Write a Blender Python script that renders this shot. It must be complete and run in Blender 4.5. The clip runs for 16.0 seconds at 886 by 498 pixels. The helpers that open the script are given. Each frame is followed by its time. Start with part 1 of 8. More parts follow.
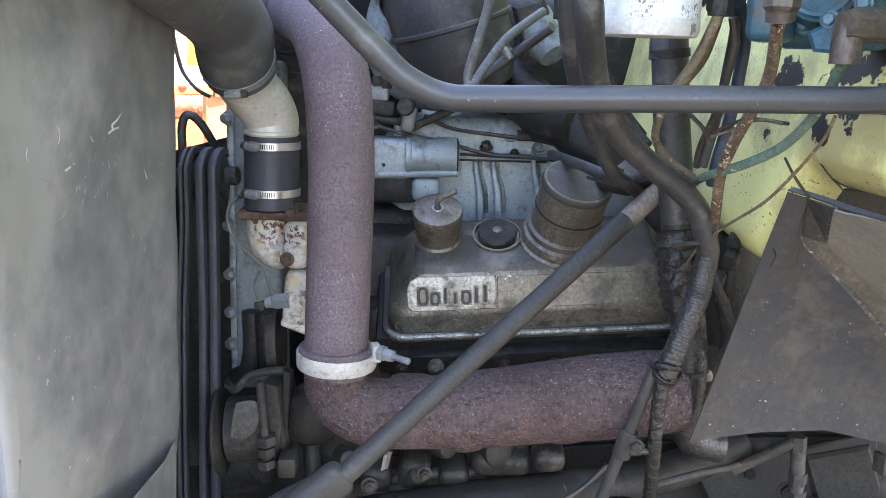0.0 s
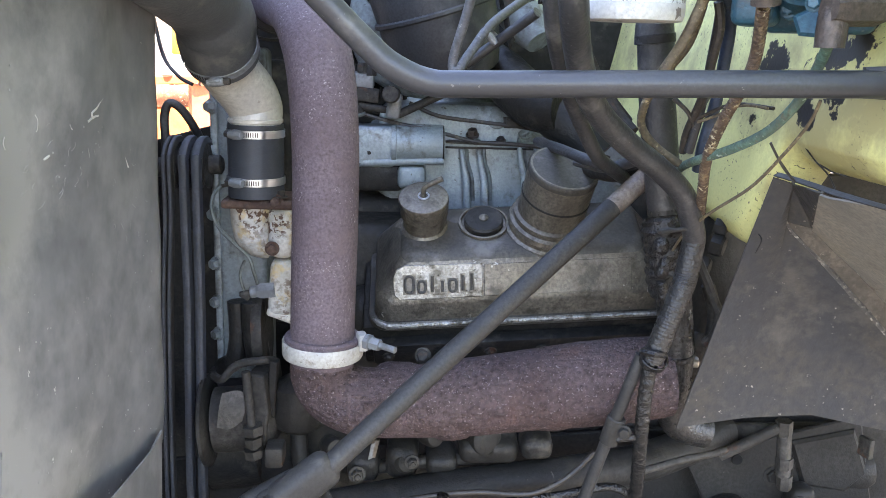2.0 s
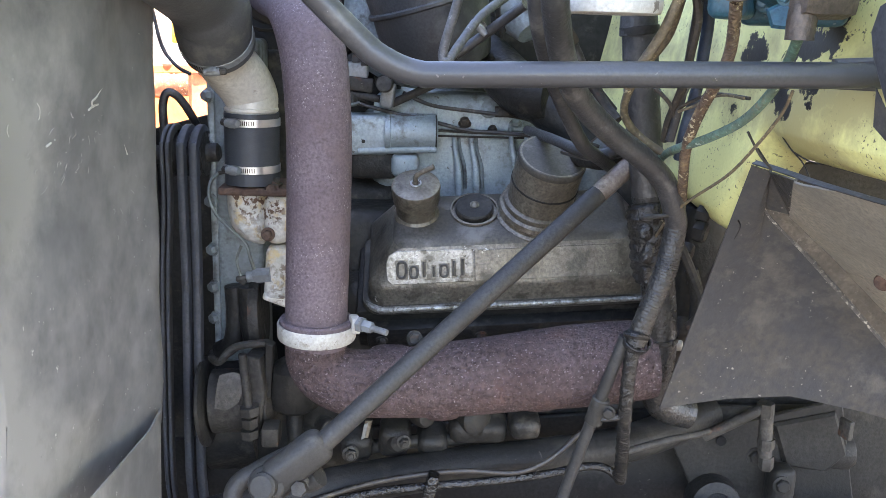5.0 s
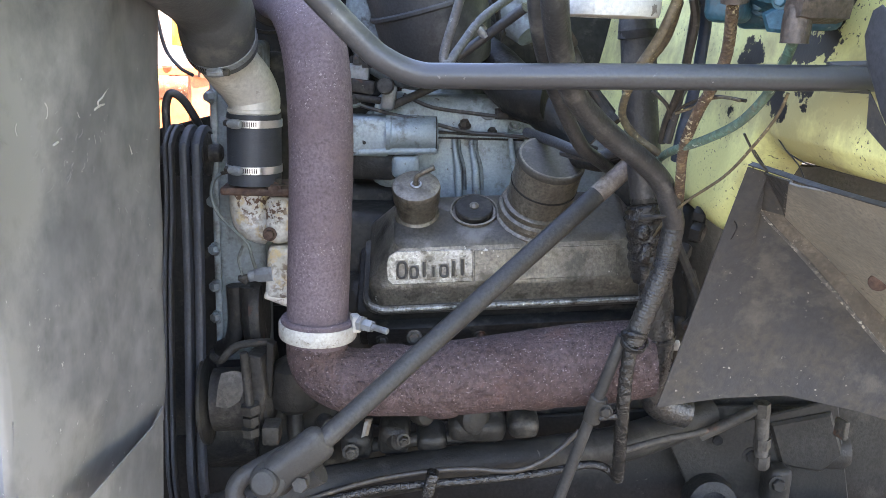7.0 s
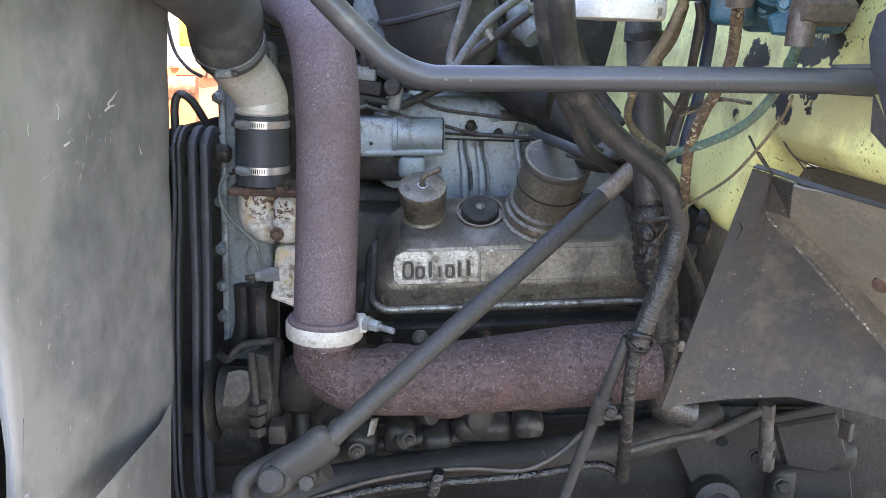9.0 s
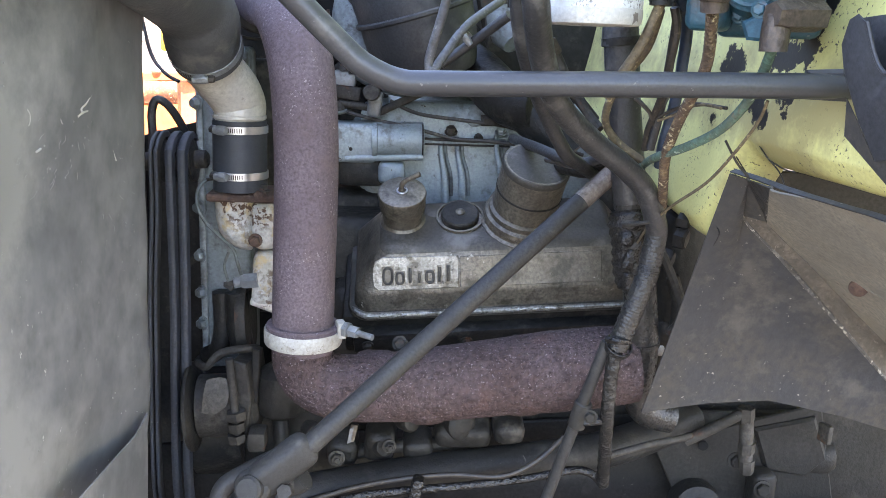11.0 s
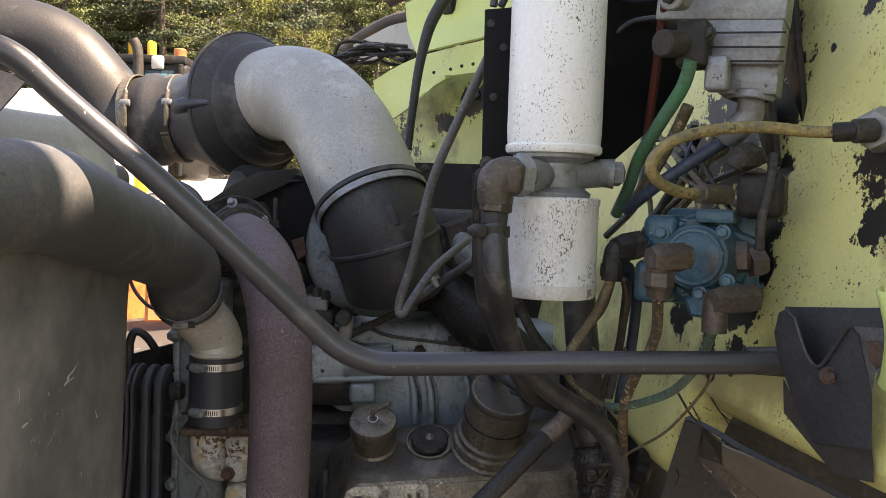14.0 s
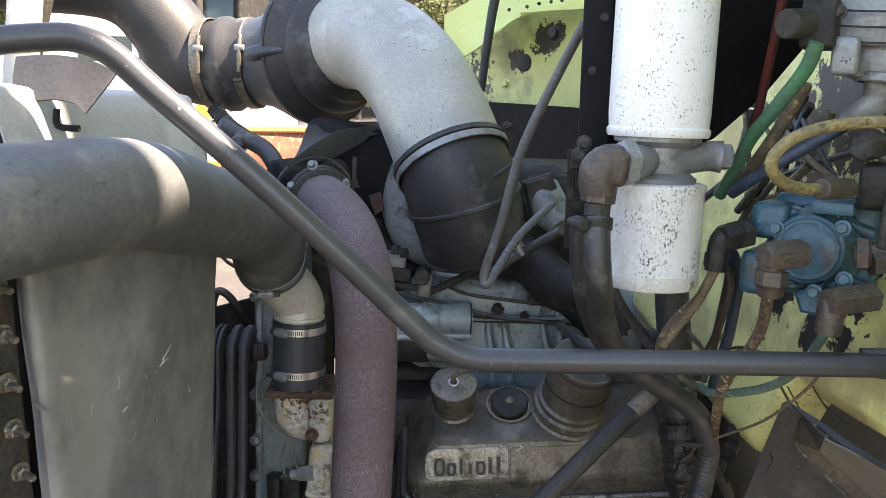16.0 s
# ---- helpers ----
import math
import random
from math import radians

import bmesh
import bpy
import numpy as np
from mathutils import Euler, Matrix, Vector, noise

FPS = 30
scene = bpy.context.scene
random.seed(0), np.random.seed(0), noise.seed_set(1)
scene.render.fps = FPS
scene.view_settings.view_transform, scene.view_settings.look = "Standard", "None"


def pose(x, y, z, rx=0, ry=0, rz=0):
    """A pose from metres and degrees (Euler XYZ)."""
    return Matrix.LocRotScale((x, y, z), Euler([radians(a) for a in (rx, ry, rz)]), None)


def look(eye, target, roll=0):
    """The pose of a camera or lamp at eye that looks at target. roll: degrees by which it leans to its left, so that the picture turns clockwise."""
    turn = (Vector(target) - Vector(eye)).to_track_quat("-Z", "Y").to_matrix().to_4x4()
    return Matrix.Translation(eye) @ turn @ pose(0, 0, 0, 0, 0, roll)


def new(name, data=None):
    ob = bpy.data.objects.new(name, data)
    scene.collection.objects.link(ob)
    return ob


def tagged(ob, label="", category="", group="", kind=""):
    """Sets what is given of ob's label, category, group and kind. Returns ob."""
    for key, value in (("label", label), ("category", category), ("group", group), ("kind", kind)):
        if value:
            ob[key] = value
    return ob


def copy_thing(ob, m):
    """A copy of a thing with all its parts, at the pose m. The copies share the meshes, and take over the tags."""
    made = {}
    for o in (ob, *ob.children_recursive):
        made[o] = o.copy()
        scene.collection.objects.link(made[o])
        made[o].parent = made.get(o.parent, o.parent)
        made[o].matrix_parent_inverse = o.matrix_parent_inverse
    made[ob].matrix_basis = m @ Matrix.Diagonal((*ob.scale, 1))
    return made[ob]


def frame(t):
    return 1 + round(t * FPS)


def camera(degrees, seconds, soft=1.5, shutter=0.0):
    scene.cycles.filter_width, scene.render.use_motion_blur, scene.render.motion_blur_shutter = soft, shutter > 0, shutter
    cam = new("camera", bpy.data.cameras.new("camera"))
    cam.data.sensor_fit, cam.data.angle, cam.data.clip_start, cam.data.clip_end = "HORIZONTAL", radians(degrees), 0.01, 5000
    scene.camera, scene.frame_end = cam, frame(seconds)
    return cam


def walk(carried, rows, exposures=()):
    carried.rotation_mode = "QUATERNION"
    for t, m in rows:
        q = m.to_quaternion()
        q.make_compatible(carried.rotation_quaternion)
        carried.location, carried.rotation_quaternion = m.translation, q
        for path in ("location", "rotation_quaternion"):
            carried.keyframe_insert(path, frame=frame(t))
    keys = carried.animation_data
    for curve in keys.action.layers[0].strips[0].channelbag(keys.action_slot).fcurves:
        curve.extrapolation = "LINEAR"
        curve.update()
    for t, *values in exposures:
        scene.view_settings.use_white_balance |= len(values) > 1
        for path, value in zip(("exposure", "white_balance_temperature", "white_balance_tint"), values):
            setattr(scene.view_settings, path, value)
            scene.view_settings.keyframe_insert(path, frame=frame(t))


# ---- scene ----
cam = camera(55.0, 16.0, soft=0.85)
PATH = [
    (0, (0.072, -1.414, 1.529), (-0.022, 0.534, 1.088), 2.0),
    (0.5, (0.072, -1.414, 1.527), (-0.015, 0.537, 1.094), 1.9),
    (1, (0.084, -1.418, 1.533), (0.001, 0.526, 1.069), 1.8),
    (1.5, (0.082, -1.413, 1.529), (0.007, 0.53, 1.06), 1.7),
    (2, (0.076, -1.407, 1.526), (0.01, 0.537, 1.06), 1.8),
    (2.5, (0.078, -1.4, 1.524), (0.015, 0.54, 1.044), 1.8),
    (3, (0.086, -1.409, 1.528), (0.025, 0.53, 1.042), 1.6),
    (3.5, (0.092, -1.424, 1.53), (0.036, 0.514, 1.039), 1.6),
    (4, (0.097, -1.437, 1.53), (0.037, 0.501, 1.038), 1.7),
    (6.5, (0.091, -1.458, 1.529), (0.025, 0.481, 1.045), 2.0),
    (7, (0.093, -1.466, 1.528), (0.03, 0.474, 1.046), 2.1),
    (7.5, (0.091, -1.472, 1.525), (0.027, 0.469, 1.048), 2.2),
    (8, (0.088, -1.478, 1.524), (0.02, 0.463, 1.046), 2.3),
    (8.5, (0.085, -1.476, 1.522), (0.024, 0.467, 1.055), 2.3),
    (9, (0.093, -1.475, 1.53), (0.016, 0.465, 1.049), 2.2),
    (11.5, (0.109, -1.469, 1.531), (0.072, 0.476, 1.064), 2.2),
    (12, (0.127, -1.495, 1.572), (0.09, 0.453, 1.123), 2.2),
    (12.5, (0.131, -1.508, 1.613), (0.092, 0.462, 1.27), 2.0),
    (13, (0.125, -1.518, 1.656), (0.127, 0.464, 1.386), 1.9),
    (13.5, (0.113, -1.511, 1.687), (0.109, 0.479, 1.487), 1.5),
    (14, (0.093, -1.519, 1.693), (0.116, 0.477, 1.579), 1.9),
    (14.5, (0.051, -1.528, 1.716), (0.162, 0.468, 1.68), 2.6),
    (15, (0.021, -1.504, 1.743), (0.114, 0.489, 1.593), 2.9),
    (15.5, (0.022, -1.472, 1.767), (0.021, 0.512, 1.515), 2.5),
    (16, (0.036, -1.473, 1.786), (-0.065, 0.499, 1.468), 2.0),
]
EXPOSURE = [(0.0, 3.94, 7200, 21), (4.0, 4.0, 7200, 21), (11.4, 3.98, 7200, 21), (12.0, 3.86, 7150, 21), (12.6, 3.26, 6850, 20), (13.1, 2.92, 6900, 19), (13.5, 2.66, 10300, 25), (14.0, 2.4, 8900, 23), (14.5, 2.46, 8300, 14), (15.0, 2.98, 8200, 15), (15.5, 3.58, 8700, 19), (16.0, 3.05, 8000, 18)]
walk(cam, [(t, look(eye, target, roll)) for t, eye, target, roll in PATH], EXPOSURE)

# ---- sky and sun ----
SUN_ELEVATION, SUN_AZIMUTH = radians(55), radians(10)   # azimuth: from +x towards -y
sun_dir = Vector((math.cos(SUN_ELEVATION) * math.cos(SUN_AZIMUTH), -math.cos(SUN_ELEVATION) * math.sin(SUN_AZIMUTH), math.sin(SUN_ELEVATION)))
world = bpy.data.worlds.new("sky")
scene.world = world
world.use_nodes = True
wn = world.node_tree
sky = wn.nodes.new("ShaderNodeTexSky")
sky.sky_type, sky.sun_disc = "NISHITA", False
sky.sun_elevation, sky.sun_rotation = SUN_ELEVATION, math.atan2(sun_dir.x, sun_dir.y)
sky.dust_density = 0.6
wn.links.new(sky.outputs[0], wn.nodes["Background"].inputs[0])
wn.nodes["Background"].inputs[1].default_value = 0.105
sun = new("sun", bpy.data.lights.new("sun", "SUN"))
sun.data.energy, sun.data.angle, sun.data.color = 5.0, radians(0.8), (1.0, 0.94, 0.85)
sun.matrix_world = look(sun_dir * 20, (0, 0, 0))

# ---- materials ----
def material(name, base, second=None, scale=6.0, rough=0.6, metal=0.0, dirt=None, dirt_amount=0.4, dirt_scale=14.0,
             chips=None, chip_amount=0.3, chip_scale=40.0, bump=0.3, bump_scale=120.0, rough_var=0.15, stretch=(1, 1, 1), spots=(), spot_colour=(0.022, 0.02, 0.018), grain=0.7, clump=1.0, gloss=0.5):
    """A worn surface: two tones, a film of dirt, chips with hard edges and fine relief."""
    m = bpy.data.materials.new(name)
    m.use_nodes = True
    n, link = m.node_tree.nodes, m.node_tree.links.new
    bsdf = n["Principled BSDF"]
    coords = n.new("ShaderNodeTexCoord")
    mapping = n.new("ShaderNodeMapping")
    mapping.inputs["Scale"].default_value = stretch
    link(coords.outputs["Object"], mapping.inputs["Vector"])
    src = mapping.outputs[0]

    def tex(sc, detail=6.0, roughness=0.6, offset=0.0):
        t = n.new("ShaderNodeTexNoise")
        t.inputs["Scale"].default_value, t.inputs["Detail"].default_value, t.inputs["Roughness"].default_value = sc, detail, roughness
        if offset:
            move = n.new("ShaderNodeVectorMath")
            move.operation = "ADD"
            move.inputs[1].default_value = (offset, offset * 0.7, offset * 1.3)
            link(src, move.inputs[0])
            link(move.outputs[0], t.inputs["Vector"])
        else:
            link(src, t.inputs["Vector"])
        return t.outputs["Fac"]

    def ramp(value, low, high):
        r = n.new("ShaderNodeMapRange")
        r.inputs["From Min"].default_value, r.inputs["From Max"].default_value = low, high
        link(value, r.inputs["Value"])
        return r.outputs["Result"]

    def mix(fac, a, b):
        x = n.new("ShaderNodeMix")
        x.data_type = "RGBA"
        link(fac, x.inputs["Factor"])
        for value, socket in ((a, x.inputs["A"]), (b, x.inputs["B"])):
            if isinstance(value, tuple):
                socket.default_value = (*value, 1)
            else:
                link(value, socket)
        return x.outputs["Result"]

    second = second or tuple(c * 0.72 for c in base)
    colour = mix(ramp(tex(scale), 0.4, 0.6), base, second)
    fine = tex(bump_scale, 3.0, 0.6, 7.0)
    colour = mix(ramp(fine, 0.36, 0.72), colour, tuple(c * (1 - 0.45 * grain) for c in second))
    if dirt:
        colour = mix(ramp(tex(dirt_scale, 8.0, 0.65, 3.0), 0.66 - dirt_amount * 0.3, 0.78 - dirt_amount * 0.3), colour, dirt)
    edge = None
    if chips:
        edge = ramp(tex(chip_scale, 8.0, 0.62, 11.0), 0.69 - chip_amount * 0.28, 0.705 - chip_amount * 0.28)
        if clump:
            gather = n.new("ShaderNodeMath")
            gather.operation = "MULTIPLY"
            link(edge, gather.inputs[0])
            link(ramp(tex(chip_scale * 0.07 * clump, 4.0, 0.6, 17.0), 0.46, 0.58), gather.inputs[1])
            edge = gather.outputs[0]
        colour = mix(edge, colour, chips)
    for (px, py, pz), radius in spots:
        ragged = tex(28.0, 8.0, 0.7, 5.0)
        far = n.new("ShaderNodeVectorMath")
        far.operation = "DISTANCE"
        far.inputs[1].default_value = (px, py, pz)
        link(coords.outputs["Object"], far.inputs[0])
        add = n.new("ShaderNodeMath")
        add.operation = "MULTIPLY_ADD"
        add.inputs[1].default_value, add.inputs[2].default_value = -radius * 4.6, radius * 2.3
        link(ragged, add.inputs[0])
        total = n.new("ShaderNodeMath")
        total.operation = "ADD"
        link(far.outputs["Value"], total.inputs[0])
        link(add.outputs[0], total.inputs[1])
        colour = mix(ramp(total.outputs[0], radius + 0.0015, radius), colour, spot_colour)
    link(colour, bsdf.inputs["Base Color"])
    bsdf.inputs["Metallic"].default_value = metal
    bsdf.inputs["Specular IOR Level"].default_value = gloss
    r = n.new("ShaderNodeMapRange")
    r.inputs["To Min"].default_value, r.inputs["To Max"].default_value = max(0.05, rough - rough_var), min(1.0, rough + rough_var)
    link(tex(scale * 4, 5.0, 0.6, 2.0), r.inputs["Value"])
    link(r.outputs[0], bsdf.inputs["Roughness"])
    b = n.new("ShaderNodeBump")
    b.inputs["Strength"].default_value, b.inputs["Distance"].default_value = bump, 0.004
    if edge is not None:
        h = n.new("ShaderNodeMath")
        h.operation = "MULTIPLY_ADD"
        h.inputs[1].default_value = -1.0
        link(edge, h.inputs[0])
        link(fine, h.inputs[2])
        link(h.outputs[0], b.inputs["Height"])
    else:
        link(fine, b.inputs["Height"])
    link(b.outputs[0], bsdf.inputs["Normal"])
    return m


RUST = (0.12, 0.05, 0.025)
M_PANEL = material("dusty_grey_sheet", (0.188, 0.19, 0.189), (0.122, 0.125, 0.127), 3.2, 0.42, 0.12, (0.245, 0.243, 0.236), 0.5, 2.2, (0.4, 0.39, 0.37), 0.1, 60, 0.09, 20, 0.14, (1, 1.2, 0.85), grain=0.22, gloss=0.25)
M_SCRATCH = material("scratched_sheet", (0.3, 0.3, 0.295), (0.24, 0.24, 0.236), 30, 0.5, 0.1, None, 0, 1, None, 0, 1, 0.1, 200, grain=0.2)
M_EXHAUST = material("heat_browned_exhaust", (0.168, 0.132, 0.144), (0.128, 0.096, 0.104), 9, 0.76, 0.1, (0.14, 0.103, 0.103), 0.3, 10, (0.3, 0.255, 0.262), 0.26, 260, 0.7, 210, grain=0.8, gloss=0.3)
M_MANIFOLD = material("rusted_cast_manifold", (0.13, 0.094, 0.094), (0.092, 0.06, 0.057), 7, 0.72, 0.12, (0.105, 0.062, 0.055), 0.25, 7, (0.34, 0.28, 0.28), 0.27, 240, 2.4, 120, grain=1.3, clump=0, gloss=0.25)
M_WHITE_STEEL = material("cream_painted_steel", (0.6, 0.585, 0.54), (0.5, 0.485, 0.44), 20, 0.55, 0.0, (0.3, 0.27, 0.22), 0.3, 30, (0.13, 0.105, 0.08), 0.42, 45, 0.3, 200, grain=0.3)
M_BAND = material("cream_band_paint", (0.46, 0.445, 0.4), (0.38, 0.365, 0.325), 25, 0.5, 0.1, (0.22, 0.195, 0.155), 0.35, 40, (0.12, 0.1, 0.08), 0.4, 110, 0.3, 200, grain=0.4, clump=1.5)
M_COVER = material("grimy_cast_aluminium", (0.205, 0.182, 0.148), (0.135, 0.118, 0.094), 9, 0.36, 0.5, (0.06, 0.053, 0.042), 0.5, 20, (0.44, 0.41, 0.36), 0.22, 60, 0.35, 160, 0.2)
M_COVER_BARE = material("rubbed_aluminium", (0.46, 0.445, 0.41), (0.28, 0.265, 0.235), 26, 0.36, 0.7, (0.085, 0.076, 0.06), 0.5, 45, (0.06, 0.054, 0.045), 0.35, 260, 0.7, 220, 0.15, grain=0.6)
M_CAP = material("oily_tin", (0.22, 0.195, 0.155), (0.13, 0.114, 0.09), 14, 0.38, 0.5, (0.07, 0.061, 0.048), 0.46, 24, (0.34, 0.305, 0.245), 0.34, 24, 0.4, 160, 0.15)
M_CAP_TOP = material("dusty_dark_tin", (0.08, 0.074, 0.064), (0.06, 0.055, 0.047), 14, 0.6, 0.3, (0.12, 0.11, 0.1), 0.3, 30, None, 0, 1, 0.15, 200)
M_ENGINE = material("blue_grey_engine_paint", (0.24, 0.275, 0.28), (0.17, 0.195, 0.2), 9, 0.46, 0.1, (0.055, 0.053, 0.048), 0.42, 14, (0.05, 0.045, 0.04), 0.16, 40, 0.3, 130, grain=0.5)
M_ENGINE_LIGHT = material("silver_grey_engine_paint", (0.33, 0.385, 0.4), (0.26, 0.305, 0.318), 9, 0.4, 0.1, (0.12, 0.118, 0.108), 0.38, 22, (0.08, 0.07, 0.06), 0.14, 50, 0.25, 160, grain=0.4)
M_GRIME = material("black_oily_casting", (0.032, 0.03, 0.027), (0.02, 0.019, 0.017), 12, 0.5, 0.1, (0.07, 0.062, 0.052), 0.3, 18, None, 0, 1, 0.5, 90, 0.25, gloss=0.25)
M_GREASE = material("wet_black_grease", (0.013, 0.0122, 0.0112), (0.022, 0.0205, 0.0185), 30, 0.15, 0.0, None, 0, 1, (0.06, 0.056, 0.05), 0.12, 120, 1.5, 120, 0.12)
M_WETRUBBER = material("oil_soaked_rubber", (0.016, 0.0155, 0.015), (0.026, 0.025, 0.023), 30, 0.3, 0.0, (0.05, 0.046, 0.04), 0.25, 40, (0.12, 0.112, 0.1), 0.1, 150, 0.7, 150, 0.2)
M_OLDIRON = material("dusty_grey_iron", (0.072, 0.066, 0.058), (0.04, 0.037, 0.032), 16, 0.65, 0.2, RUST, 0.22, 20, (0.22, 0.2, 0.17), 0.08, 60, 0.4, 120, gloss=0.25)
M_FRAME = material("dusty_black_chassis", (0.029, 0.0275, 0.025), (0.02, 0.0188, 0.017), 8, 0.52, 0.0, (0.05, 0.046, 0.039), 0.38, 9, (0.09, 0.083, 0.07), 0.08, 60, 0.3, 140, gloss=0.2)
M_ROD = material("grey_painted_rod", (0.046, 0.044, 0.041), (0.033, 0.032, 0.03), 8, 0.52, 0.0, (0.085, 0.08, 0.07), 0.3, 12, (0.16, 0.15, 0.135), 0.06, 70, 0.2, 200, gloss=0.3)
M_BAR = material("satin_black_bar", (0.046, 0.048, 0.052), (0.036, 0.037, 0.04), 6, 0.36, 0.0, (0.085, 0.083, 0.078), 0.2, 9, (0.24, 0.23, 0.215), 0.05, 110, 0.08, 260, 0.08, grain=0.25)
M_RUBBER = material("black_hose_rubber", (0.044, 0.044, 0.045), (0.03, 0.03, 0.031), 12, 0.42, 0.0, (0.09, 0.087, 0.081), 0.4, 20, (0.17, 0.16, 0.14), 0.06, 120, 0.3, 200)
M_PALEGREY = material("pale_grey_dust_and_sun", (0.13, 0.132, 0.134), (0.09, 0.091, 0.092), 20, 0.55, 0.0, (0.06, 0.058, 0.054), 0.35, 40, (0.26, 0.25, 0.23), 0.25, 120, 0.3, 180, clump=2.0)
M_NAME = material("rubbed_name_panel", (0.37, 0.35, 0.31), (0.24, 0.222, 0.19), 18, 0.32, 0.7, (0.085, 0.076, 0.06), 0.55, 28, None, 0, 1, 0.4, 200, 0.15, grain=0.7)
M_CRUST = material("caked_dust", (0.1, 0.092, 0.078), (0.07, 0.064, 0.054), 30, 0.85, 0.0, (0.05, 0.045, 0.038), 0.4, 50, (0.17, 0.155, 0.13), 0.3, 70, 0.9, 110)
M_DECK = material("oil_darkened_deck", (0.072, 0.064, 0.05), (0.05, 0.044, 0.035), 7, 0.52, 0.2, (0.12, 0.112, 0.098), 0.4, 9, (0.26, 0.25, 0.23), 0.06, 60, 0.2, 160, 0.15)
M_WORNROD = material("worn_brown_rod", (0.24, 0.205, 0.175), (0.15, 0.12, 0.1), 22, 0.5, 0.1, (0.1, 0.08, 0.066), 0.35, 26, (0.2, 0.11, 0.065), 0.3, 45, 0.3, 180)
M_RUBBER_DUSTY = material("dusty_brown_rubber", (0.092, 0.095, 0.097), (0.066, 0.068, 0.07), 6, 0.48, 0.0, (0.145, 0.137, 0.12), 0.42, 9, (0.05, 0.048, 0.044), 0.2, 45, 0.2, 180, grain=0.3)
M_SLEEVE = material("blue_black_silicone_sleeve", (0.042, 0.048, 0.055), (0.034, 0.038, 0.044), 10, 0.55, 0.0, (0.08, 0.08, 0.08), 0.2, 18, None, 0, 1, 0.15, 260, 0.1, (1, 1, 4))
M_ALU = material("weathered_aluminium", (0.66, 0.63, 0.56), (0.54, 0.51, 0.44), 10, 0.45, 0.2, (0.36, 0.31, 0.22), 0.3, 9, (0.09, 0.06, 0.04), 0.2, 90, 0.25, 150, grain=0.35)
M_STEEL = material("bright_band_steel", (0.66, 0.66, 0.66), (0.58, 0.58, 0.58), 30, 0.3, 0.95, (0.4, 0.39, 0.36), 0.1, 30, None, 0, 1, 0.08, 300, 0.08, grain=0.15)
M_SCALE = material("corroded_white_casting", (0.6, 0.585, 0.54), (0.5, 0.47, 0.4), 14, 0.65, 0.05, (0.5, 0.38, 0.2), 0.5, 26, (0.11, 0.06, 0.035), 0.62, 90, 0.9, 90)
M_RUSTY = material("brown_rust", (0.12, 0.07, 0.048), (0.075, 0.045, 0.034), 20, 0.85, 0.1, (0.15, 0.11, 0.08), 0.3, 40, None, 0, 1, 0.7, 120)
M_BRASS = material("dull_brown_brass", (0.115, 0.09, 0.072), (0.075, 0.06, 0.05), 30, 0.5, 0.4, (0.09, 0.075, 0.06), 0.35, 40, (0.3, 0.25, 0.19), 0.12, 90, 0.4, 150)
M_BLUE = material("teal_pump_paint", (0.032, 0.112, 0.155), (0.022, 0.075, 0.105), 14, 0.4, 0.0, (0.045, 0.05, 0.05), 0.38, 18, (0.16, 0.2, 0.21), 0.12, 60, 0.3, 140, grain=0.5)
M_WHITE = material("chipped_white_paint", (0.76, 0.76, 0.74), (0.72, 0.72, 0.7), 5, 0.36, 0.0, (0.6, 0.58, 0.52), 0.25, 9, (0.07, 0.06, 0.05), 0.33, 320, 0.14, 200, 0.08, (1, 1, 0.75), grain=0.15)
M_WHITE_WORN = material("speckled_white_paint", (0.72, 0.73, 0.72), (0.63, 0.64, 0.63), 8, 0.4, 0.0, (0.5, 0.47, 0.4), 0.3, 14, (0.1, 0.09, 0.075), 0.52, 380, 0.3, 200, 0.08, (1, 1, 0.6), grain=0.25, clump=0.75)
M_CASTGREY = material("grey_valve_casting", (0.26, 0.272, 0.277), (0.2, 0.21, 0.215), 12, 0.42, 0.3, (0.12, 0.117, 0.11), 0.42, 26, (0.06, 0.056, 0.05), 0.24, 90, 0.3, 170, grain=0.3)
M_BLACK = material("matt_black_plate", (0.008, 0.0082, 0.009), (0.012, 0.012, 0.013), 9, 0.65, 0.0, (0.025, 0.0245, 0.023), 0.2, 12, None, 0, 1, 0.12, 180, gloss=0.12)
M_SILVER = material("silver_painted_duct", (0.37, 0.365, 0.335), (0.29, 0.29, 0.27), 6, 0.45, 0.1, (0.46, 0.46, 0.43), 0.4, 8, (0.13, 0.13, 0.12), 0.3, 150, 0.15, 170, grain=0.25)
M_DUCT_RUBBER = material("black_duct_rubber", (0.04, 0.0405, 0.042), (0.028, 0.0285, 0.03), 5, 0.5, 0.0, (0.075, 0.074, 0.072), 0.28, 7, None, 0, 1, 0.15, 200, gloss=0.35)
M_DUCT_BLUE = material("blue_grey_duct", (0.052, 0.064, 0.08), (0.036, 0.044, 0.055), 7, 0.45, 0.1, (0.11, 0.11, 0.108), 0.22, 9, (0.22, 0.22, 0.22), 0.05, 60, 0.15, 180)
M_GREEN_HOSE = material("green_hose", (0.04, 0.19, 0.085), (0.06, 0.15, 0.095), 30, 0.5, 0.0, (0.09, 0.09, 0.07), 0.35, 30, None, 0, 1, 0.3, 150)
M_GREEN_PIPE = material("verdigris_pipe", (0.115, 0.21, 0.16), (0.09, 0.135, 0.105), 30, 0.55, 0.1, (0.13, 0.11, 0.075), 0.4, 60, (0.36, 0.44, 0.36), 0.36, 140, 0.6, 160, clump=2.5)
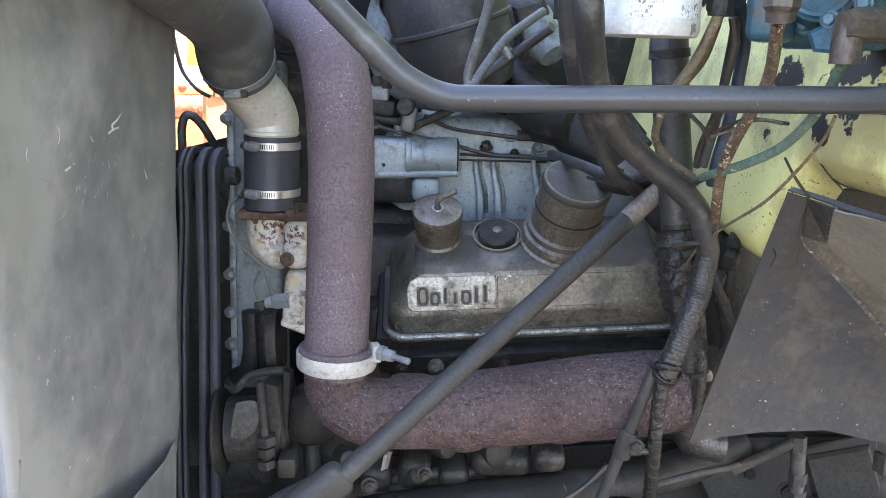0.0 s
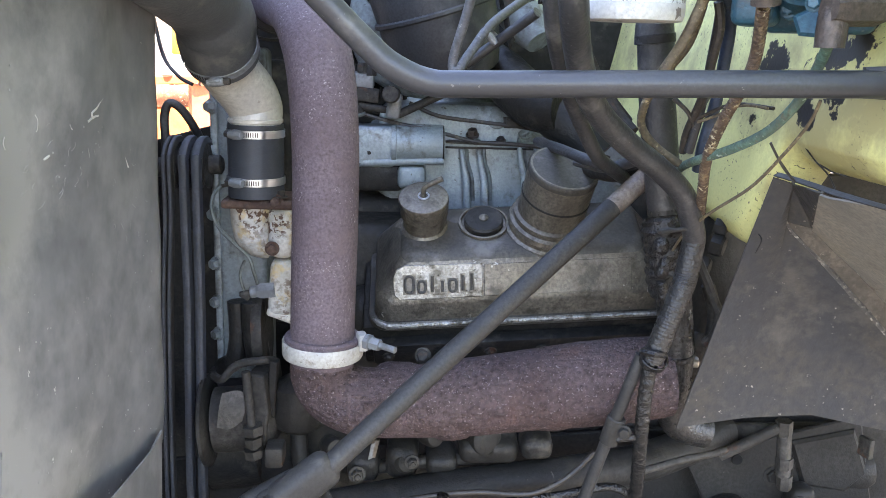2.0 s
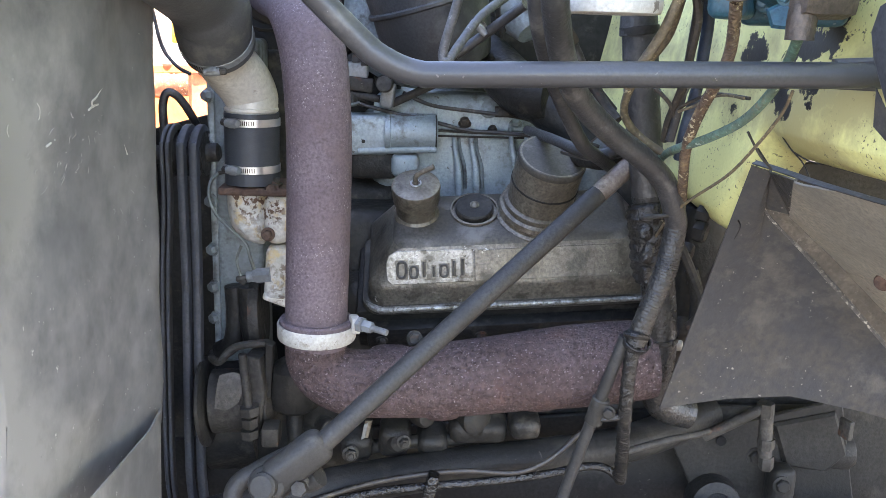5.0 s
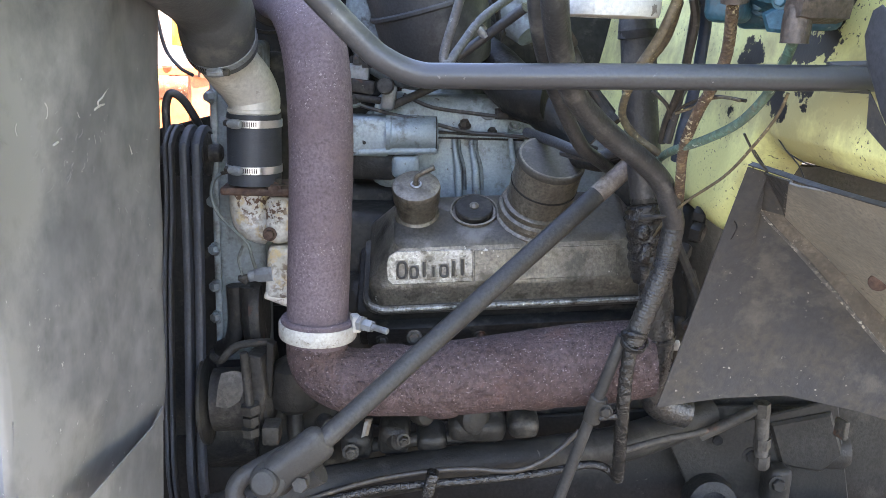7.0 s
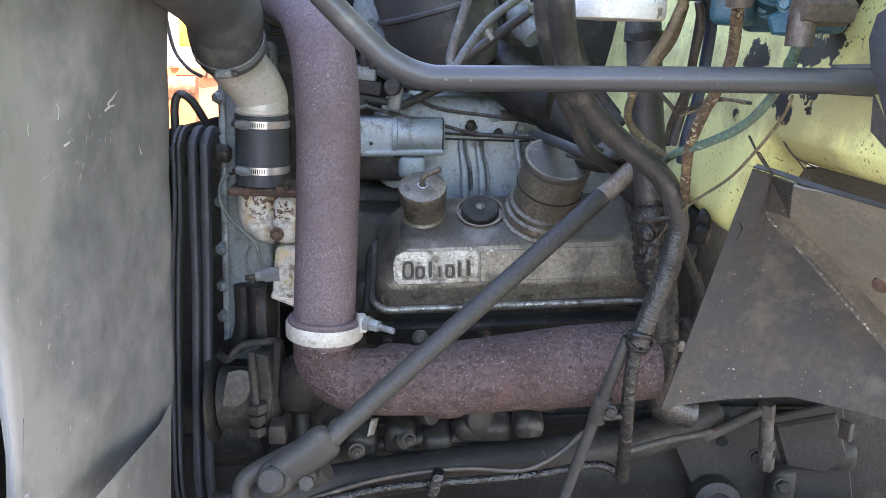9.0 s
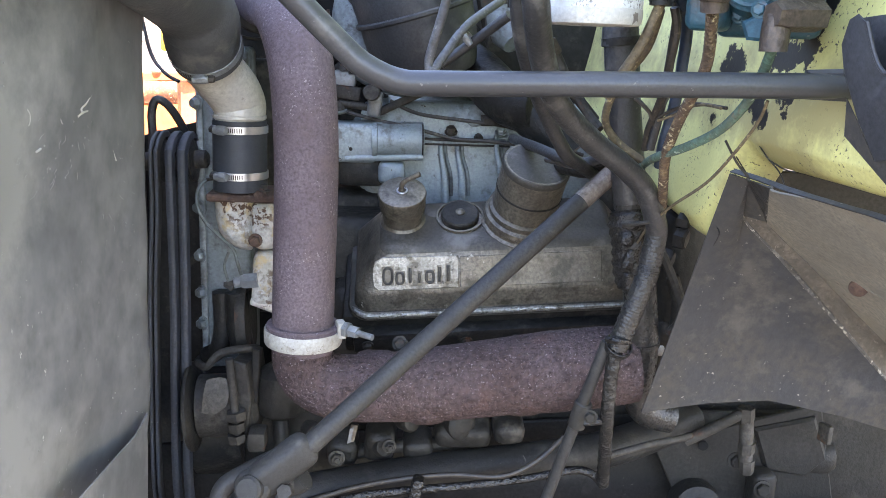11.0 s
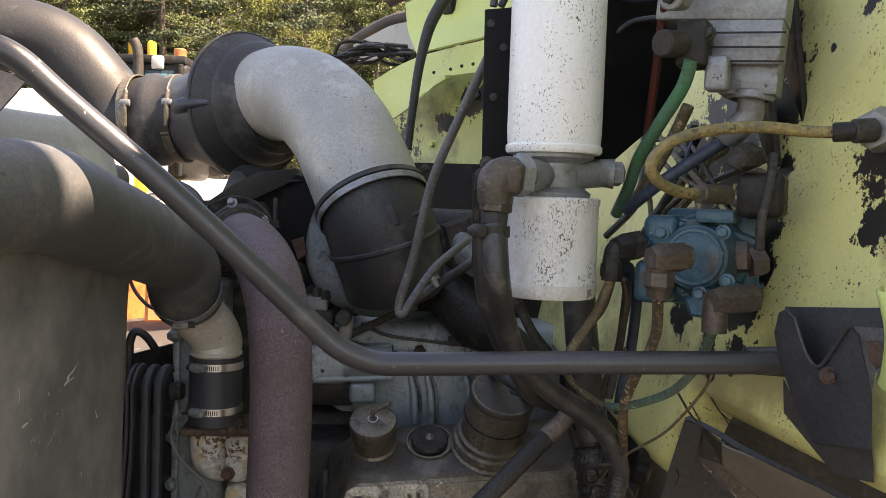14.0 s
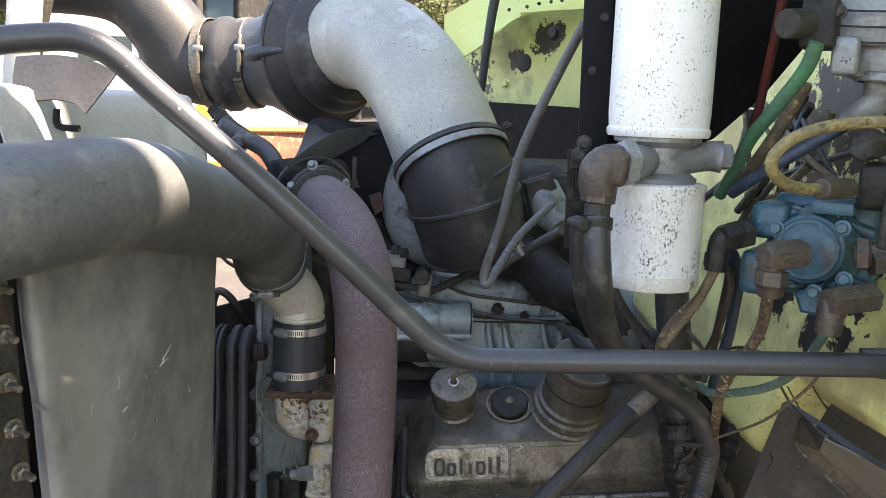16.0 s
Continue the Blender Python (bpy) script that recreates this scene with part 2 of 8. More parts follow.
M_RUST_HOSE = material("rusty_braided_hose", (0.16, 0.105, 0.065), (0.085, 0.056, 0.038), 50, 0.7, 0.1, (0.24, 0.17, 0.095), 0.45, 70, (0.48, 0.41, 0.27), 0.45, 150, 1.0, 170, clump=2.5)
M_TAN_HOSE = material("tan_weathered_hose", (0.2, 0.158, 0.092), (0.11, 0.085, 0.052), 40, 0.6, 0.0, (0.07, 0.055, 0.04), 0.38, 50, (0.46, 0.37, 0.2), 0.36, 130, 0.5, 150, clump=2.5)
M_YELLOW_HOSE = material("faded_yellow_hose", (0.3, 0.225, 0.075), (0.2, 0.155, 0.065), 30, 0.6, 0.0, (0.1, 0.085, 0.06), 0.42, 60, (0.07, 0.06, 0.04), 0.4, 170, 0.7, 170, clump=2.5)
M_BLUE_HOSE = material("dark_blue_hose", (0.038, 0.058, 0.095), (0.026, 0.04, 0.066), 25, 0.5, 0.0, (0.06, 0.06, 0.06), 0.25, 45, None, 0, 1, 0.2, 150)
M_RED_HOSE = material("dull_red_hose", (0.13, 0.022, 0.018), (0.08, 0.015, 0.014), 25, 0.5, 0.0, (0.06, 0.04, 0.035), 0.3, 45, None, 0, 1, 0.2, 150)
M_WIRE = material("brown_black_wire", (0.05, 0.04, 0.03), (0.03, 0.026, 0.022), 40, 0.5, 0.0, (0.12, 0.1, 0.07), 0.3, 60, None, 0, 1, 0.1, 200)
M_WIRE_GREY = material("grey_green_wire", (0.13, 0.15, 0.13), (0.08, 0.09, 0.08), 40, 0.5, 0.0, None, 0, 1, None, 0, 1, 0.1, 200)
YELLOW, YELLOW_2 = (0.74, 0.71, 0.3), (0.66, 0.63, 0.26)
# same paint as the cab wall, toned darker and greener for the shaded far side
M_YELLOW_FAR = material("shaded_yellow_green_cab_paint", (0.58, 0.64, 0.21), (0.52, 0.58, 0.19), 4, 0.4, 0.0, (0.36, 0.38, 0.14), 0.25, 6, (0.1, 0.095, 0.06), 0.06, 25, 0.05, 150, 0.08, grain=0.1)
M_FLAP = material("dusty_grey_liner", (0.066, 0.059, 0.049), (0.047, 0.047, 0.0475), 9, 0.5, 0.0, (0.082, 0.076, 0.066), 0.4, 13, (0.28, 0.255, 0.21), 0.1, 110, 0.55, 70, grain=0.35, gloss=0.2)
M_FOLD = material("brown_dirt_in_fold", (0.105, 0.088, 0.066), (0.075, 0.063, 0.048), 20, 0.75, 0.0, (0.13, 0.108, 0.08), 0.4, 40, (0.2, 0.17, 0.13), 0.2, 140, 0.6, 120, grain=0.5)
M_CHIPPED = material("chipped_sheet_edge", (0.09, 0.083, 0.07), (0.065, 0.06, 0.052), 30, 0.6, 0.0, None, 0, 1, (0.34, 0.31, 0.25), 0.5, 120, 0.5, 150, grain=0.5, clump=2.0)
# brown dust plus painted-in sunlight, so much paler than the grey liner
M_FLAP_LIGHT = material("brown_dusty_sunlit_liner", (0.29, 0.258, 0.205), (0.17, 0.16, 0.14), 7, 0.55, 0.0, (0.21, 0.185, 0.145), 0.5, 5, (0.1, 0.06, 0.035), 0.2, 50, 0.2, 170, grain=0.3)
M_DARKFOLD = material("dark_folded_sheet", (0.045, 0.046, 0.05), (0.032, 0.033, 0.036), 9, 0.5, 0.0, (0.11, 0.1, 0.09), 0.25, 12, (0.16, 0.07, 0.04), 0.06, 30, 0.15, 170)
M_ORANGE = material("orange_machine_paint", (0.6, 0.2, 0.05), (0.5, 0.15, 0.05), 2, 0.5, 0.0, (0.22, 0.07, 0.03), 0.45, 5, (0.13, 0.05, 0.03), 0.25, 9, 0.2, 60)
M_MACHINE_YELLOW = material("machine_yellow_paint", (0.75, 0.42, 0.03), (0.65, 0.36, 0.03), 2, 0.45, 0.0, (0.3, 0.2, 0.08), 0.2, 5, None, 0, 1, 0.05, 60, grain=0.1)
M_CABDARK = material("dark_cab_glass", (0.03, 0.05, 0.055), (0.02, 0.035, 0.04), 2, 0.15, 0.0, None, 0, 1, None, 0, 1, 0.02, 60)
M_TEAL_SIGN = material("teal_lettering", (0.03, 0.3, 0.32), (0.03, 0.26, 0.28), 9, 0.5, 0.0, None, 0, 1, None, 0, 1, 0.02, 60)
M_PALE_SHEET = material("pale_dusty_sheet", (0.5, 0.49, 0.46), (0.42, 0.41, 0.38), 4, 0.5, 0.0, (0.3, 0.28, 0.24), 0.3, 7, None, 0, 1, 0.1, 150, grain=0.2)


# ---- mesh helpers ----
ORIGIN = {}


def finish(name, bm, mat, sharp=38):
    bmesh.ops.recalc_face_normals(bm, faces=bm.faces)
    me = bpy.data.meshes.new(name)
    bm.to_mesh(me)
    bm.free()
    me.materials.append(mat)
    me.shade_smooth()
    me.set_sharp_from_angle(angle=radians(sharp))
    return me


def thing(name, base, label, category, group="", kind=""):
    """An empty at a thing's base, to carry its parts."""
    ob = new(name)
    ob.location = base
    ob.empty_display_size = 0.05
    ORIGIN[ob.name] = Vector(base)
    return tagged(ob, label, category, group, kind)


def part(name, bm, mat, parent, label=""):
    """One mesh under a thing or a part; bm in world metres."""
    base = ORIGIN[parent.name]
    bmesh.ops.translate(bm, vec=-base, verts=bm.verts)
    ob = new(name, finish(name, bm, mat))
    ob.parent = parent
    ORIGIN[ob.name] = base
    return tagged(ob, label)


def solid(name, bm, mat, label, category, group="", kind=""):
    """A thing of one mesh; its origin at the middle of its foot."""
    xs, ys, zs = zip(*(v.co for v in bm.verts))
    base = Vector(((min(xs) + max(xs)) / 2, (min(ys) + max(ys)) / 2, min(zs)))
    bmesh.ops.translate(bm, vec=-base, verts=bm.verts)
    ob = new(name, finish(name, bm, mat))
    ob.location = base
    ORIGIN[ob.name] = base
    return tagged(ob, label, category, group, kind)


def glide(points, steps=6):
    """Points of a smooth line through the given ones."""
    p = [Vector(q) for q in points]
    if len(p) < 3 or steps < 2:
        return p
    out = []
    for i in range(len(p) - 1):
        a, b, c, d = p[max(i - 1, 0)], p[i], p[i + 1], p[min(i + 2, len(p) - 1)]
        for k in range(steps):
            t = k / steps
            out.append(0.5 * ((2 * b) + (c - a) * t + (2 * a - 5 * b + 4 * c - d) * t * t + (3 * b - a - 3 * c + d) * t ** 3))
    return out + [p[-1]]


def rings(bm, line, radii, seg, flat=1.0, caps=True, closed=False):
    """Skin a line with rings; radii one or per point."""
    n = len(line)
    radii = [radii] * n if isinstance(radii, (int, float)) else radii
    tang = [(line[min(i + 1, n - 1)] - line[max(i - 1, 0)]).normalized() for i in range(n)]
    side = tang[0].orthogonal().normalized()
    rows = []
    for i in range(n):
        side = (side - tang[i] * side.dot(tang[i])).normalized()
        up = tang[i].cross(side)
        rows.append([bm.verts.new(line[i] + (side * math.cos(a) + up * math.sin(a) * flat) * radii[i]) for a in (2 * math.pi * k / seg for k in range(seg))])
    for a, b in zip(rows, rows[1:]):
        for k in range(seg):
            bm.faces.new((a[k], a[(k + 1) % seg], b[(k + 1) % seg], b[k]))
    if caps:
        bm.faces.new(rows[0][::-1])
        bm.faces.new(rows[-1])
    return bm


def tube(points, radius, seg=16, steps=6, ribs=0, rib_depth=0.0):
    """A round tube along a smooth line; radius one, or one per given point; ribs: rings of relief along it."""
    line = glide(points, steps)
    if isinstance(radius, (list, tuple)):
        k = len(radius) - 1
        rad = []
        for i in range(len(line)):
            u = i / (len(line) - 1) * k
            a = min(int(u), k - 1)
            rad.append(radius[a] + (radius[a + 1] - radius[a]) * (u - a))
    else:
        rad = [radius] * len(line)
    if ribs:
        fine, frad = [], []
        m = ribs * 4
        for i in range(m + 1):
            u = i / m * (len(line) - 1)
            a = min(int(u), len(line) - 2)
            fine.append(line[a].lerp(line[a + 1], u - a))
            frad.append(rad[a] + (rad[a + 1] - rad[a]) * (u - a) + rib_depth * math.sin(i * math.pi / 2))
        line, rad = fine, frad
    return rings(bmesh.new(), line, rad, seg)


def frame_of(axis):
    z = Vector(axis).normalized()
    x = z.orthogonal().normalized()
    return x, z.cross(x), z


def lathe(centre, axis, profile, seg=32, bm=None, closed=False):
    """A turned shape: profile of (radius, height along axis). closed: the profile is a loop, as for a ring."""
    bm = bm or bmesh.new()
    c = Vector(centre)
    x, y, z = frame_of(axis)
    rows = []
    for r, h in profile:
        rows.append([bm.verts.new(c + z * h + (x * math.cos(a) + y * math.sin(a)) * max(r, 0.0002)) for a in (2 * math.pi * k / seg for k in range(seg))])
    pairs = list(zip(rows, rows[1:])) + ([(rows[-1], rows[0])] if closed else [])
    for a, b in pairs:
        for k in range(seg):
            bm.faces.new((a[k], a[(k + 1) % seg], b[(k + 1) % seg], b[k]))
    if not closed:
        bm.faces.new(rows[0][::-1])
        bm.faces.new(rows[-1])
    return bm


def ring(centre, axis, radius, width, thick, seg=40):
    """A band round an axis, with eased edges."""
    e = min(thick, width) * 0.3
    h = width / 2
    return lathe(centre, axis, [(radius, -h), (radius + thick - e, -h), (radius + thick, -h + e), (radius + thick, h - e), (radius + thick - e, h), (radius, h)], seg, closed=True)


def rod(a, b, r, seg=16, bevel=0.15):
    """A straight round bar from a to b with eased ends."""
    a, b = Vector(a), Vector(b)
    n = (b - a).length
    e = min(r * bevel, n * 0.3)
    return lathe(a, b - a, [(r - e, 0), (r, e), (r, n - e), (r - e, n)], seg)


def hexbar(a, b, r, bm=None):
    """A hexagon bar from a to b, chamfered at b."""
    a, b = Vector(a), Vector(b)
    n = (b - a).length
    return lathe(a, b - a, [(r, 0), (r, n * 0.8), (r * 0.8, n)], 6, bm)


def bolt(at, axis, r=0.009, h=0.008, washer=True, stud=0.0):
    """A hexagon head on its washer; stud: how far the thread stands out."""
    c, z = Vector(at), Vector(axis).normalized()
    bm = bmesh.new()
    if washer:
        lathe(c - z * 0.001, z, [(r * 1.35, 0), (r * 1.35, 0.0025), (r * 1.2, 0.003)], 18, bm)
    hexbar(c + z * 0.001, c + z * (0.002 + h), r, bm)
    if stud:
        lathe(c, z, [(r * 0.52, 0), (r * 0.52, h + stud - 0.002), (r * 0.4, h + stud)], 12, bm)
    return bm


def box(centre, size, turn=(0, 0, 0), bevel=0.004, seg=2):
    bm = bmesh.new()
    bmesh.ops.create_cube(bm, size=1)
    bmesh.ops.scale(bm, vec=size, verts=bm.verts)
    if bevel:
        bmesh.ops.bevel(bm, geom=list(bm.edges), offset=min(bevel, min(size) * 0.45), segments=seg, affect="EDGES", profile=0.5)
    bmesh.ops.transform(bm, matrix=pose(*centre, *turn), verts=bm.verts)
    return bm


def slab(outline, thick, bevel=0.002, bm=None):
    """A sheet from an outline of points in space, thickened along the vector thick and eased at its edges."""
    bm = bm or bmesh.new()
    t = Vector(thick)
    a = [bm.verts.new(Vector(p)) for p in outline]
    b = [bm.verts.new(Vector(p) + t) for p in outline]
    n = len(a)
    fs = [bm.faces.new(a[::-1]), bm.faces.new(b)]
    fs += [bm.faces.new((a[i], a[(i + 1) % n], b[(i + 1) % n], b[i])) for i in range(n)]
    if bevel:
        bmesh.ops.recalc_face_normals(bm, faces=bm.faces)
        bmesh.ops.bevel(bm, geom=list({e for f in fs[:2] for e in f.edges}), offset=bevel, segments=1, affect="EDGES")
    return bm


def sheet(rows, thick, rough=0.0, cuts=1, seed=1):
    """A bent sheet through a grid of points (rows of equal length), smoothed, with thickness and faint dents."""
    lines = [glide(r, cuts) for r in rows]
    cols = [glide(c, cuts) for c in zip(*lines)]
    bm = bmesh.new()
    grid = [[bm.verts.new(p) for p in c] for c in cols]
    for a, b in zip(grid, grid[1:]):
        for i in range(len(a) - 1):
            bm.faces.new((a[i], a[i + 1], b[i + 1], b[i]))
    bmesh.ops.recalc_face_normals(bm, faces=bm.faces)
    bm.normal_update()
    if rough:
        for v in bm.verts:
            v.co += v.normal * rough * noise.noise(v.co * 7 + Vector((seed, 0, 0)))
    bmesh.ops.solidify(bm, geom=list(bm.faces), thickness=thick)
    return bm


def join(*parts):
    """Several bmeshes in one."""
    out = bmesh.new()
    for bm in parts:
        me = bpy.data.meshes.new("piece")
        bm.to_mesh(me)
        bm.free()
        out.from_mesh(me)
        bpy.data.meshes.remove(me)
    return out


def hose(name, points, r, mat, label, category="hose", seg=14, steps=6, ribs=0, depth=0.0, group=""):
    return solid(name, tube(points, r, seg, steps, ribs, depth), mat, label, category, group)


def worm_clamp(centre, axis, radius, front, label="bright steel worm-drive hose clamp round its rubber sleeve", name="hose_clamp", width=0.014, mat=None, group=""):
    """A slotted steel band with its screw housing; front: the way the screw faces."""
    mat = mat or M_STEEL
    c, z = Vector(centre), Vector(axis).normalized()
    ob = thing(name, c, label, "clamp", group)
    band = part("band", ring(c, z, radius, width, 0.0016), mat, ob)
    f = (Vector(front) - z * Vector(front).dot(z)).normalized()
    s = z.cross(f)
    at = c + f * (radius + 0.005)
    m = Matrix((s, f, z)).transposed().to_4x4()
    m.translation = at
    bm = join(box((0, 0, 0), (0.02, 0.012, width * 1.25), (0, 0, 0), 0.0035), rod((-0.014, 0.001, 0), (0.014, 0.001, 0), width * 0.52, 14))
    bmesh.ops.transform(bm, matrix=m, verts=bm.verts)
    house = part("screw_housing", bm, M_CASTGREY if mat is M_STEEL else mat, ob)
    part("screw", hexbar(at - s * 0.012, at - s * 0.024, 0.0065), M_OLDIRON, house)
    slots = bmesh.new()
    for k in range(7):
        a = 0.26 + k * 0.075
        d = (f * math.cos(a) + s * math.sin(a))
        b = box((0, 0, 0), (0.0018, 0.0012, width * 0.6), (0, 0, 0), 0)
        mm = Matrix((z.cross(d), d, z)).transposed().to_4x4()
        mm.translation = c + d * (radius + 0.0018)
        bmesh.ops.transform(b, matrix=mm, verts=b.verts)
        slots = join(slots, b)
    tagged(part("slot_row", slots, M_GRIME, band), kind="stuff")
    return ob

# ---- the setting: ground, cab wall, chassis ----
def fixed(name, bm, mat, label, category="", kind="structure"):
    """A piece of the setting, its origin at the world's."""
    ob = new(name, finish(name, bm, mat))
    ORIGIN[ob.name] = Vector((0, 0, 0))
    return tagged(ob, label, category or name, "", kind)


M_GROUND = material("pale_gravel", (0.047, 0.044, 0.039), (0.035, 0.032, 0.028), 0.7, 0.9, 0.0, (0.06, 0.054, 0.045), 0.35, 2.2, (0.22, 0.2, 0.18), 0.2, 14, 0.8, 30)
bm = bmesh.new()
bmesh.ops.create_grid(bm, x_segments=80, y_segments=80, size=600)
for v in bm.verts:
    far = max(0.0, v.co.y - 42)
    v.co.z = min(36.0, far * 0.6) + (0.3 * noise.noise(v.co * 0.05) if v.co.length > 25 else 0.0)
fixed("ground", bm, M_GROUND, "pale dusty gravel ground of the yard")


def wall_x(y, z):
    """The cab's front wall leans back and runs slightly askew."""
    return 0.56 + (z - 1.43) * 0.15 - 0.17 * (y + 0.36)


SPOTS = [((0.6314, -0.2393, 2.0431), 0.035), ((0.619, -0.1782, 2.0292), 0.07), ((0.6069, -0.1974, 1.9267), 0.075), ((0.6048, -0.2524, 1.8508), 0.05), ((0.6542, -0.4256, 1.9837), 0.033), ((0.6356, -0.5051, 1.7694), 0.045), ((0.6237, -0.5091, 1.6859), 0.03), ((0.6278, -0.5024, 1.7204), 0.016), ((0.6317, -0.3523, 1.9167), 0.006), ((0.5807, -0.194, 1.7559), 0.0434), ((0.5772, -0.1232, 1.8129), 0.1), ((0.5582, -0.0791, 1.7365), 0.0558), ((0.5833, -0.2839, 1.6713), 0.0372), ((0.5666, -0.2493, 1.5996), 0.0496), ((0.552, -0.2282, 1.5263), 0.031), ((0.5247, -0.0794, 1.513), 0.031), ((0.5365, -0.2096, 1.4439), 0.0186), ((0.5005, -0.1307, 1.293), 0.008), ((0.5887, -0.264, 1.7301), 0.0279), ((0.5073, -0.054, 1.4254), 0.0124), ((0.5998, -0.303, 1.7597), 0.0186), ((0.5797, -0.2494, 1.6864), 0.0341), ((0.5749, -0.2867, 1.6124), 0.031), ((0.5642, -0.2839, 1.5443), 0.0341), ((0.5525, -0.2667, 1.4857), 0.0279), ((0.5382, -0.1855, 1.4825), 0.0248), ((0.55, -0.0827, 1.6779), 0.0434), ((0.5372, 0.0435, 1.735), 0.0372), ((0.5536, 0.0065, 1.8028), 0.06)]
M_YELLOW = material("chipped_yellow_green_paint", YELLOW, YELLOW_2, 4, 0.38, 0.0, (0.42, 0.37, 0.17), 0.55, 5, (0.09, 0.078, 0.045), 0.3, 170, 0.1, 190, 0.1, (1, 1, 1), SPOTS, grain=0.12)
WALL_Y = (-0.78, -0.6, -0.45, -0.3, -0.22, -0.17, -0.13, -0.09, 0.0, 0.15, 0.3, 0.46, 0.66)


def wall_foot(y):
    """Height of the wall's lower edge: above the liner near the door, lower beside the engine."""
    return 1.232 + 0.138 * min(1.0, max(0.0, (-0.1 - y) / 0.07))


rows = []
for up, tuck in ((0.0, 0.07), (0.012, 0.03), (0.035, 0.007), (0.07, 0.0), (0.27, 0.0), (0.52, 0.0), (0.87, 0.0), (1.27, 0.0), (1.66, 0.0)):
    line = []
    for y in WALL_Y:
        z = wall_foot(y) + up * (2.9 - wall_foot(y)) / 1.66
        bulge = -0.006 * math.exp(-((z - 1.46) / 0.06) ** 2) * math.exp(-((y + 0.3) / 0.25) ** 2)
        line.append((wall_x(y, z) + tuck + bulge, y, z + max(0.0, y) * 0.5 * max(0.0, 1.6 - z)))
    rows.append(line)
firewall = fixed("wall_firewall", sheet(rows, 0.004, 0.0015, 3), M_YELLOW, "yellow-green painted cab front wall with chipped, stained paint", "cab wall")
for crack in ([(0.5202, -0.1012, 1.4583), (0.5156, -0.1099, 1.4172), (0.5152, -0.1293, 1.3925), (0.5187, -0.1656, 1.3752), (0.5236, -0.2123, 1.3546)], [(0.5296, -0.197, 1.4118), (0.5338, -0.2392, 1.392), (0.5388, -0.2835, 1.3756), (0.5407, -0.31, 1.3577)], [(0.535, -0.2509, 1.3871), (0.5411, -0.2921, 1.3809), (0.5462, -0.3228, 1.3801)], [(0.536, -0.2138, 1.436), (0.5419, -0.2564, 1.4265), (0.549, -0.2986, 1.4264)], [(0.4977, -0.1615, 1.2398), (0.5019, -0.1686, 1.2598), (0.5011, -0.1564, 1.2681)], [(0.5554, -0.3095, 1.4565), (0.5576, -0.352, 1.4234), (0.5668, -0.4173, 1.4102)]):
    part("paint_crack", tube(crack, 0.0011, 5, 5), M_GRIME, firewall)
# the recess beside the engine and the cab behind it
fixed("wall_recess", slab([(0.25, 0.66, 1.16), (0.42, 0.66, 1.16), (0.46, 0.66, 1.66), (0.25, 0.66, 1.66)], (0, 0.015, 0), 0.003), M_YELLOW_FAR, "yellow-green sheet closing the engine bay's recess", "cab wall")
bm = box((1.56, 0.529, 2.65), (1.7, 2.442, 2.5), (0, 0, 0), 0.05, 3)
fixed("wall_cab", bm, M_YELLOW_FAR, "yellow-green body of the cab behind the engine bay", "cab body")
# two unseen slabs added beside the cab, leaving a slit of sun for the hose
fixed("wall_sun_block_low", box((0.8, -1.12, 2.13), (0.06, 0.86, 2.26), (0, 0, 0), 0.02), M_YELLOW_FAR, "unseen yellow-green slab added to hold back the sun", "cab door")
fixed("wall_sun_block_high", box((0.74, -1.03, 3.5), (0.1, 0.55, 0.8), (0, 0, 0), 0.03), M_BLACK, "unseen black slab added to narrow the sun to a slit", "mirror")
# dark sheet added behind the engine, standing in for the shade under the cab
fixed("wall_undercab_shade", slab([(0.45, 0.3, 0.35), (1.6, 0.3, 0.35), (1.6, 0.3, 1.3), (0.45, 0.3, 1.3)], (0, 0.02, 0), 0.003), M_FRAME, "dark sheet added for the shade beneath the cab", "underbody")

def on_shroud(y, z):
    """A point a hair off the shroud's side."""
    knots = ((-0.535, -0.464, 0.12), (-0.45, -0.452, 0.15), (-0.33, -0.437, 0.3), (-0.24, -0.423, 0.15), (-0.185, -0.413, 0.12), (-0.158, -0.414, 0.12))
    low = max(0.0, 0.95 - z) - 0.25 * max(0.0, z - 1.15)
    dent = 0.012 * math.exp(-((z - 1.28) / 0.05) ** 2) if -0.5 < y < -0.27 else 0.0
    for (a, xa, ka), (b, xb, kb) in zip(knots, knots[1:]):
        if y <= b or b == knots[-1][0]:
            u = min(1.0, max(0.0, (y - a) / (b - a)))
            return Vector((xa + (xb - xa) * u - low * (ka + (kb - ka) * u) - dent + 0.0018, y, z))


# crash-worn grey radiator shroud
shroud = thing("radiator_shroud", (-0.44, -0.36, 0.6), "dented dusty grey sheet-metal radiator shroud", "shroud")
rows = []
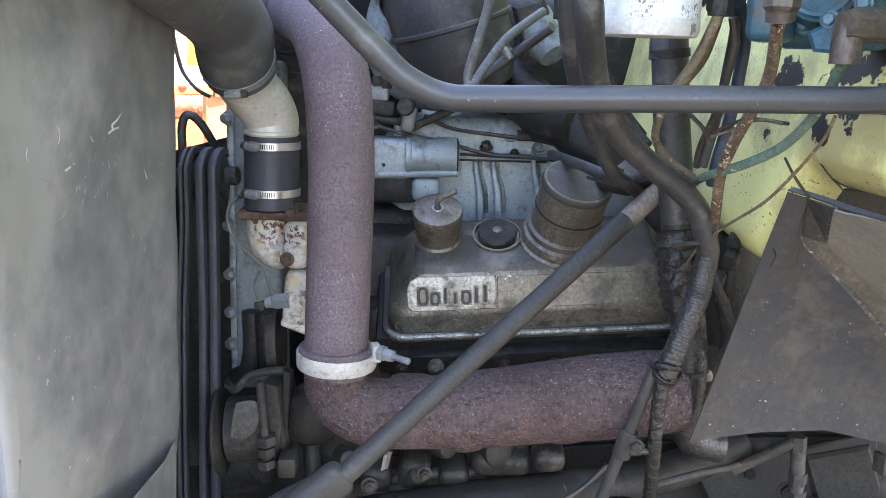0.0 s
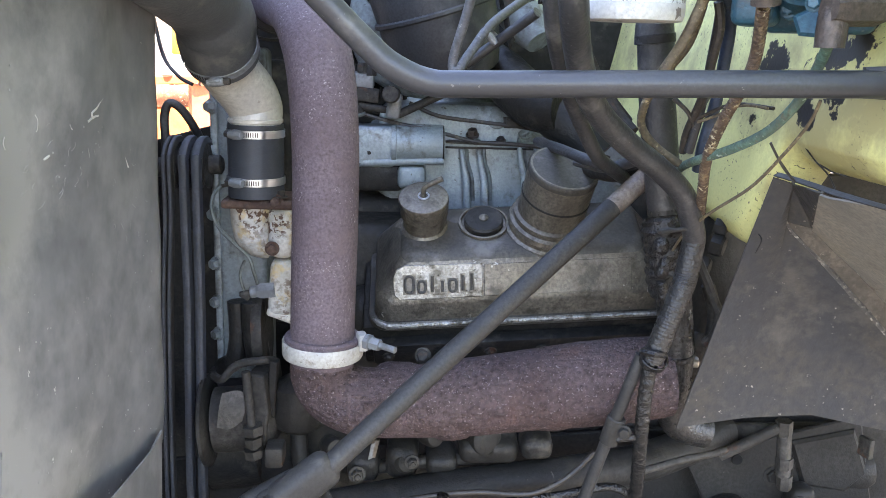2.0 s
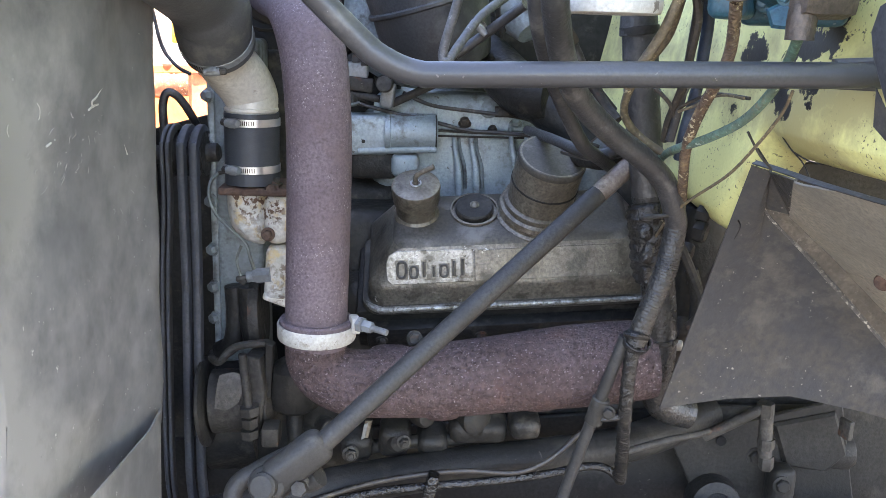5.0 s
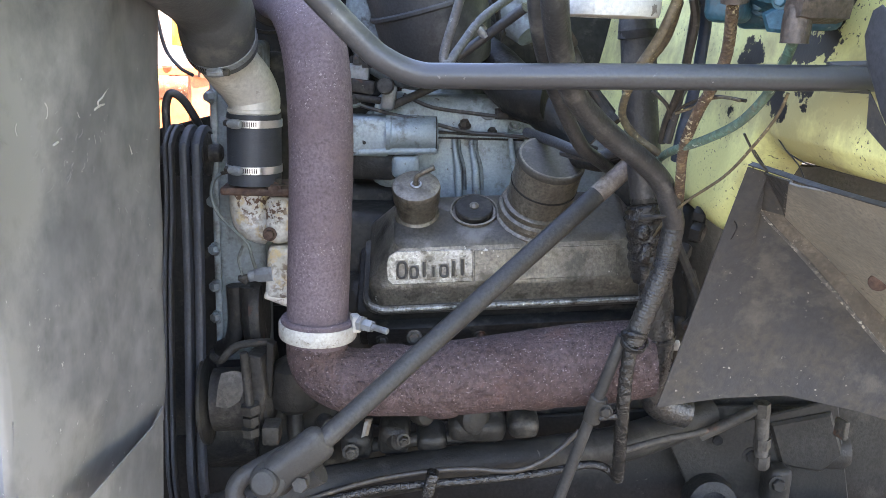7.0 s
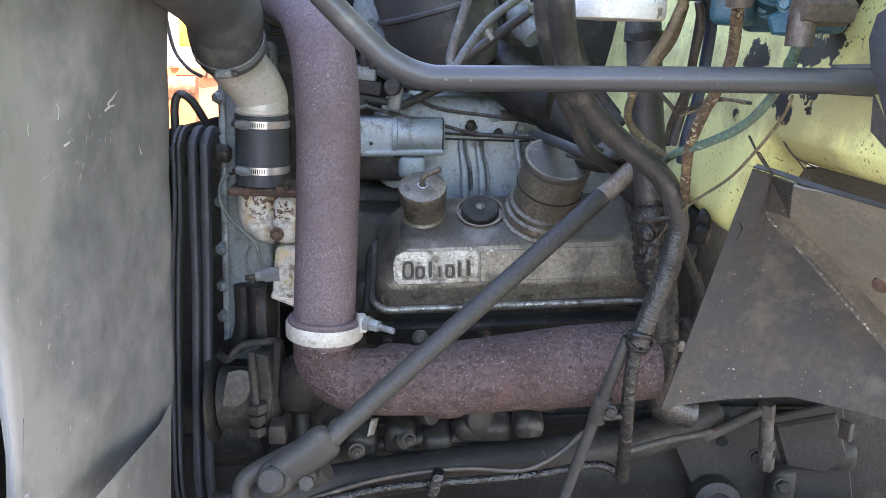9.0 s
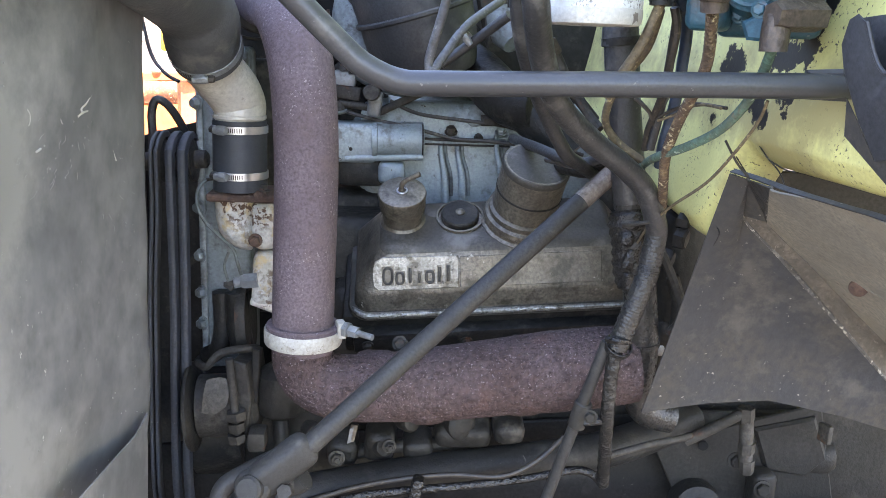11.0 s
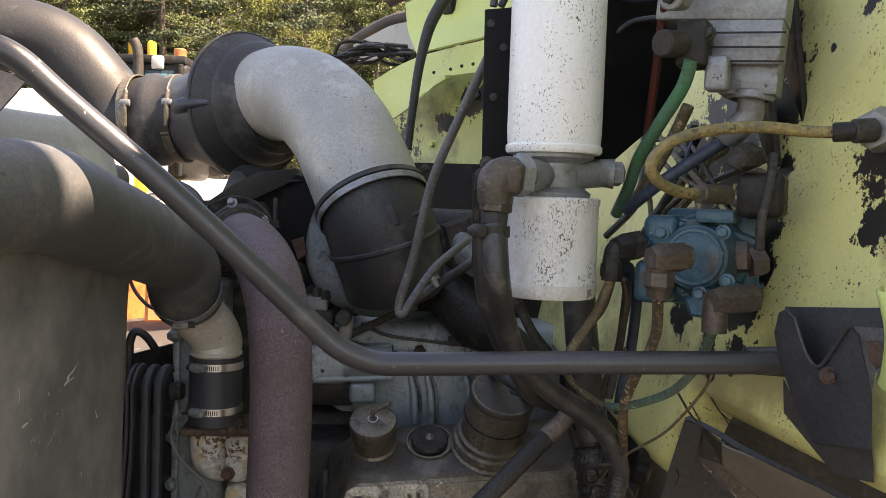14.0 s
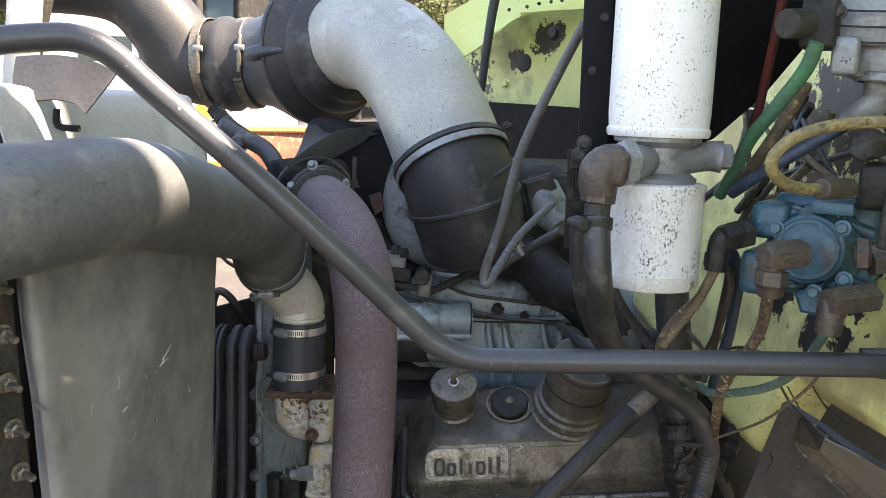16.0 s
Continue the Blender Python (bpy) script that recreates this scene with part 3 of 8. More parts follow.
for z in (0.5, 0.66, 0.8, 1.0, 1.2, 1.32, 1.45, 1.56, 1.64):
    low = max(0.0, 0.95 - z) - 0.25 * max(0.0, z - 1.15)
    dent = 0.012 * math.exp(-((z - 1.28) / 0.05) ** 2)
    yf = -0.553 - 0.19 * (z - 1.321) if z > 1.321 else -0.553 + 0.05 * (1.321 - z)
    rows.append([(-0.484 - low * 0.12, yf + 0.012, z), (-0.468 - low * 0.12, yf, z), (-0.461 - low * 0.12, yf + 0.014, z), (-0.459 - low * 0.12, -0.515, z), (-0.452 - low * 0.15 - dent, -0.45, z), (-0.437 - low * 0.3 - dent, -0.33, z), (-0.4265 - low * 0.2, -0.25, z), (-0.417 - low * 0.15, -0.19, z), (-0.4125 - low * 0.12, -0.16, z), (-0.4135 - low * 0.12, -0.137, z), (-0.425 - low * 0.12, -0.122, z), (-0.455 - low * 0.1, -0.117, z), (-0.5, -0.116, z)])
part("side_sheet", sheet(rows, -0.003, 0.005, 4, 3), M_PANEL, shroud)
# paler than the side sheet: skylight on the top is put into its colour
M_TOP = material("grey_sheet_skylight_tone", (0.36, 0.36, 0.35), (0.3, 0.3, 0.295), 4, 0.5, 0.0, (0.42, 0.41, 0.38), 0.4, 6, None, 0, 1, 0.12, 240, grain=0.3)
rows = []
for z, lean in ((1.625, 0.0), (1.68, 0.012), (1.74, 0.03), (1.782, 0.045), (1.796, 0.07), (1.8, 0.2)):
    rows.append([(-0.46 - lean, -0.575, z), (-0.435 - lean, -0.45, z), (-0.412 - lean, -0.3, z), (-0.398 - lean * 0.8, -0.19, z), (-0.4 - lean * 0.7, -0.155, z), (-0.43 - lean * 0.7, -0.138, z)])
part("top_sheet", sheet(rows, -0.003, 0.003, 4, 6), M_TOP, shroud, "upper sheet painted paler for the skylight on it")
part("scratch", tube([(-0.4146, -0.3263, 1.4206), (-0.4142, -0.3300, 1.4277), (-0.4133, -0.3182, 1.4330), (-0.4125, -0.3096, 1.4401), (-0.4118, -0.2972, 1.4456)], 0.0014, 6, 4), M_PALE_SHEET, shroud)
part("scratch", tube([(-0.4164, -0.3370, 1.4175), (-0.4144, -0.3264, 1.4221), (-0.4138, -0.3126, 1.4234)], 0.0014, 6, 4), M_PALE_SHEET, shroud)
part("scratch", tube([(-0.4495, -0.4126, 1.2928), (-0.4485, -0.4068, 1.2932), (-0.4492, -0.4036, 1.2835), (-0.4503, -0.4083, 1.2784), (-0.4506, -0.4130, 1.2854), (-0.4495, -0.4126, 1.2928)], 0.0014, 6, 4), M_PALE_SHEET, shroud)
part("scratch", tube([(-0.4542, -0.4367, 1.2620), (-0.4521, -0.4222, 1.2648), (-0.4499, -0.4103, 1.2607), (-0.4477, -0.4030, 1.2530)], 0.0014, 6, 4), M_PALE_SHEET, shroud)
part("scratch", tube([(-0.4132, -0.2509, 1.3767), (-0.4131, -0.2400, 1.3607), (-0.4123, -0.2308, 1.3445)], 0.0014, 6, 4), M_PALE_SHEET, shroud)
part("scratch", tube([(-0.4353, -0.4179, 1.3791), (-0.4334, -0.4091, 1.3825)], 0.0014, 6, 4), M_PALE_SHEET, shroud)
rng = random.Random(8)
spot = (-0.42, -0.3936, 1.4503)
y, z = (spot[1], spot[2])
pts = []
for k in range(5):
    pts.append(on_shroud(y, z))
    y += rng.uniform(-0.004, 0.014)
    z -= 7 * 0.0011 * rng.uniform(0.1, 1.2)
part('scratch', tube(pts, 0.0005, 5, 3), M_PALE_SHEET, shroud)
spot = (-0.42, -0.431, 1.433)
y, z = (spot[1], spot[2])
pts = []
for k in range(4):
    pts.append(on_shroud(y, z))
    y += rng.uniform(-0.004, 0.014)
    z -= 9 * 0.0011 * rng.uniform(0.1, 1.2)
part('scratch', tube(pts, 0.0005, 5, 3), M_PALE_SHEET, shroud)
spot = (-0.42, -0.3725, 1.4216)
y, z = (spot[1], spot[2])
pts = []
for k in range(3):
    pts.append(on_shroud(y, z))
    y += rng.uniform(-0.004, 0.014)
    z -= 8 * 0.0011 * rng.uniform(0.1, 1.2)
part('scratch', tube(pts, 0.0005, 5, 3), M_PALE_SHEET, shroud)
spot = (-0.42, -0.4811, 1.412)
y, z = (spot[1], spot[2])
pts = []
for k in range(3):
    pts.append(on_shroud(y, z))
    y += rng.uniform(-0.004, 0.014)
    z -= 8 * 0.0011 * rng.uniform(0.1, 1.2)
part('scratch', tube(pts, 0.0005, 5, 3), M_PALE_SHEET, shroud)
fine = []
for k in range(150):                    # fine scratches fanning out from the dent
    a = rng.uniform(-2.9, 0.3)
    reach = rng.uniform(0.03, 0.26)
    y, z = -0.35 + reach * math.cos(a), 1.45 + reach * 1.5 * math.sin(a)
    if not (-0.52 < y < -0.14 and 0.8 < z < 1.58):
        continue
    n = rng.uniform(0.003, 0.014)
    bend = rng.uniform(-0.4, 0.4)
    fine.append(tube([on_shroud(y, z), on_shroud(y + n * 0.5 * math.cos(a + bend), z + n * 0.5 * math.sin(a + bend)), on_shroud(y + n * math.cos(a - bend), z + n * math.sin(a - bend))], [0.0002, rng.uniform(0.0002, 0.00045), 0.0002], 5, 2))
for k in range(140):                    # dots of bare metal
    y, z = rng.uniform(-0.52, -0.14), rng.uniform(0.75, 1.5)
    fine.append(box(on_shroud(y, z), (0.0012, rng.uniform(0.0008, 0.0026), rng.uniform(0.0008, 0.0026)), (0, 0, 0), 0))
tagged(part("fine_scratches", join(*fine), M_SCRATCH, shroud, "fine pale scratches"), kind="stuff")
part("crease", tube([on_shroud((-0.43, -0.6034, 1.4527)[1], (-0.43, -0.6034, 1.4527)[2]), on_shroud((-0.43, -0.5547, 1.4255)[1], (-0.43, -0.5547, 1.4255)[2]), on_shroud((-0.43, -0.4977, 1.3889)[1], (-0.43, -0.4977, 1.3889)[2])], [0.001, 0.0024, 0.001], 8, 5), M_PANEL, shroud)
# dark slab added behind the belts, standing in for the shaded gap
part("belt_gap_shade", slab([(-0.98, 0.44, 0.3), (-0.32, 0.5, 0.3), (-0.32, 0.5, 1.33), (-0.5, 0.47, 1.34), (-0.64, 0.46, 1.3), (-0.7, 0.455, 1.2), (-0.98, 0.44, 1.15)], (0, 0.01, 0), 0.002), M_GRIME, shroud)
part("lower_gusset", slab([(-0.405, -0.1731, 0.9157), (-0.405, -0.1918, 0.7453), (-0.405, -0.4659, 0.9056), (-0.405, -0.3308, 0.9039), (-0.405, -0.2229, 0.9024)], (-0.003, 0, 0), 0.001), M_PANEL, shroud)

radiator = thing("radiator", (-0.62, 0.2, 0.6), "dusty radiator with a studded side flange", "radiator")
part("core", box((-0.68, -0.08, 1.12), (0.12, 1.04, 1.02), (0, 0, 0), 0.01), M_FRAME, radiator)
part("side_flange", slab([(-0.475, -0.6856, 1.6826), (-0.475, -0.604, 1.67), (-0.475, -0.589, 1.5013), (-0.475, -0.57, 1.3202), (-0.475, -0.546, 1.1345), (-0.475, -0.7333, 1.2572)], (-0.008, 0, 0), 0.002), M_OLDIRON, radiator)
part("top_tank", box((-0.68, -0.1, 1.68), (0.16, 1.1, 0.14), (0, 0, 0), 0.03, 3), M_PANEL, radiator)
part('stud', bolt((-0.472, -0.6300, 1.5909), (1, -0.45, -0.15), 0.0085, 0.008, True, 0.016), M_CAP, radiator)
part('stud', bolt((-0.472, -0.6252, 1.5375), (1, -0.45, -0.15), 0.0085, 0.008, True, 0.016), M_CAP, radiator)
part('stud', bolt((-0.472, -0.6223, 1.4832), (1, -0.45, -0.15), 0.0085, 0.008, True, 0.016), M_CAP, radiator)
part('stud', bolt((-0.472, -0.6136, 1.4284), (1, -0.45, -0.15), 0.0085, 0.008, True, 0.016), M_CAP, radiator)
part('stud', bolt((-0.472, -0.6042, 1.3746), (1, -0.45, -0.15), 0.0085, 0.008, True, 0.016), M_CAP, radiator)
part('stud', bolt((-0.472, -0.5960, 1.3159), (1, -0.45, -0.15), 0.0085, 0.008, True, 0.016), M_CAP, radiator)
part('stud', bolt((-0.472, -0.5901, 1.2531), (1, -0.45, -0.15), 0.0085, 0.008, True, 0.016), M_CAP, radiator)

# ---- the engine ----
cover_a, cover_b = Vector((-0.1092, 0.15, 0.9887)), Vector((0.4477, 0.2, 1.0259))
ex = (cover_b - cover_a).normalized()
tilt = radians(30)
back = Vector((0, 0, 1)).cross(ex).normalized()
ey = (back * math.cos(tilt) + Vector((0, 0, 1)) * math.sin(tilt)).normalized()
ez = ex.cross(ey).normalized()
COVER = Matrix((ex, ey, ez)).transposed().to_4x4()
COVER.translation = cover_a


def on_cover(u, v, w):
    """A point by lengths along the cover, over its top and off its foot."""
    return COVER @ Vector((u, v, w))


def loft(sections, seg=6):
    """Rounded rectangles stacked up: (u0, u1, v0, v1, w, corner)."""
    bm = bmesh.new()
    rows = []
    for u0, u1, v0, v1, w, c in sections:
        row = []
        for cx, cy, a0 in ((u1 - c, v1 - c, 0), (u0 + c, v1 - c, 90), (u0 + c, v0 + c, 180), (u1 - c, v0 + c, 270)):
            for k in range(seg + 1):
                a = radians(a0 + 90 * k / seg)
                row.append(bm.verts.new(on_cover(cx + c * math.cos(a), cy + c * math.sin(a), w)))
        rows.append(row)
    n = len(rows[0])
    for a, b in zip(rows, rows[1:]):
        for k in range(n):
            bm.faces.new((a[k], a[(k + 1) % n], b[(k + 1) % n], b[k]))
    bm.faces.new(rows[0][::-1])
    bm.faces.new(rows[-1])
    return bm


L, D, H = 0.58, 0.235, 0.128
valve_cover = thing("valve_cover", cover_a + ex * 0.28 + ey * 0.15, "grimy cast-aluminium valve cover with rubbed bright edges", "valve cover")
part("shell", loft([(0.004, L, 0.004, D, 0.012, 0.035), (0.008, L - 0.006, 0.007, D - 0.005, 0.05, 0.034), (0.014, L - 0.012, 0.013, D - 0.01, 0.06, 0.034),
                    (0.058, L - 0.05, 0.057, D - 0.03, 0.116, 0.028), (0.064, L - 0.056, 0.064, D - 0.036, 0.122, 0.026), (0.076, L - 0.066, 0.076, D - 0.046, H, 0.022)]), M_COVER, valve_cover)
# flange takes the dark deck tone: the shadow at its left end is painted in
part("flange", loft([(-0.006, L + 0.01, -0.008, D + 0.01, 0.0, 0.042), (-0.008, L + 0.012, -0.01, D + 0.012, 0.004, 0.043), (-0.006, L + 0.01, -0.008, D + 0.01, 0.011, 0.042), (0.002, L + 0.004, 0.0, D, 0.014, 0.04)]), M_DECK, valve_cover, "dark flange, shadow painted in round its left end")
edge_line = [on_cover(0.042 - 0.044 * math.cos(k), 0.04 - 0.044 * math.sin(k), 0.0095) for k in (0.35, 0.6, 0.9, 1.2, 1.5)] + [on_cover(u, -0.004, 0.0095) for u in (0.1, 0.25, 0.4, L - 0.01)]
part("rubbed_edge", tube(edge_line, [0.002, 0.0055, 0.0072, 0.0072, 0.0072, 0.0068, 0.0062, 0.006, 0.0055], 10, 4), M_COVER_BARE, valve_cover, "rubbed bright aluminium edge")
part("top_deck", loft([(0.059, L - 0.051, 0.058, D - 0.031, 0.1175, 0.027), (0.063, L - 0.055, 0.063, D - 0.035, 0.1235, 0.026), (0.0755, L - 0.0655, 0.0755, D - 0.0455, H + 0.0012, 0.022)]), M_DECK, valve_cover, "oil-darkened top deck")
# name panel with plain raised marks on the sloping face, and the long panel beside it
slope = (ey * 0.044 + ez * 0.056).normalized()
face_n = slope.cross(ex).normalized()
if face_n.y > 0:
    face_n = -face_n
face_0 = on_cover(0, 0.013, 0.06)


def face_pad(u0, u1, s0, s1, lift, ease=0.0012):
    """A flat pad on the sloping face, from s0 to s1 up it, proud by lift."""
    p = lambda u, s_: face_0 + ex * u + slope * s_ + face_n * lift
    return slab([p(u0, s0), p(u1, s0), p(u1, s1), p(u0, s1)], -face_n * (lift + 0.003), ease)


pp = lambda u, k: face_0 + ex * u + slope * k + face_n * 0.003
part("name_panel", slab([pp(0.056, 0.002), pp(0.214, 0.002), pp(0.214, 0.066), pp(0.066, 0.068), pp(0.05, 0.06), pp(0.044, 0.044), pp(0.046, 0.012)], -face_n * 0.006, 0.0012), M_NAME, valve_cover, "bright rubbed name panel")
part("long_panel", face_pad(0.217, 0.5, 0.002, 0.064, 0.0022), M_COVER, valve_cover)
for u, wide, tall, hollow in ((0.075, 0.021, 0.036, 1), (0.0985, 0.017, 0.025, 1), (0.1185, 0.007, 0.035, 0), (0.1375, 0.0065, 0.024, 0), (0.1575, 0.018, 0.026, 1), (0.1765, 0.0065, 0.034, 0), (0.1935, 0.007, 0.037, 0)):
    def on_face(du, ds, lift):
        return face_0 + ex * (u + du) + slope * (0.013 + tall / 2 + ds) + face_n * lift
    if hollow:
        loop = [on_face(math.copysign(abs(math.cos(k * math.pi / 10)) ** 0.7, math.cos(k * math.pi / 10)) * wide * 0.4, math.copysign(abs(math.sin(k * math.pi / 10)) ** 0.7, math.sin(k * math.pi / 10)) * tall * 0.43, 0.0032) for k in range(21)]
        part("raised_mark", tube(loop, 0.0029, 8, 1), M_CAP_TOP, valve_cover)
    else:
        part("raised_mark", tube([on_face(0, -tall * 0.43, 0.0032), on_face(0, 0, 0.0036), on_face(0, tall * 0.43, 0.0032)], 0.0031, 8, 2), M_CAP_TOP, valve_cover)
    part("mark_groove", face_pad(u - wide / 2 - 0.0018, u + wide / 2 + 0.0018, 0.0115, 0.0145 + tall, 0.0034, 0.0006), M_CAP, valve_cover)
for u in (0.14, 0.42):
    part("hold_down_pad", lathe(on_cover(u + 0.03, 0.17, H - 0.002), ez, [(0.02, 0), (0.02, 0.003), (0.018, 0.004)], 24), M_DECK, valve_cover)

# filler cap with a bent handle, hold-down knob and crankcase breather
base1 = Vector((-0.017, 0.2231, 1.1805))
filler = thing("oil_filler_cap", base1, "oily tin oil filler cap with a bent handle", "filler cap")
r1 = 0.0477
up1 = ez
part("neck", lathe(base1 - up1 * 0.02, up1, [(r1 * 0.98, 0), (r1 * 0.98, 0.02), (r1 * 0.87, 0.026), (r1 * 0.87, 0.08)], 32), M_CAP, filler)
cap1 = part("cap", lathe(base1 + up1 * 0.034, up1, [(r1 * 0.88, 0), (r1 * 0.97, 0.003), (r1, 0.03), (r1 * 1.02, 0.034), (r1 * 0.98, 0.039), (r1 * 0.8, 0.0415), (r1 * 0.25, 0.042)], 36), M_CAP, filler)
ctop = base1 + up1 * 0.076
part("handle", tube([ctop - up1 * 0.004, ctop + up1 * 0.014, ctop + up1 * 0.024 + ex * 0.006 , ctop + up1 * 0.034 + ex * 0.024, ctop + up1 * 0.04 + ex * 0.036], 0.0055, 10, 5), M_CAP, cap1)
part("washer", ring(ctop + up1 * 0.001, up1, 0.0085, 0.003, 0.003, 24), M_STEEL, cap1)

base2 = Vector((0.0982, 0.2308, 1.1867))
knob = thing("hold_down_cap", base2, "dark rubber hold-down cap with a small centre stud", "cap")
r2 = 0.046
part("rim", lathe(base2 - ez * 0.012, ez, [(r2 * 1.02, 0), (r2 * 1.02, 0.013), (r2 * 1.06, 0.015), (r2 * 1.05, 0.019), (r2 * 0.97, 0.0195), (r2 * 0.95, 0.014), (r2 * 0.8, 0.0135), (r2 * 0.6, 0.0135)], 36), M_CAP, knob, "thin tin rim")
part("cap", lathe(base2, ez, [(r2 * 0.84, 0), (r2 * 0.84, 0.012), (r2 * 0.78, 0.0155), (r2 * 0.5, 0.0165), (r2 * 0.3, 0.0165)], 36), M_GRIME, knob)
part("stud", lathe(base2 + ez * 0.015, ez, [(0.0095, 0), (0.0095, 0.004), (0.006, 0.006), (0.0035, 0.008)], 12), M_CAP, knob)

b3 = Vector((0.2205, 0.2321, 1.189))
t3 = b3 + ez * 0.143 + ex * 0.024
ax3 = (t3 - b3).normalized()
n3 = (t3 - b3).length
r3 = 0.0652
breather = thing("crankcase_breather", b3, "large oily tin crankcase breather canister leaning on the valve cover", "breather")
part("foot_ring", lathe(b3 - ax3 * 0.02, ax3, [(r3 * 1.2, 0), (r3 * 1.22, 0.012), (r3 * 1.14, 0.016), (r3 * 1.14, 0.024), (r3 * 1.19, 0.027), (r3 * 1.16, 0.036), (r3 * 1.07, 0.04), (r3 * 1.09, 0.052), (r3 * 1.0, 0.056)], 40), M_CAP, breather)
can3 = part("canister", lathe(b3 + ax3 * 0.03, ax3, [(r3 * 0.98, 0), (r3, 0.012), (r3, n3 - 0.05), (r3 * 0.99, n3 - 0.034), (r3 * 0.97, n3 - 0.031)], 40), M_CAP, breather)
part("dent_seam", ring(b3 + ax3 * (n3 * 0.55), ax3, r3 * 0.995, 0.004, 0.0018, 36), M_GRIME, can3)
part("lid", lathe(b3 + ax3 * (n3 - 0.006), ax3, [(r3 * 1.0, -0.01), (r3 * 1.02, -0.006), (r3 * 1.025, 0.0), (r3 * 1.0, 0.004), (r3 * 0.9, 0.0052), (r3 * 0.5, 0.006), (r3 * 0.2, 0.006)], 40), M_CAP_TOP, can3)

# head, block and gear case
block = thing("engine_block", (0.2, 0.5, 0.45), "grime-blackened engine block and cylinder head", "engine")
def along(u0, u1, v0, v1, w0, w1, bevel=0.008):
    bm = box(((u0 + u1) / 2, (v0 + v1) / 2, (w0 + w1) / 2), (u1 - u0, v1 - v0, w1 - w0), (0, 0, 0), bevel)
    bmesh.ops.transform(bm, matrix=COVER, verts=bm.verts)
    return bm
part("cylinder_head", along(-0.02, L + 0.03, 0.004, 0.31, -0.11, -0.001), M_GRIME, block)
part("exhaust_face", along(0.0, L + 0.02, -0.022, 0.02, -0.085, -0.03, 0.006), M_GRIME, block)
for k in range(6):
    part("head_bolt", bolt(on_cover(0.03 + k * 0.1, -0.03, -0.05), -ey, 0.009, 0.008), M_OLDIRON, block)
part("head_bolt", bolt((-0.0026, 0.03, 0.984), (0, -1, 0.2), 0.011, 0.009), M_OLDIRON, block)
part("cylinder_block", box((0.2, 0.62, 0.72), (0.82, 0.75, 0.62), (0, 0, 5.6), 0.03, 3), M_GRIME, block)
part("far_head", box((0.2, 0.92, 1.12), (0.66, 0.28, 0.22), (-15, 0, 5.6), 0.03, 3), M_GRIME, block)
part("gear_case", box((-0.384, 0.285, 1.06), (0.095, 0.12, 0.9), (0, 0, 5.6), 0.012, 3), M_ENGINE, block)
part("case_flange", box((-0.428, 0.226, 1.08), (0.014, 0.018, 0.76), (0, 0, 5.6), 0.004), M_ENGINE, block)
part("front_housing", box((-0.17, 0.62, 0.86), (0.24, 0.62, 0.6), (0, 0, 5.6), 0.03, 3), M_GRIME, block)
part("front_shoulder", box((-0.16, 0.6, 1.1), (0.22, 0.3, 0.2), (0, 0, 5.6), 0.03, 3), M_GRIME, block)
for z in (1.399, 1.296, 1.189, 1.089, 1.01, 0.942):
    part("case_bolt", bolt((-0.43, 0.216, z), (-0.6, -1, 0), 0.011, 0.012), M_ENGINE, block)
# low castings below the manifold
c = (-0.1112, 0.06, 0.7571)
part('side_boss', box(c, (60 * 0.001, 0.07, 60 * 0.001), (10 + 60 * 0.1, 60 * 0.2 - 10, 5), 0.018, 3), M_GRIME, block)
c = (-0.0387, 0.06, 0.7733)
part('side_boss', box(c, (60 * 0.001, 0.07, 70 * 0.001), (10 + 60 * 0.1, 70 * 0.2 - 10, 5), 0.018, 3), M_GRIME, block)
c = (0.0339, 0.06, 0.7712)
part('side_boss', box(c, (60 * 0.001, 0.07, 46 * 0.001), (10 + 60 * 0.1, 46 * 0.2 - 10, 5), 0.018, 3), M_GRIME, block)
c = (0.1214, 0.06, 0.8038)
part('side_boss', box(c, (110 * 0.001, 0.07, 50 * 0.001), (10 + 110 * 0.1, 50 * 0.2 - 10, 5), 0.018, 3), M_GRIME, block)
c = (0.2094, 0.06, 0.8134)
part('side_boss', box(c, (60 * 0.001, 0.07, 46 * 0.001), (10 + 60 * 0.1, 46 * 0.2 - 10, 5), 0.018, 3), M_GRIME, block)
part('side_bolt', bolt((-0.1169, 0.01, 0.7542), (0.2, -1, 0.1), 0.012, 0.011, True, 0.004), M_OLDIRON, block)
part('side_bolt', bolt((-0.0165, 0.01, 0.7847), (0.2, -1, 0.1), 0.01, 0.011, True, 0.004), M_OLDIRON, block)
part('side_pipe', lathe((-0.0286, 0.03, 0.7741), (0.5, -0.8, 0.2), [(0.022, -0.03), (0.022, 0.0), (0.022 * 0.8, 0.006), (0.022 * 0.4, 0.008)], 20), M_GRIME, block)
part('side_pipe', lathe((-0.1608, 0.03, 0.7954), (0.5, -0.8, 0.2), [(0.02, -0.03), (0.02, 0.0), (0.02 * 0.8, 0.006), (0.02 * 0.4, 0.008)], 20), M_GRIME, block)
part('side_pipe', lathe((0.12, 0.03, 0.8261), (0.5, -0.8, 0.2), [(0.03, -0.03), (0.03, 0.0), (0.03 * 0.8, 0.006), (0.03 * 0.4, 0.008)], 20), M_GRIME, block)
part('side_pipe', lathe((0.0222, 0.03, 0.8267), (0.5, -0.8, 0.2), [(0.02, -0.03), (0.02, 0.0), (0.02 * 0.8, 0.006), (0.02 * 0.4, 0.008)], 20), M_GRIME, block)
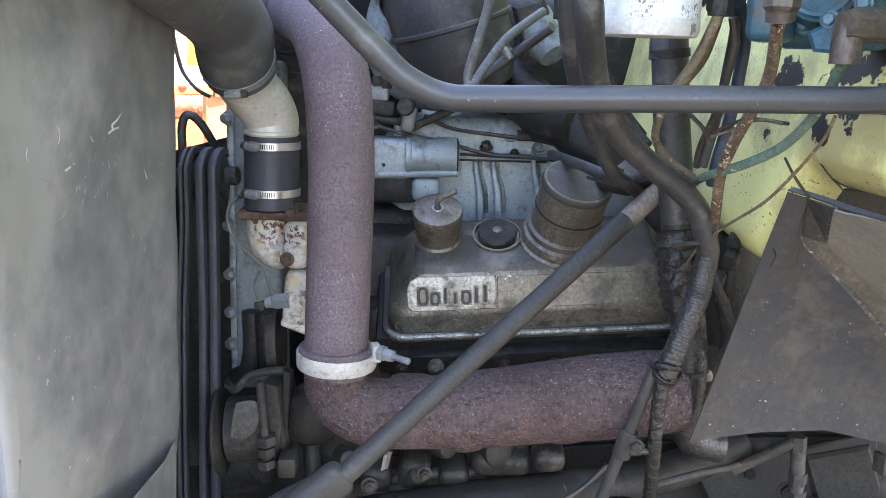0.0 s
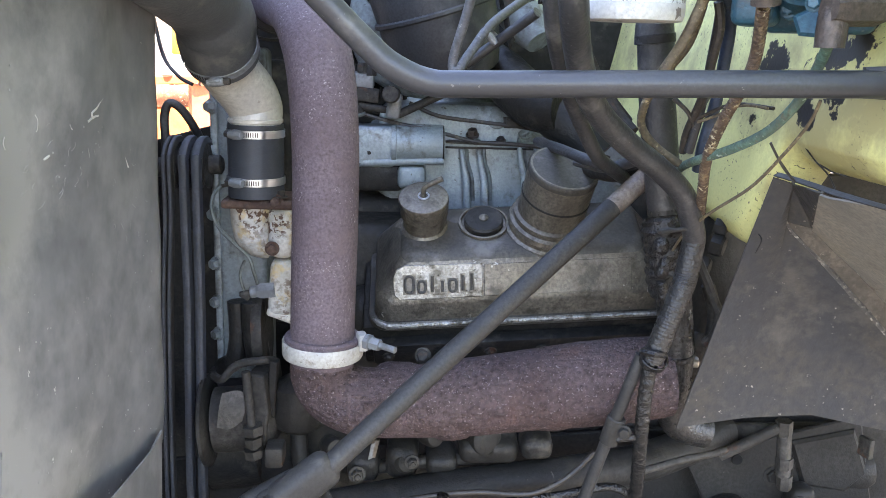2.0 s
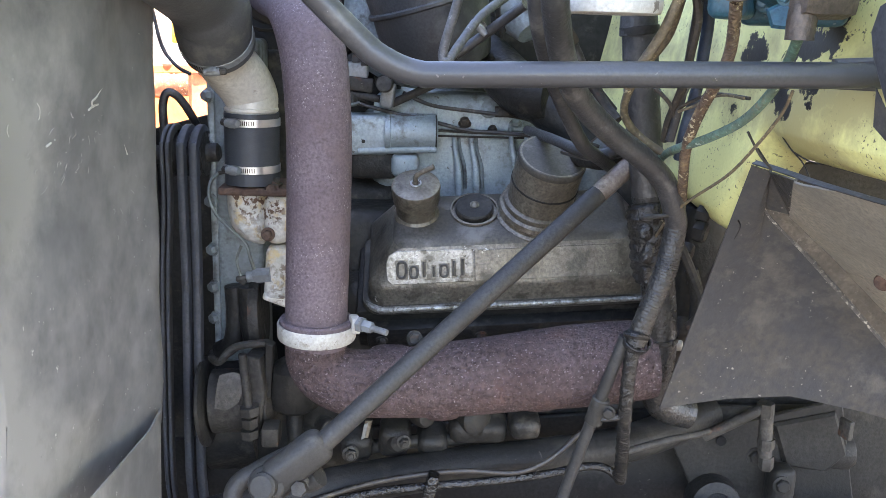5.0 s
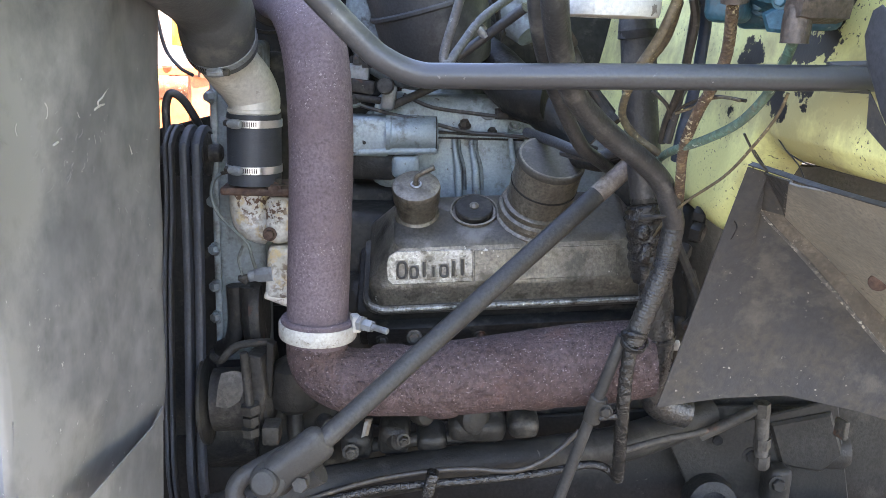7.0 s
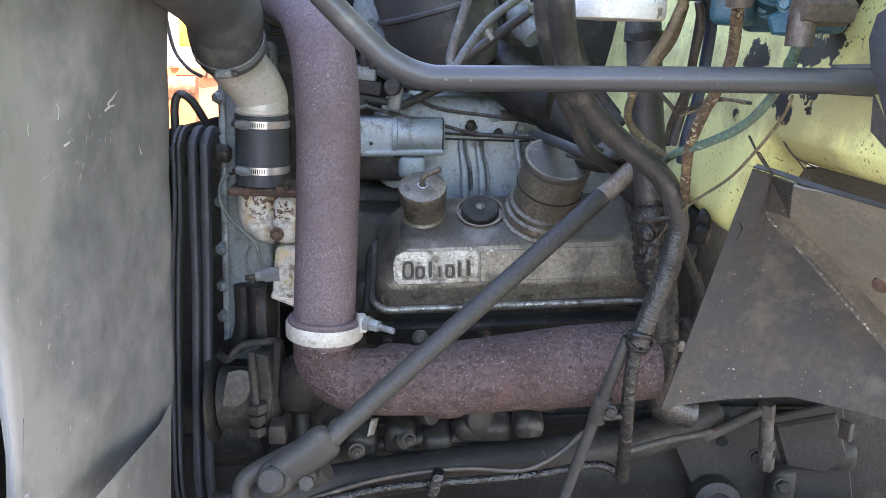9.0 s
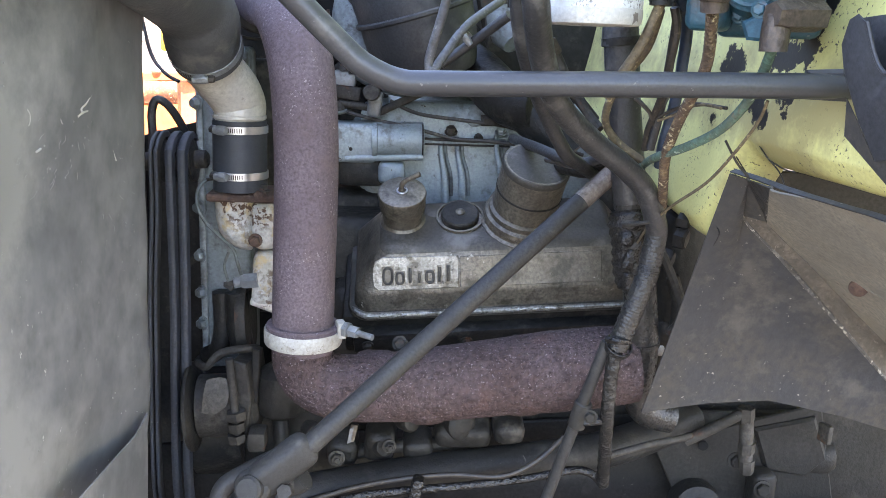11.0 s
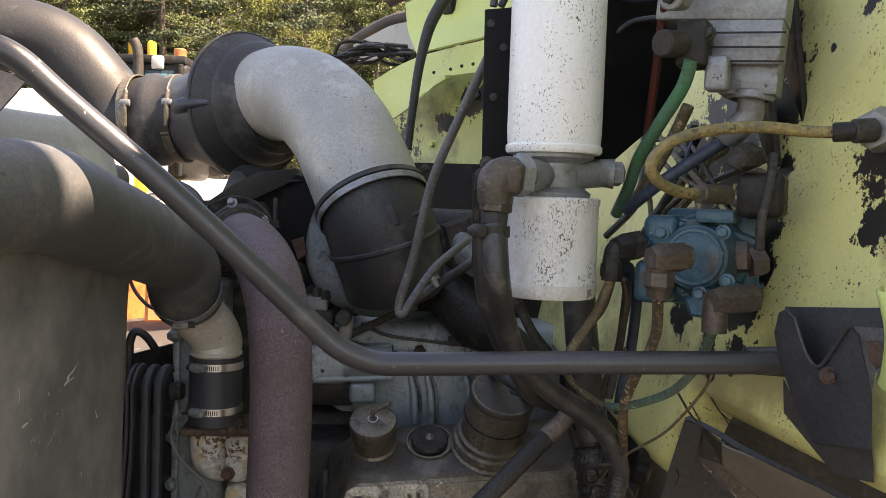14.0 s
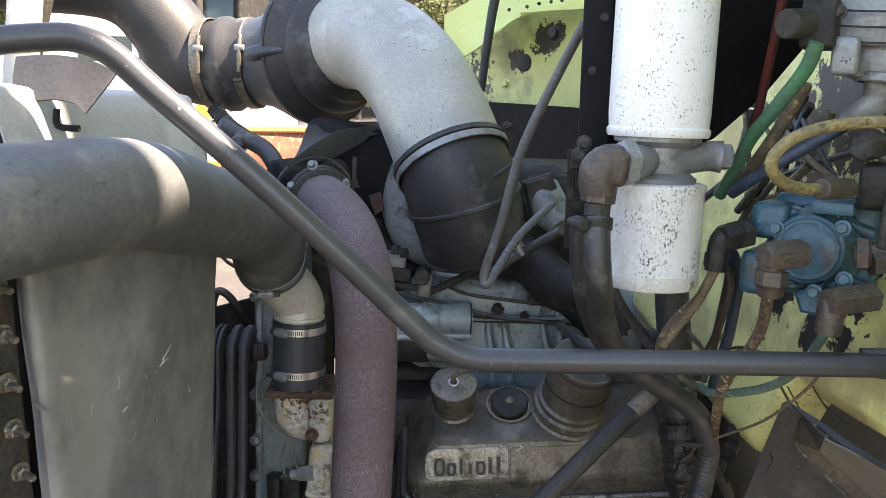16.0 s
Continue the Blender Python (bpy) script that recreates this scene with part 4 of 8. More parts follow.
part("bright_tag", slab([(-0.0887, -0.02, 0.83), (-0.0803, -0.02, 0.8351), (-0.0861, -0.02, 0.8037), (-0.0934, -0.02, 0.7998)], (0, 0.003, 0), 0.0008), M_CASTGREY, block)
part("oil_gallery", tube([(-0.1359, 0.08, 0.7211), (-0.0431, 0.05, 0.7597), (0.0233, 0.05, 0.7695), (0.1236, 0.08, 0.7664)], 0.014, 12, 5), M_GRIME, block)
part("sump_wall", box((-0.2501, 0.2, 0.6804), (0.22, 0.05, 0.3), (0, 0, 5.6), 0.02, 3), M_GRIME, block)
# added dark boxes, standing in for the shaded gaps behind the engine
part("front_shade_fill", box((-0.3854, 0.36, 1.2064), (0.17, 0.05, 0.56), (0, 0, 5.6), 0.015, 3), M_GRIME, block)
part("gap_shade_fill", box((-0.3813, 0.55, 1.4029), (0.17, 0.05, 0.46), (0, 0, 5.6), 0.03, 3), M_GRIME, block)
part('side_fitting', rod((-0.3578, 0.4, 1.4432), (-0.3248, 0.42, 1.4536), 0.016), M_OLDIRON, block)
part('side_fitting', rod((-0.352, 0.4, 1.3887), (-0.3187, 0.42, 1.3987), 0.012), M_OLDIRON, block)
part('side_fitting', rod((-0.361, 0.4, 1.3601), (-0.3276, 0.42, 1.3699), 0.01), M_OLDIRON, block)
# one more added dark box for the shaded gap at the rear
part("rear_shade_fill", box((0.4448, 0.36, 1.2045), (0.12, 0.05, 0.26), (0, 0, 5.6), 0.02, 3), M_GRIME, block)
part("lift_lug", slab([(-0.0888, 0.0, 0.8287), (-0.0749, 0.0, 0.8295), (-0.0828, 0.0, 0.7941), (-0.0957, 0.0, 0.7934)], (0, 0.006, 0), 0.001), M_CAP, block)

# blower between the heads, grey-blue, ribbed
blower = thing("blower", (0.15, 0.55, 1.2), "blue-grey painted ribbed engine blower housing", "blower")
part("housing", box((0.16, 0.62, 1.22), (0.62, 0.26, 0.36), (0, 0, 5.6), 0.03, 3), M_ENGINE_LIGHT, blower)
part("top_casting", sheet([[(-0.1752, 0.5, 1.2975), (0.0345, 0.5, 1.3262), (0.2959, 0.5, 1.3244)], [(-0.1567, 0.56, 1.3588), (0.0314, 0.55, 1.3741), (0.2993, 0.56, 1.3648)], [(-0.0263, 0.62, 1.4005), (0.0692, 0.62, 1.418), (0.2075, 0.62, 1.3967)], [(0.0107, 0.72, 1.4385), (0.0961, 0.72, 1.4491), (0.1687, 0.72, 1.431)]], 0.02, 0.004, 4), M_ENGINE, blower)
part("flange_lip", box((0.113, 0.47, 1.3171), (0.4, 0.03, 0.012), (0, 0, 5.6), 0.004), M_ENGINE_LIGHT, blower)
for x0, x1 in ((0.045, 0.061), (0.083, 0.1), (0.172, 0.19), (0.208, 0.226)):
    z1 = 1.3075 + 0.045 * x0
    part("rib", tube([(x0, 0.49, z1 + 0.012), (x0 + 0.001, 0.468, z1), (x0 + 0.005, 0.456, z1 - 0.03), (x1 - 0.003, 0.451, z1 - 0.07), (x1, 0.45, z1 - 0.1), (x1 + 0.002, 0.452, z1 - 0.14)], [0.005, 0.006, 0.0065, 0.0075, 0.0085, 0.009], 10, 4), M_ENGINE_LIGHT, blower)
    part("rib_flank", tube([(x0 + 0.012, 0.484, z1 + 0.004), (x0 + 0.014, 0.478, z1 - 0.03), (x1 + 0.01, 0.474, z1 - 0.07), (x1 + 0.014, 0.472, z1 - 0.12)], 0.0045, 8, 4), M_ENGINE, blower)
part("rail", box((0.1132, 0.462, 1.3103), (0.34, 0.012, 0.006), (0, 0, 5.6), 0.002), M_GRIME, blower)
part('rail_bolt', bolt((-0.0387, 0.455, 1.3199), (0, -0.5, 1), 0.008, 0.007), M_OLDIRON, blower)
part('rail_bolt', bolt((0.1314, 0.455, 1.3272), (0, -0.5, 1), 0.008, 0.007), M_OLDIRON, blower)
part("brass_nut", bolt((0.069, 0.462, 1.337), (0, -0.5, 1), 0.011, 0.012), M_BRASS, blower, "brown brass nut")
part("oil_line_boss", lathe((0.1211, 0.5, 1.37), (0.1, -1, 0.35), [(0.026, 0), (0.024, 0.012), (0.012, 0.016)], 20), M_ENGINE, blower)
part('bolt', bolt((0.1825, 0.47, 1.3394), (0, -0.6, 1), 0.011, 0.009), M_ENGINE, blower)
part('bolt', bolt((-0.0915, 0.47, 1.2261), (0, -0.6, 1), 0.011, 0.009), M_ENGINE, blower)
part("boss", lathe((0.1178, 0.52, 1.367), (0, -1, 0.5), [(0.03, 0), (0.028, 0.012), (0.02, 0.016), (0.012, 0.016)], 24), M_ENGINE, blower)

governor = thing("governor", (-0.0901, 0.44, 1.2694), "silver-grey governor with a horizontal cylinder", "governor")
gp, gq = Vector((-0.0997, 0.42, 1.3171)), Vector((0.0097, 0.43, 1.3183))
gr = 0.0377
part("cylinder", lathe(gp, gq - gp, [(gr * 1.06, -0.004), (gr * 1.06, 0.006), (gr * 0.98, 0.008), (gr, (gq - gp).length - 0.008), (gr * 0.9, (gq - gp).length), (gr * 0.5, (gq - gp).length + 0.001)], 36), M_ENGINE_LIGHT, governor)
part("body", box((-0.1487, 0.44, 1.3103), (0.1025, 0.09, 0.0868), (0, 0, 5), 0.01, 3), M_ENGINE_LIGHT, governor)
for u in (0.02, 0.97):
    part("seam", ring(gp.lerp(gq, u), gq - gp, gr * 1.0, 0.003, 0.0016, 32), M_GRIME, governor)
part("plug", lathe((-0.1487, 0.397, 1.298), (0, -1, 0), [(0.004, 0), (0.004, 0.003), (0.002, 0.004)], 12), M_GRIME, governor)
part("lower_rail", rod((-0.1623, 0.4, 1.2765), (0.0104, 0.41, 1.2853), 0.0085), M_ENGINE_LIGHT, governor)
part("foot", box((-0.1317, 0.45, 1.243), (0.1, 0.08, 0.06), (0, 0, 5), 0.01), M_GRIME, governor)
part("side_block", box((-0.0604, 0.43, 1.2464), (0.06, 0.06, 0.05), (0, 0, 5), 0.012, 3), M_ENGINE_LIGHT, governor)
part("top_rail", rod((-0.1031, 0.42, 1.352), (0.0071, 0.43, 1.3521), 0.007), M_ENGINE, governor)
# linkage above it
linkage = thing("throttle_linkage", (-0.0909, 0.42, 1.3662), "grey steel throttle lever and linkage above the governor", "linkage")
part("lever", box((-0.0984, 0.41, 1.3975), (0.03, 0.03, 0.055), (0, 8, 0), 0.008, 3), M_CASTGREY, linkage)
part("pivot", rod((-0.1018, 0.36, 1.4244), (-0.1059, 0.46, 1.4165), 0.018), M_OLDIRON, linkage)
part("arm", rod((-0.1794, 0.42, 1.3959), (-0.104, 0.42, 1.3867), 0.008), M_OLDIRON, linkage)
part("block", box((-0.1702, 0.44, 1.4482), (0.05, 0.05, 0.035), (0, 0, 5), 0.006), M_CASTGREY, linkage)
part("block", box((-0.1622, 0.43, 1.4182), (0.06, 0.04, 0.03), (0, 6, 5), 0.006), M_OLDIRON, linkage)
part('nut', hexbar((-0.168, 0.42, 1.4648), Vector((-0.168, 0.42, 1.4648)) + Vector((0, 0, 0.02)), 0.012), M_OLDIRON, linkage)
part('nut', hexbar((-0.1766, 0.42, 1.3787), Vector((-0.1766, 0.42, 1.3787)) + Vector((0, 0, 0.02)), 0.012), M_OLDIRON, linkage)
part('nut', hexbar((-0.1492, 0.42, 1.4583), Vector((-0.1492, 0.42, 1.4583)) + Vector((0, 0, 0.02)), 0.012), M_OLDIRON, linkage)
part("rod", rod((-0.0913, 0.42, 1.3786), (0.031, 0.44, 1.438), 0.009), M_OLDIRON, linkage)

hose("wire", [(-0.1665, 0.42, 1.3779), (-0.0908, 0.42, 1.36), (-0.015, 0.42, 1.3471), (0.0739, 0.42, 1.3271), (0.1368, 0.42, 1.3249), (0.2439, 0.42, 1.3182)], 0.0042, M_WIRE, "thin brown-black wire strung over the engine top", "wire", 8, 5)
hose("wire", [(-0.0677, 0.43, 1.4037), (-0.004, 0.43, 1.3778), (0.0971, 0.43, 1.3672), (0.1982, 0.43, 1.3565), (0.2883, 0.43, 1.3253), (0.3658, 0.43, 1.3009)], 0.0042, M_WIRE, "thin dark wire sagging across the blower", "wire", 8, 5)
hose("wire", [(0.0105, 0.44, 1.3223), (0.1123, 0.44, 1.3204), (0.2137, 0.44, 1.321)], 0.003, M_OLDIRON, "thin steel wire along the blower edge", "wire", 8, 5)
hose("fuel_line", [(0.135, 0.44, 1.3679), (0.2105, 0.44, 1.3712), (0.2749, 0.44, 1.3513), (0.3139, 0.44, 1.3354)], 0.012, M_OLDIRON, "grey metal fuel line with a fitting on the engine top", "fuel line", 8, 5)
hose("fuel_line", [(-0.22, 0.44, 1.3967), (-0.1692, 0.44, 1.3901), (-0.1058, 0.44, 1.3853)], 0.006, M_OLDIRON, "thin grey fuel line beside the exhaust pipe", "fuel line", 8, 5)
hose("wire", [(-0.3134, 0.4, 1.4135), (-0.2637, 0.4, 1.4034), (-0.1889, 0.4, 1.376), (-0.1579, 0.4, 1.381)], 0.004, M_WIRE_GREY, "grey wire passing behind the exhaust pipe", "wire", 8, 5)
hose("fuel_line", [(-0.1896, 0.42, 1.2293), (-0.1385, 0.42, 1.2316), (-0.0874, 0.42, 1.2313)], 0.006, M_GRIME, "black fuel line under the governor", "fuel line", 8, 5)

# ---- exhaust ----
pr = 0.0539
exhaust = thing("exhaust_pipe", (-0.1694, -0.05, 1.0061), "purple-brown heat-tinted upright exhaust pipe", "exhaust pipe")
part("riser", tube([(-0.1704, -0.05, 0.9954), (-0.168, -0.05, 1.1007), (-0.1635, -0.05, 1.3012), (-0.165, -0.05, 1.4), (-0.172, -0.044, 1.478), (-0.187, -0.022, 1.53), (-0.213, 0.028, 1.568), (-0.243, 0.09, 1.589), (-0.272, 0.15, 1.598), (-0.295, 0.2, 1.603)], pr, 40, 8), M_EXHAUST, exhaust)
top = Vector((-0.295, 0.2, 1.603))
axis_top = (top - Vector((-0.272, 0.15, 1.598))).normalized()
part("flange", lathe(top - axis_top * 0.012, axis_top, [(pr, 0), (pr * 1.2, 0.002), (pr * 1.22, 0.01), (pr * 1.16, 0.014), (pr * 1.02, 0.016)], 40), M_OLDIRON, exhaust)
turbine = thing("turbine_outlet_clamp", top, "grey steel clamp joining the exhaust pipe to the turbocharger", "clamp")
part("band", ring(top + axis_top * 0.012, axis_top, pr * 1.16, 0.022, 0.006), M_OLDIRON, turbine)
part("bolt", bolt(top + Vector((0.05, -0.02, 0.035)), (0.3, -0.5, 1), 0.007, 0.008, True, 0.006), M_CASTGREY, turbine)
part("bolt", bolt(top + Vector((-0.07, 0.0, 0.01)), (-0.6, -1, 0), 0.009, 0.012, True, 0.01), M_CASTGREY, turbine)

manifold = thing("exhaust_manifold", (0.0659, -0.03, 0.8511), "rusted brown-purple cast exhaust manifold", "exhaust manifold")
line = [(-0.1704, -0.05, 0.9997), (-0.1682, -0.05, 0.9686), (-0.1476, -0.05, 0.9405), (-0.1006, -0.047, 0.9242), (-0.0192, -0.04, 0.9256), (0.083, -0.028, 0.9338), (0.1859, -0.016, 0.9465), (0.2794, -0.005, 0.957), (0.3632, 0.005, 0.9653), (0.4262, 0.012, 0.9725)]
part("log", tube(line, [pr * 1.0, pr * 1.0, pr * 1.03, pr * 1.1, pr * 1.15, pr * 1.25, pr * 1.3, pr * 1.38, pr * 1.38, pr * 1.3], 40, 8), M_MANIFOLD, manifold)
part('port', box((-0.0455, 0.03, 0.916), (0.1, 0.1, 0.09), (0, 0, 5), 0.03, 3), M_MANIFOLD, manifold)
part('port', box((0.0937, 0.03, 0.9233), (0.1, 0.1, 0.09), (0, 0, 5), 0.03, 3), M_MANIFOLD, manifold)
part('port', box((0.2313, 0.03, 0.9419), (0.1, 0.1, 0.09), (0, 0, 5), 0.03, 3), M_MANIFOLD, manifold)
part("port_lump", lathe((0.054, -0.045, 0.8964), (0.1, -0.6, -0.8), [(0.045, 0), (0.04, 0.02), (0.028, 0.03), (0.01, 0.034)], 24), M_MANIFOLD, manifold)
part("port_lump", lathe((0.2293, -0.02, 0.9116), (0.1, -0.6, -0.8), [(0.055, 0), (0.05, 0.02), (0.03, 0.03), (0.01, 0.034)], 24), M_MANIFOLD, manifold)

vc = Vector((-0.1685, -0.05, 1.0245))
vband = thing("vband_clamp", vc, "cream-painted exhaust V-band clamp with a tee bolt", "clamp")
vup = (Vector((-0.1647, -0.05, 1.2027)) - vc).normalized()
part("band", lathe(vc - vup * 0.016, vup, [(pr * 1.16, 0.002), (pr * 1.24, 0), (pr * 1.265, 0.003), (pr * 1.28, 0.025), (pr * 1.25, 0.028), (pr * 1.18, 0.026)], 48, closed=True), M_BAND, vband)
part("pipe_flange", lathe(vc - vup * 0.016, vup, [(pr * 1.0, 0.004), (pr * 1.17, 0.004), (pr * 1.17, 0.018), (pr * 1.0, 0.02)], 48, closed=True), M_MANIFOLD, vband)
part("inner_lip", ring(vc + vup * 0.014, vup, pr * 1.0, 0.012, 0.011), M_EXHAUST, vband)
lug = Vector((-0.1009, -0.06, 1.0385))
part("lug", box(lug, (0.016, 0.028, 0.03), (0, 0, 20), 0.004), M_BAND, vband)
t0, t1 = Vector((-0.0948, -0.07, 1.0432)), Vector((-0.0405, -0.1, 1.0397))
part("tee_bolt", rod(t0, t1, 0.0055), M_CASTGREY, vband)
part("nut", hexbar(t0.lerp(t1, 0.22), t0.lerp(t1, 0.5), 0.011), M_CASTGREY, vband)
part("nut", hexbar(t0.lerp(t1, 0.05), t0.lerp(t1, 0.2), 0.014), M_CASTGREY, vband)

# ---- water outlet ----
s_lo, s_hi = Vector((-0.3222, 0.125, 1.2465)), Vector((-0.3215, 0.125, 1.378))
sr = 0.0505
s_ax = (s_hi - s_lo).normalized()
hose("coolant_sleeve", [s_lo, s_lo.lerp(s_hi, 0.5), s_hi], sr, M_SLEEVE, "short blue-black rubber coolant sleeve between metal pipe stubs", "hose", 40, 6)
worm_clamp((-0.3216, 0.125, 1.362), s_ax, sr + 0.0005, (-0.42, -1, 0), group='hose clamps on the coolant sleeve')
worm_clamp((-0.3221, 0.125, 1.2765), s_ax, sr + 0.0005, (-0.42, -1, 0), group='hose clamps on the coolant sleeve')
elbow = thing("coolant_elbow", s_hi, "weathered cast-aluminium coolant elbow", "pipe elbow")
part("bend", tube([s_hi - s_ax * 0.015, s_hi + s_ax * 0.008, (-0.3227, 0.13, 1.4041), (-0.3314, 0.115, 1.4317), (-0.3462, 0.085, 1.4608), (-0.3551, 0.055, 1.483), (-0.3553, 0.035, 1.4949)], [sr * 0.86, sr * 0.92, sr * 0.97, sr * 1.0, sr * 1.0, sr * 0.98, sr * 0.95], 40, 8), M_ALU, elbow)
part("bead", ring(s_hi + s_ax * 0.006, s_ax, sr * 0.86, 0.008, 0.006), M_ALU, elbow)
hr = 0.064
big_hose = thing("radiator_hose", (-0.3559, 0.09, 1.4578), "large dusty black rubber radiator hose bending down to the elbow", "hose")
part("hose_wall", tube([(-0.86, -0.9, 1.60), (-0.62, -0.84, 1.66), (-0.45, -0.74, 1.675), (-0.375, -0.5392, 1.6814), (-0.36, -0.3927, 1.6541), (-0.355, -0.2373, 1.624), (-0.353, -0.0752, 1.5875), (-0.3463, -0.02, 1.5538), (-0.3526, 0.01, 1.5225), (-0.3516, 0.04, 1.4988)], [hr, hr, hr, hr, hr, hr, hr, 0.065, 0.063, 0.062], 40, 8), M_RUBBER_DUSTY, big_hose)
end_c, end_ax = Vector((-0.3527, 0.03, 1.5065)), (Vector((-0.3516, 0.04, 1.4988)) - Vector((-0.3526, 0.01, 1.5225))).normalized()
part("end_cuff", ring(end_c + end_ax * 0.008, end_ax, 0.057, 0.012, 0.006), M_RUBBER_DUSTY, big_hose)
worm_clamp(end_c - end_ax * 0.006, end_ax, 0.0632, (0.05, -1, -0.6), "weathered worm-drive clamp on the radiator hose end", "hose_clamp", 0.013, M_CASTGREY)

thermo = thing("thermostat_housing", (-0.3203, 0.15, 1.0706), "corroded white and rust-stained thermostat housing", "thermostat housing")
part("flange", box((-0.3186, 0.15, 1.2342), (0.1317, 0.12, 0.016), (0, 0, 5), 0.006, 3), M_RUSTY, thermo)
part('bolt', bolt((-0.2766, 0.11, 1.2482), (0, 0, 1), 0.011, 0.01), M_OLDIRON, thermo)
part('bolt', bolt((-0.3579, 0.11, 1.2359), (0, 0, 1), 0.011, 0.01), M_OLDIRON, thermo)
part("body", tube([(-0.336, 0.15, 1.228), (-0.337, 0.15, 1.196), (-0.334, 0.15, 1.17), (-0.323, 0.155, 1.153), (-0.302, 0.16, 1.142)], [0.042, 0.0405, 0.038, 0.032, 0.024], 32, 6), M_SCALE, thermo)
part("neck", box((-0.279, 0.15, 1.178), (0.05, 0.09, 0.098), (0, 0, 5), 0.02, 3), M_SCALE, thermo)
part("lower_body", box((-0.2762, 0.14, 1.0754), (0.0488, 0.09, 0.1054), (0, 4, 5), 0.015, 3), M_SCALE, thermo)
part("lower_lip", box((-0.2787, 0.14, 1.0226), (0.0555, 0.08, 0.0178), (0, 20, 5), 0.006, 3), M_ALU, thermo)
part('bolt', bolt((-0.2891, 0.1, 1.1529), (0, -1, 0), 0.01, 0.009), M_RUSTY, thermo)
part('bolt', bolt((-0.2798, 0.1, 1.2411), (0, -1, 0), 0.01, 0.009), M_RUSTY, thermo)
sensor = thing("temperature_sensor", (-0.3107, 0.1, 1.0709), "grey hexagon temperature sensor with a wire", "sensor")
part("body", hexbar((-0.2842, 0.1, 1.0744), (-0.3174, 0.1, 1.0705), 0.016), M_CASTGREY, sensor)
part("collar", rod((-0.3129, 0.1, 1.0707), (-0.3306, 0.1, 1.0676), 0.011), M_CASTGREY, sensor)
part("terminal", rod((-0.3251, 0.1, 1.0679), (-0.3506, 0.1, 1.0621), 0.006), M_GRIME, sensor)
part("tab", box((-0.3418, 0.1, 1.0602), (0.02, 0.01, 0.012), (0, 30, 0), 0.003), M_OLDIRON, sensor)
hose("wire", [(-0.3851, 0.12, 1.2625), (-0.3949, 0.1, 1.2489), (-0.3958, 0.09, 1.2213), (-0.3812, 0.085, 1.1904), (-0.3513, 0.08, 1.1622), (-0.3269, 0.08, 1.1391), (-0.3186, 0.08, 1.1118), (-0.3135, 0.085, 1.0884)], 0.0035, M_WIRE_GREY, "grey-green wire running to the temperature sensor", "wire", 8, 6)
hose("wire", [(-0.3851, 0.12, 1.2625), (-0.3546, 0.1, 1.2701), (-0.3336, 0.08, 1.2634)], 0.0035, M_OLDIRON, "grey wire end beside the coolant sleeve", "wire", 8, 6)
hose("wire", [(-0.3408, 0.1, 1.1281), (-0.35, 0.1, 1.0996), (-0.3417, 0.1, 1.0659)], 0.003, M_WIRE_GREY, "thin grey wire at the sensor", "wire", 8, 6)

# ---- belts, pulleys and the unit they drive ----
def ribbon(points, across, thick, steps=6):
    """A flat belt along a smooth line, its width along the vector across."""
    line = glide(points, steps)
    a = Vector(across)
    bm = bmesh.new()
    rows = []
    for i, p in enumerate(line):
        t = (line[min(i + 1, len(line) - 1)] - line[max(i - 1, 0)]).normalized()
        n = t.cross(a).normalized() * thick / 2
        rows.append([bm.verts.new(p + a / 2 + n), bm.verts.new(p - a / 2 + n), bm.verts.new(p - a * 0.3 - n), bm.verts.new(p + a * 0.3 - n)])
    for q, r in zip(rows, rows[1:]):
        for k in range(4):
            bm.faces.new((q[k], q[(k + 1) % 4], r[(k + 1) % 4], r[k]))
    bm.faces.new(rows[0][::-1])
    bm.faces.new(rows[-1])
    return bm


M_BELT = material("blue_black_belt", (0.04, 0.046, 0.06), (0.03, 0.034, 0.044), 14, 0.5, 0.0, (0.07, 0.07, 0.07), 0.2, 20, None, 0, 1, 0.1, 200)
M_BELT_OLD = material("worn_black_belt", (0.026, 0.025, 0.024), (0.034, 0.032, 0.03), 14, 0.6, 0.0, (0.06, 0.055, 0.05), 0.25, 20, None, 0, 1, 0.1, 200)
M_BELT_BACK = material("dusty_belt_back", (0.055, 0.06, 0.07), (0.042, 0.046, 0.054), 20, 0.6, 0.0, (0.03, 0.03, 0.032), 0.35, 30, (0.11, 0.11, 0.11), 0.1, 160, 0.15, 200)
PULLEY = Vector((-0.462, 0.17, 1.29))
BELTS = ((-0.4915, -0.5025, -0.514, 0.0105, M_BELT_OLD), (-0.481, -0.4915, -0.5025, 0.0105, M_BELT_OLD), (-0.4565, -0.457, -0.4675, 0.0185, M_BELT), (-0.4325, -0.4345, -0.443, 0.0195, M_BELT))
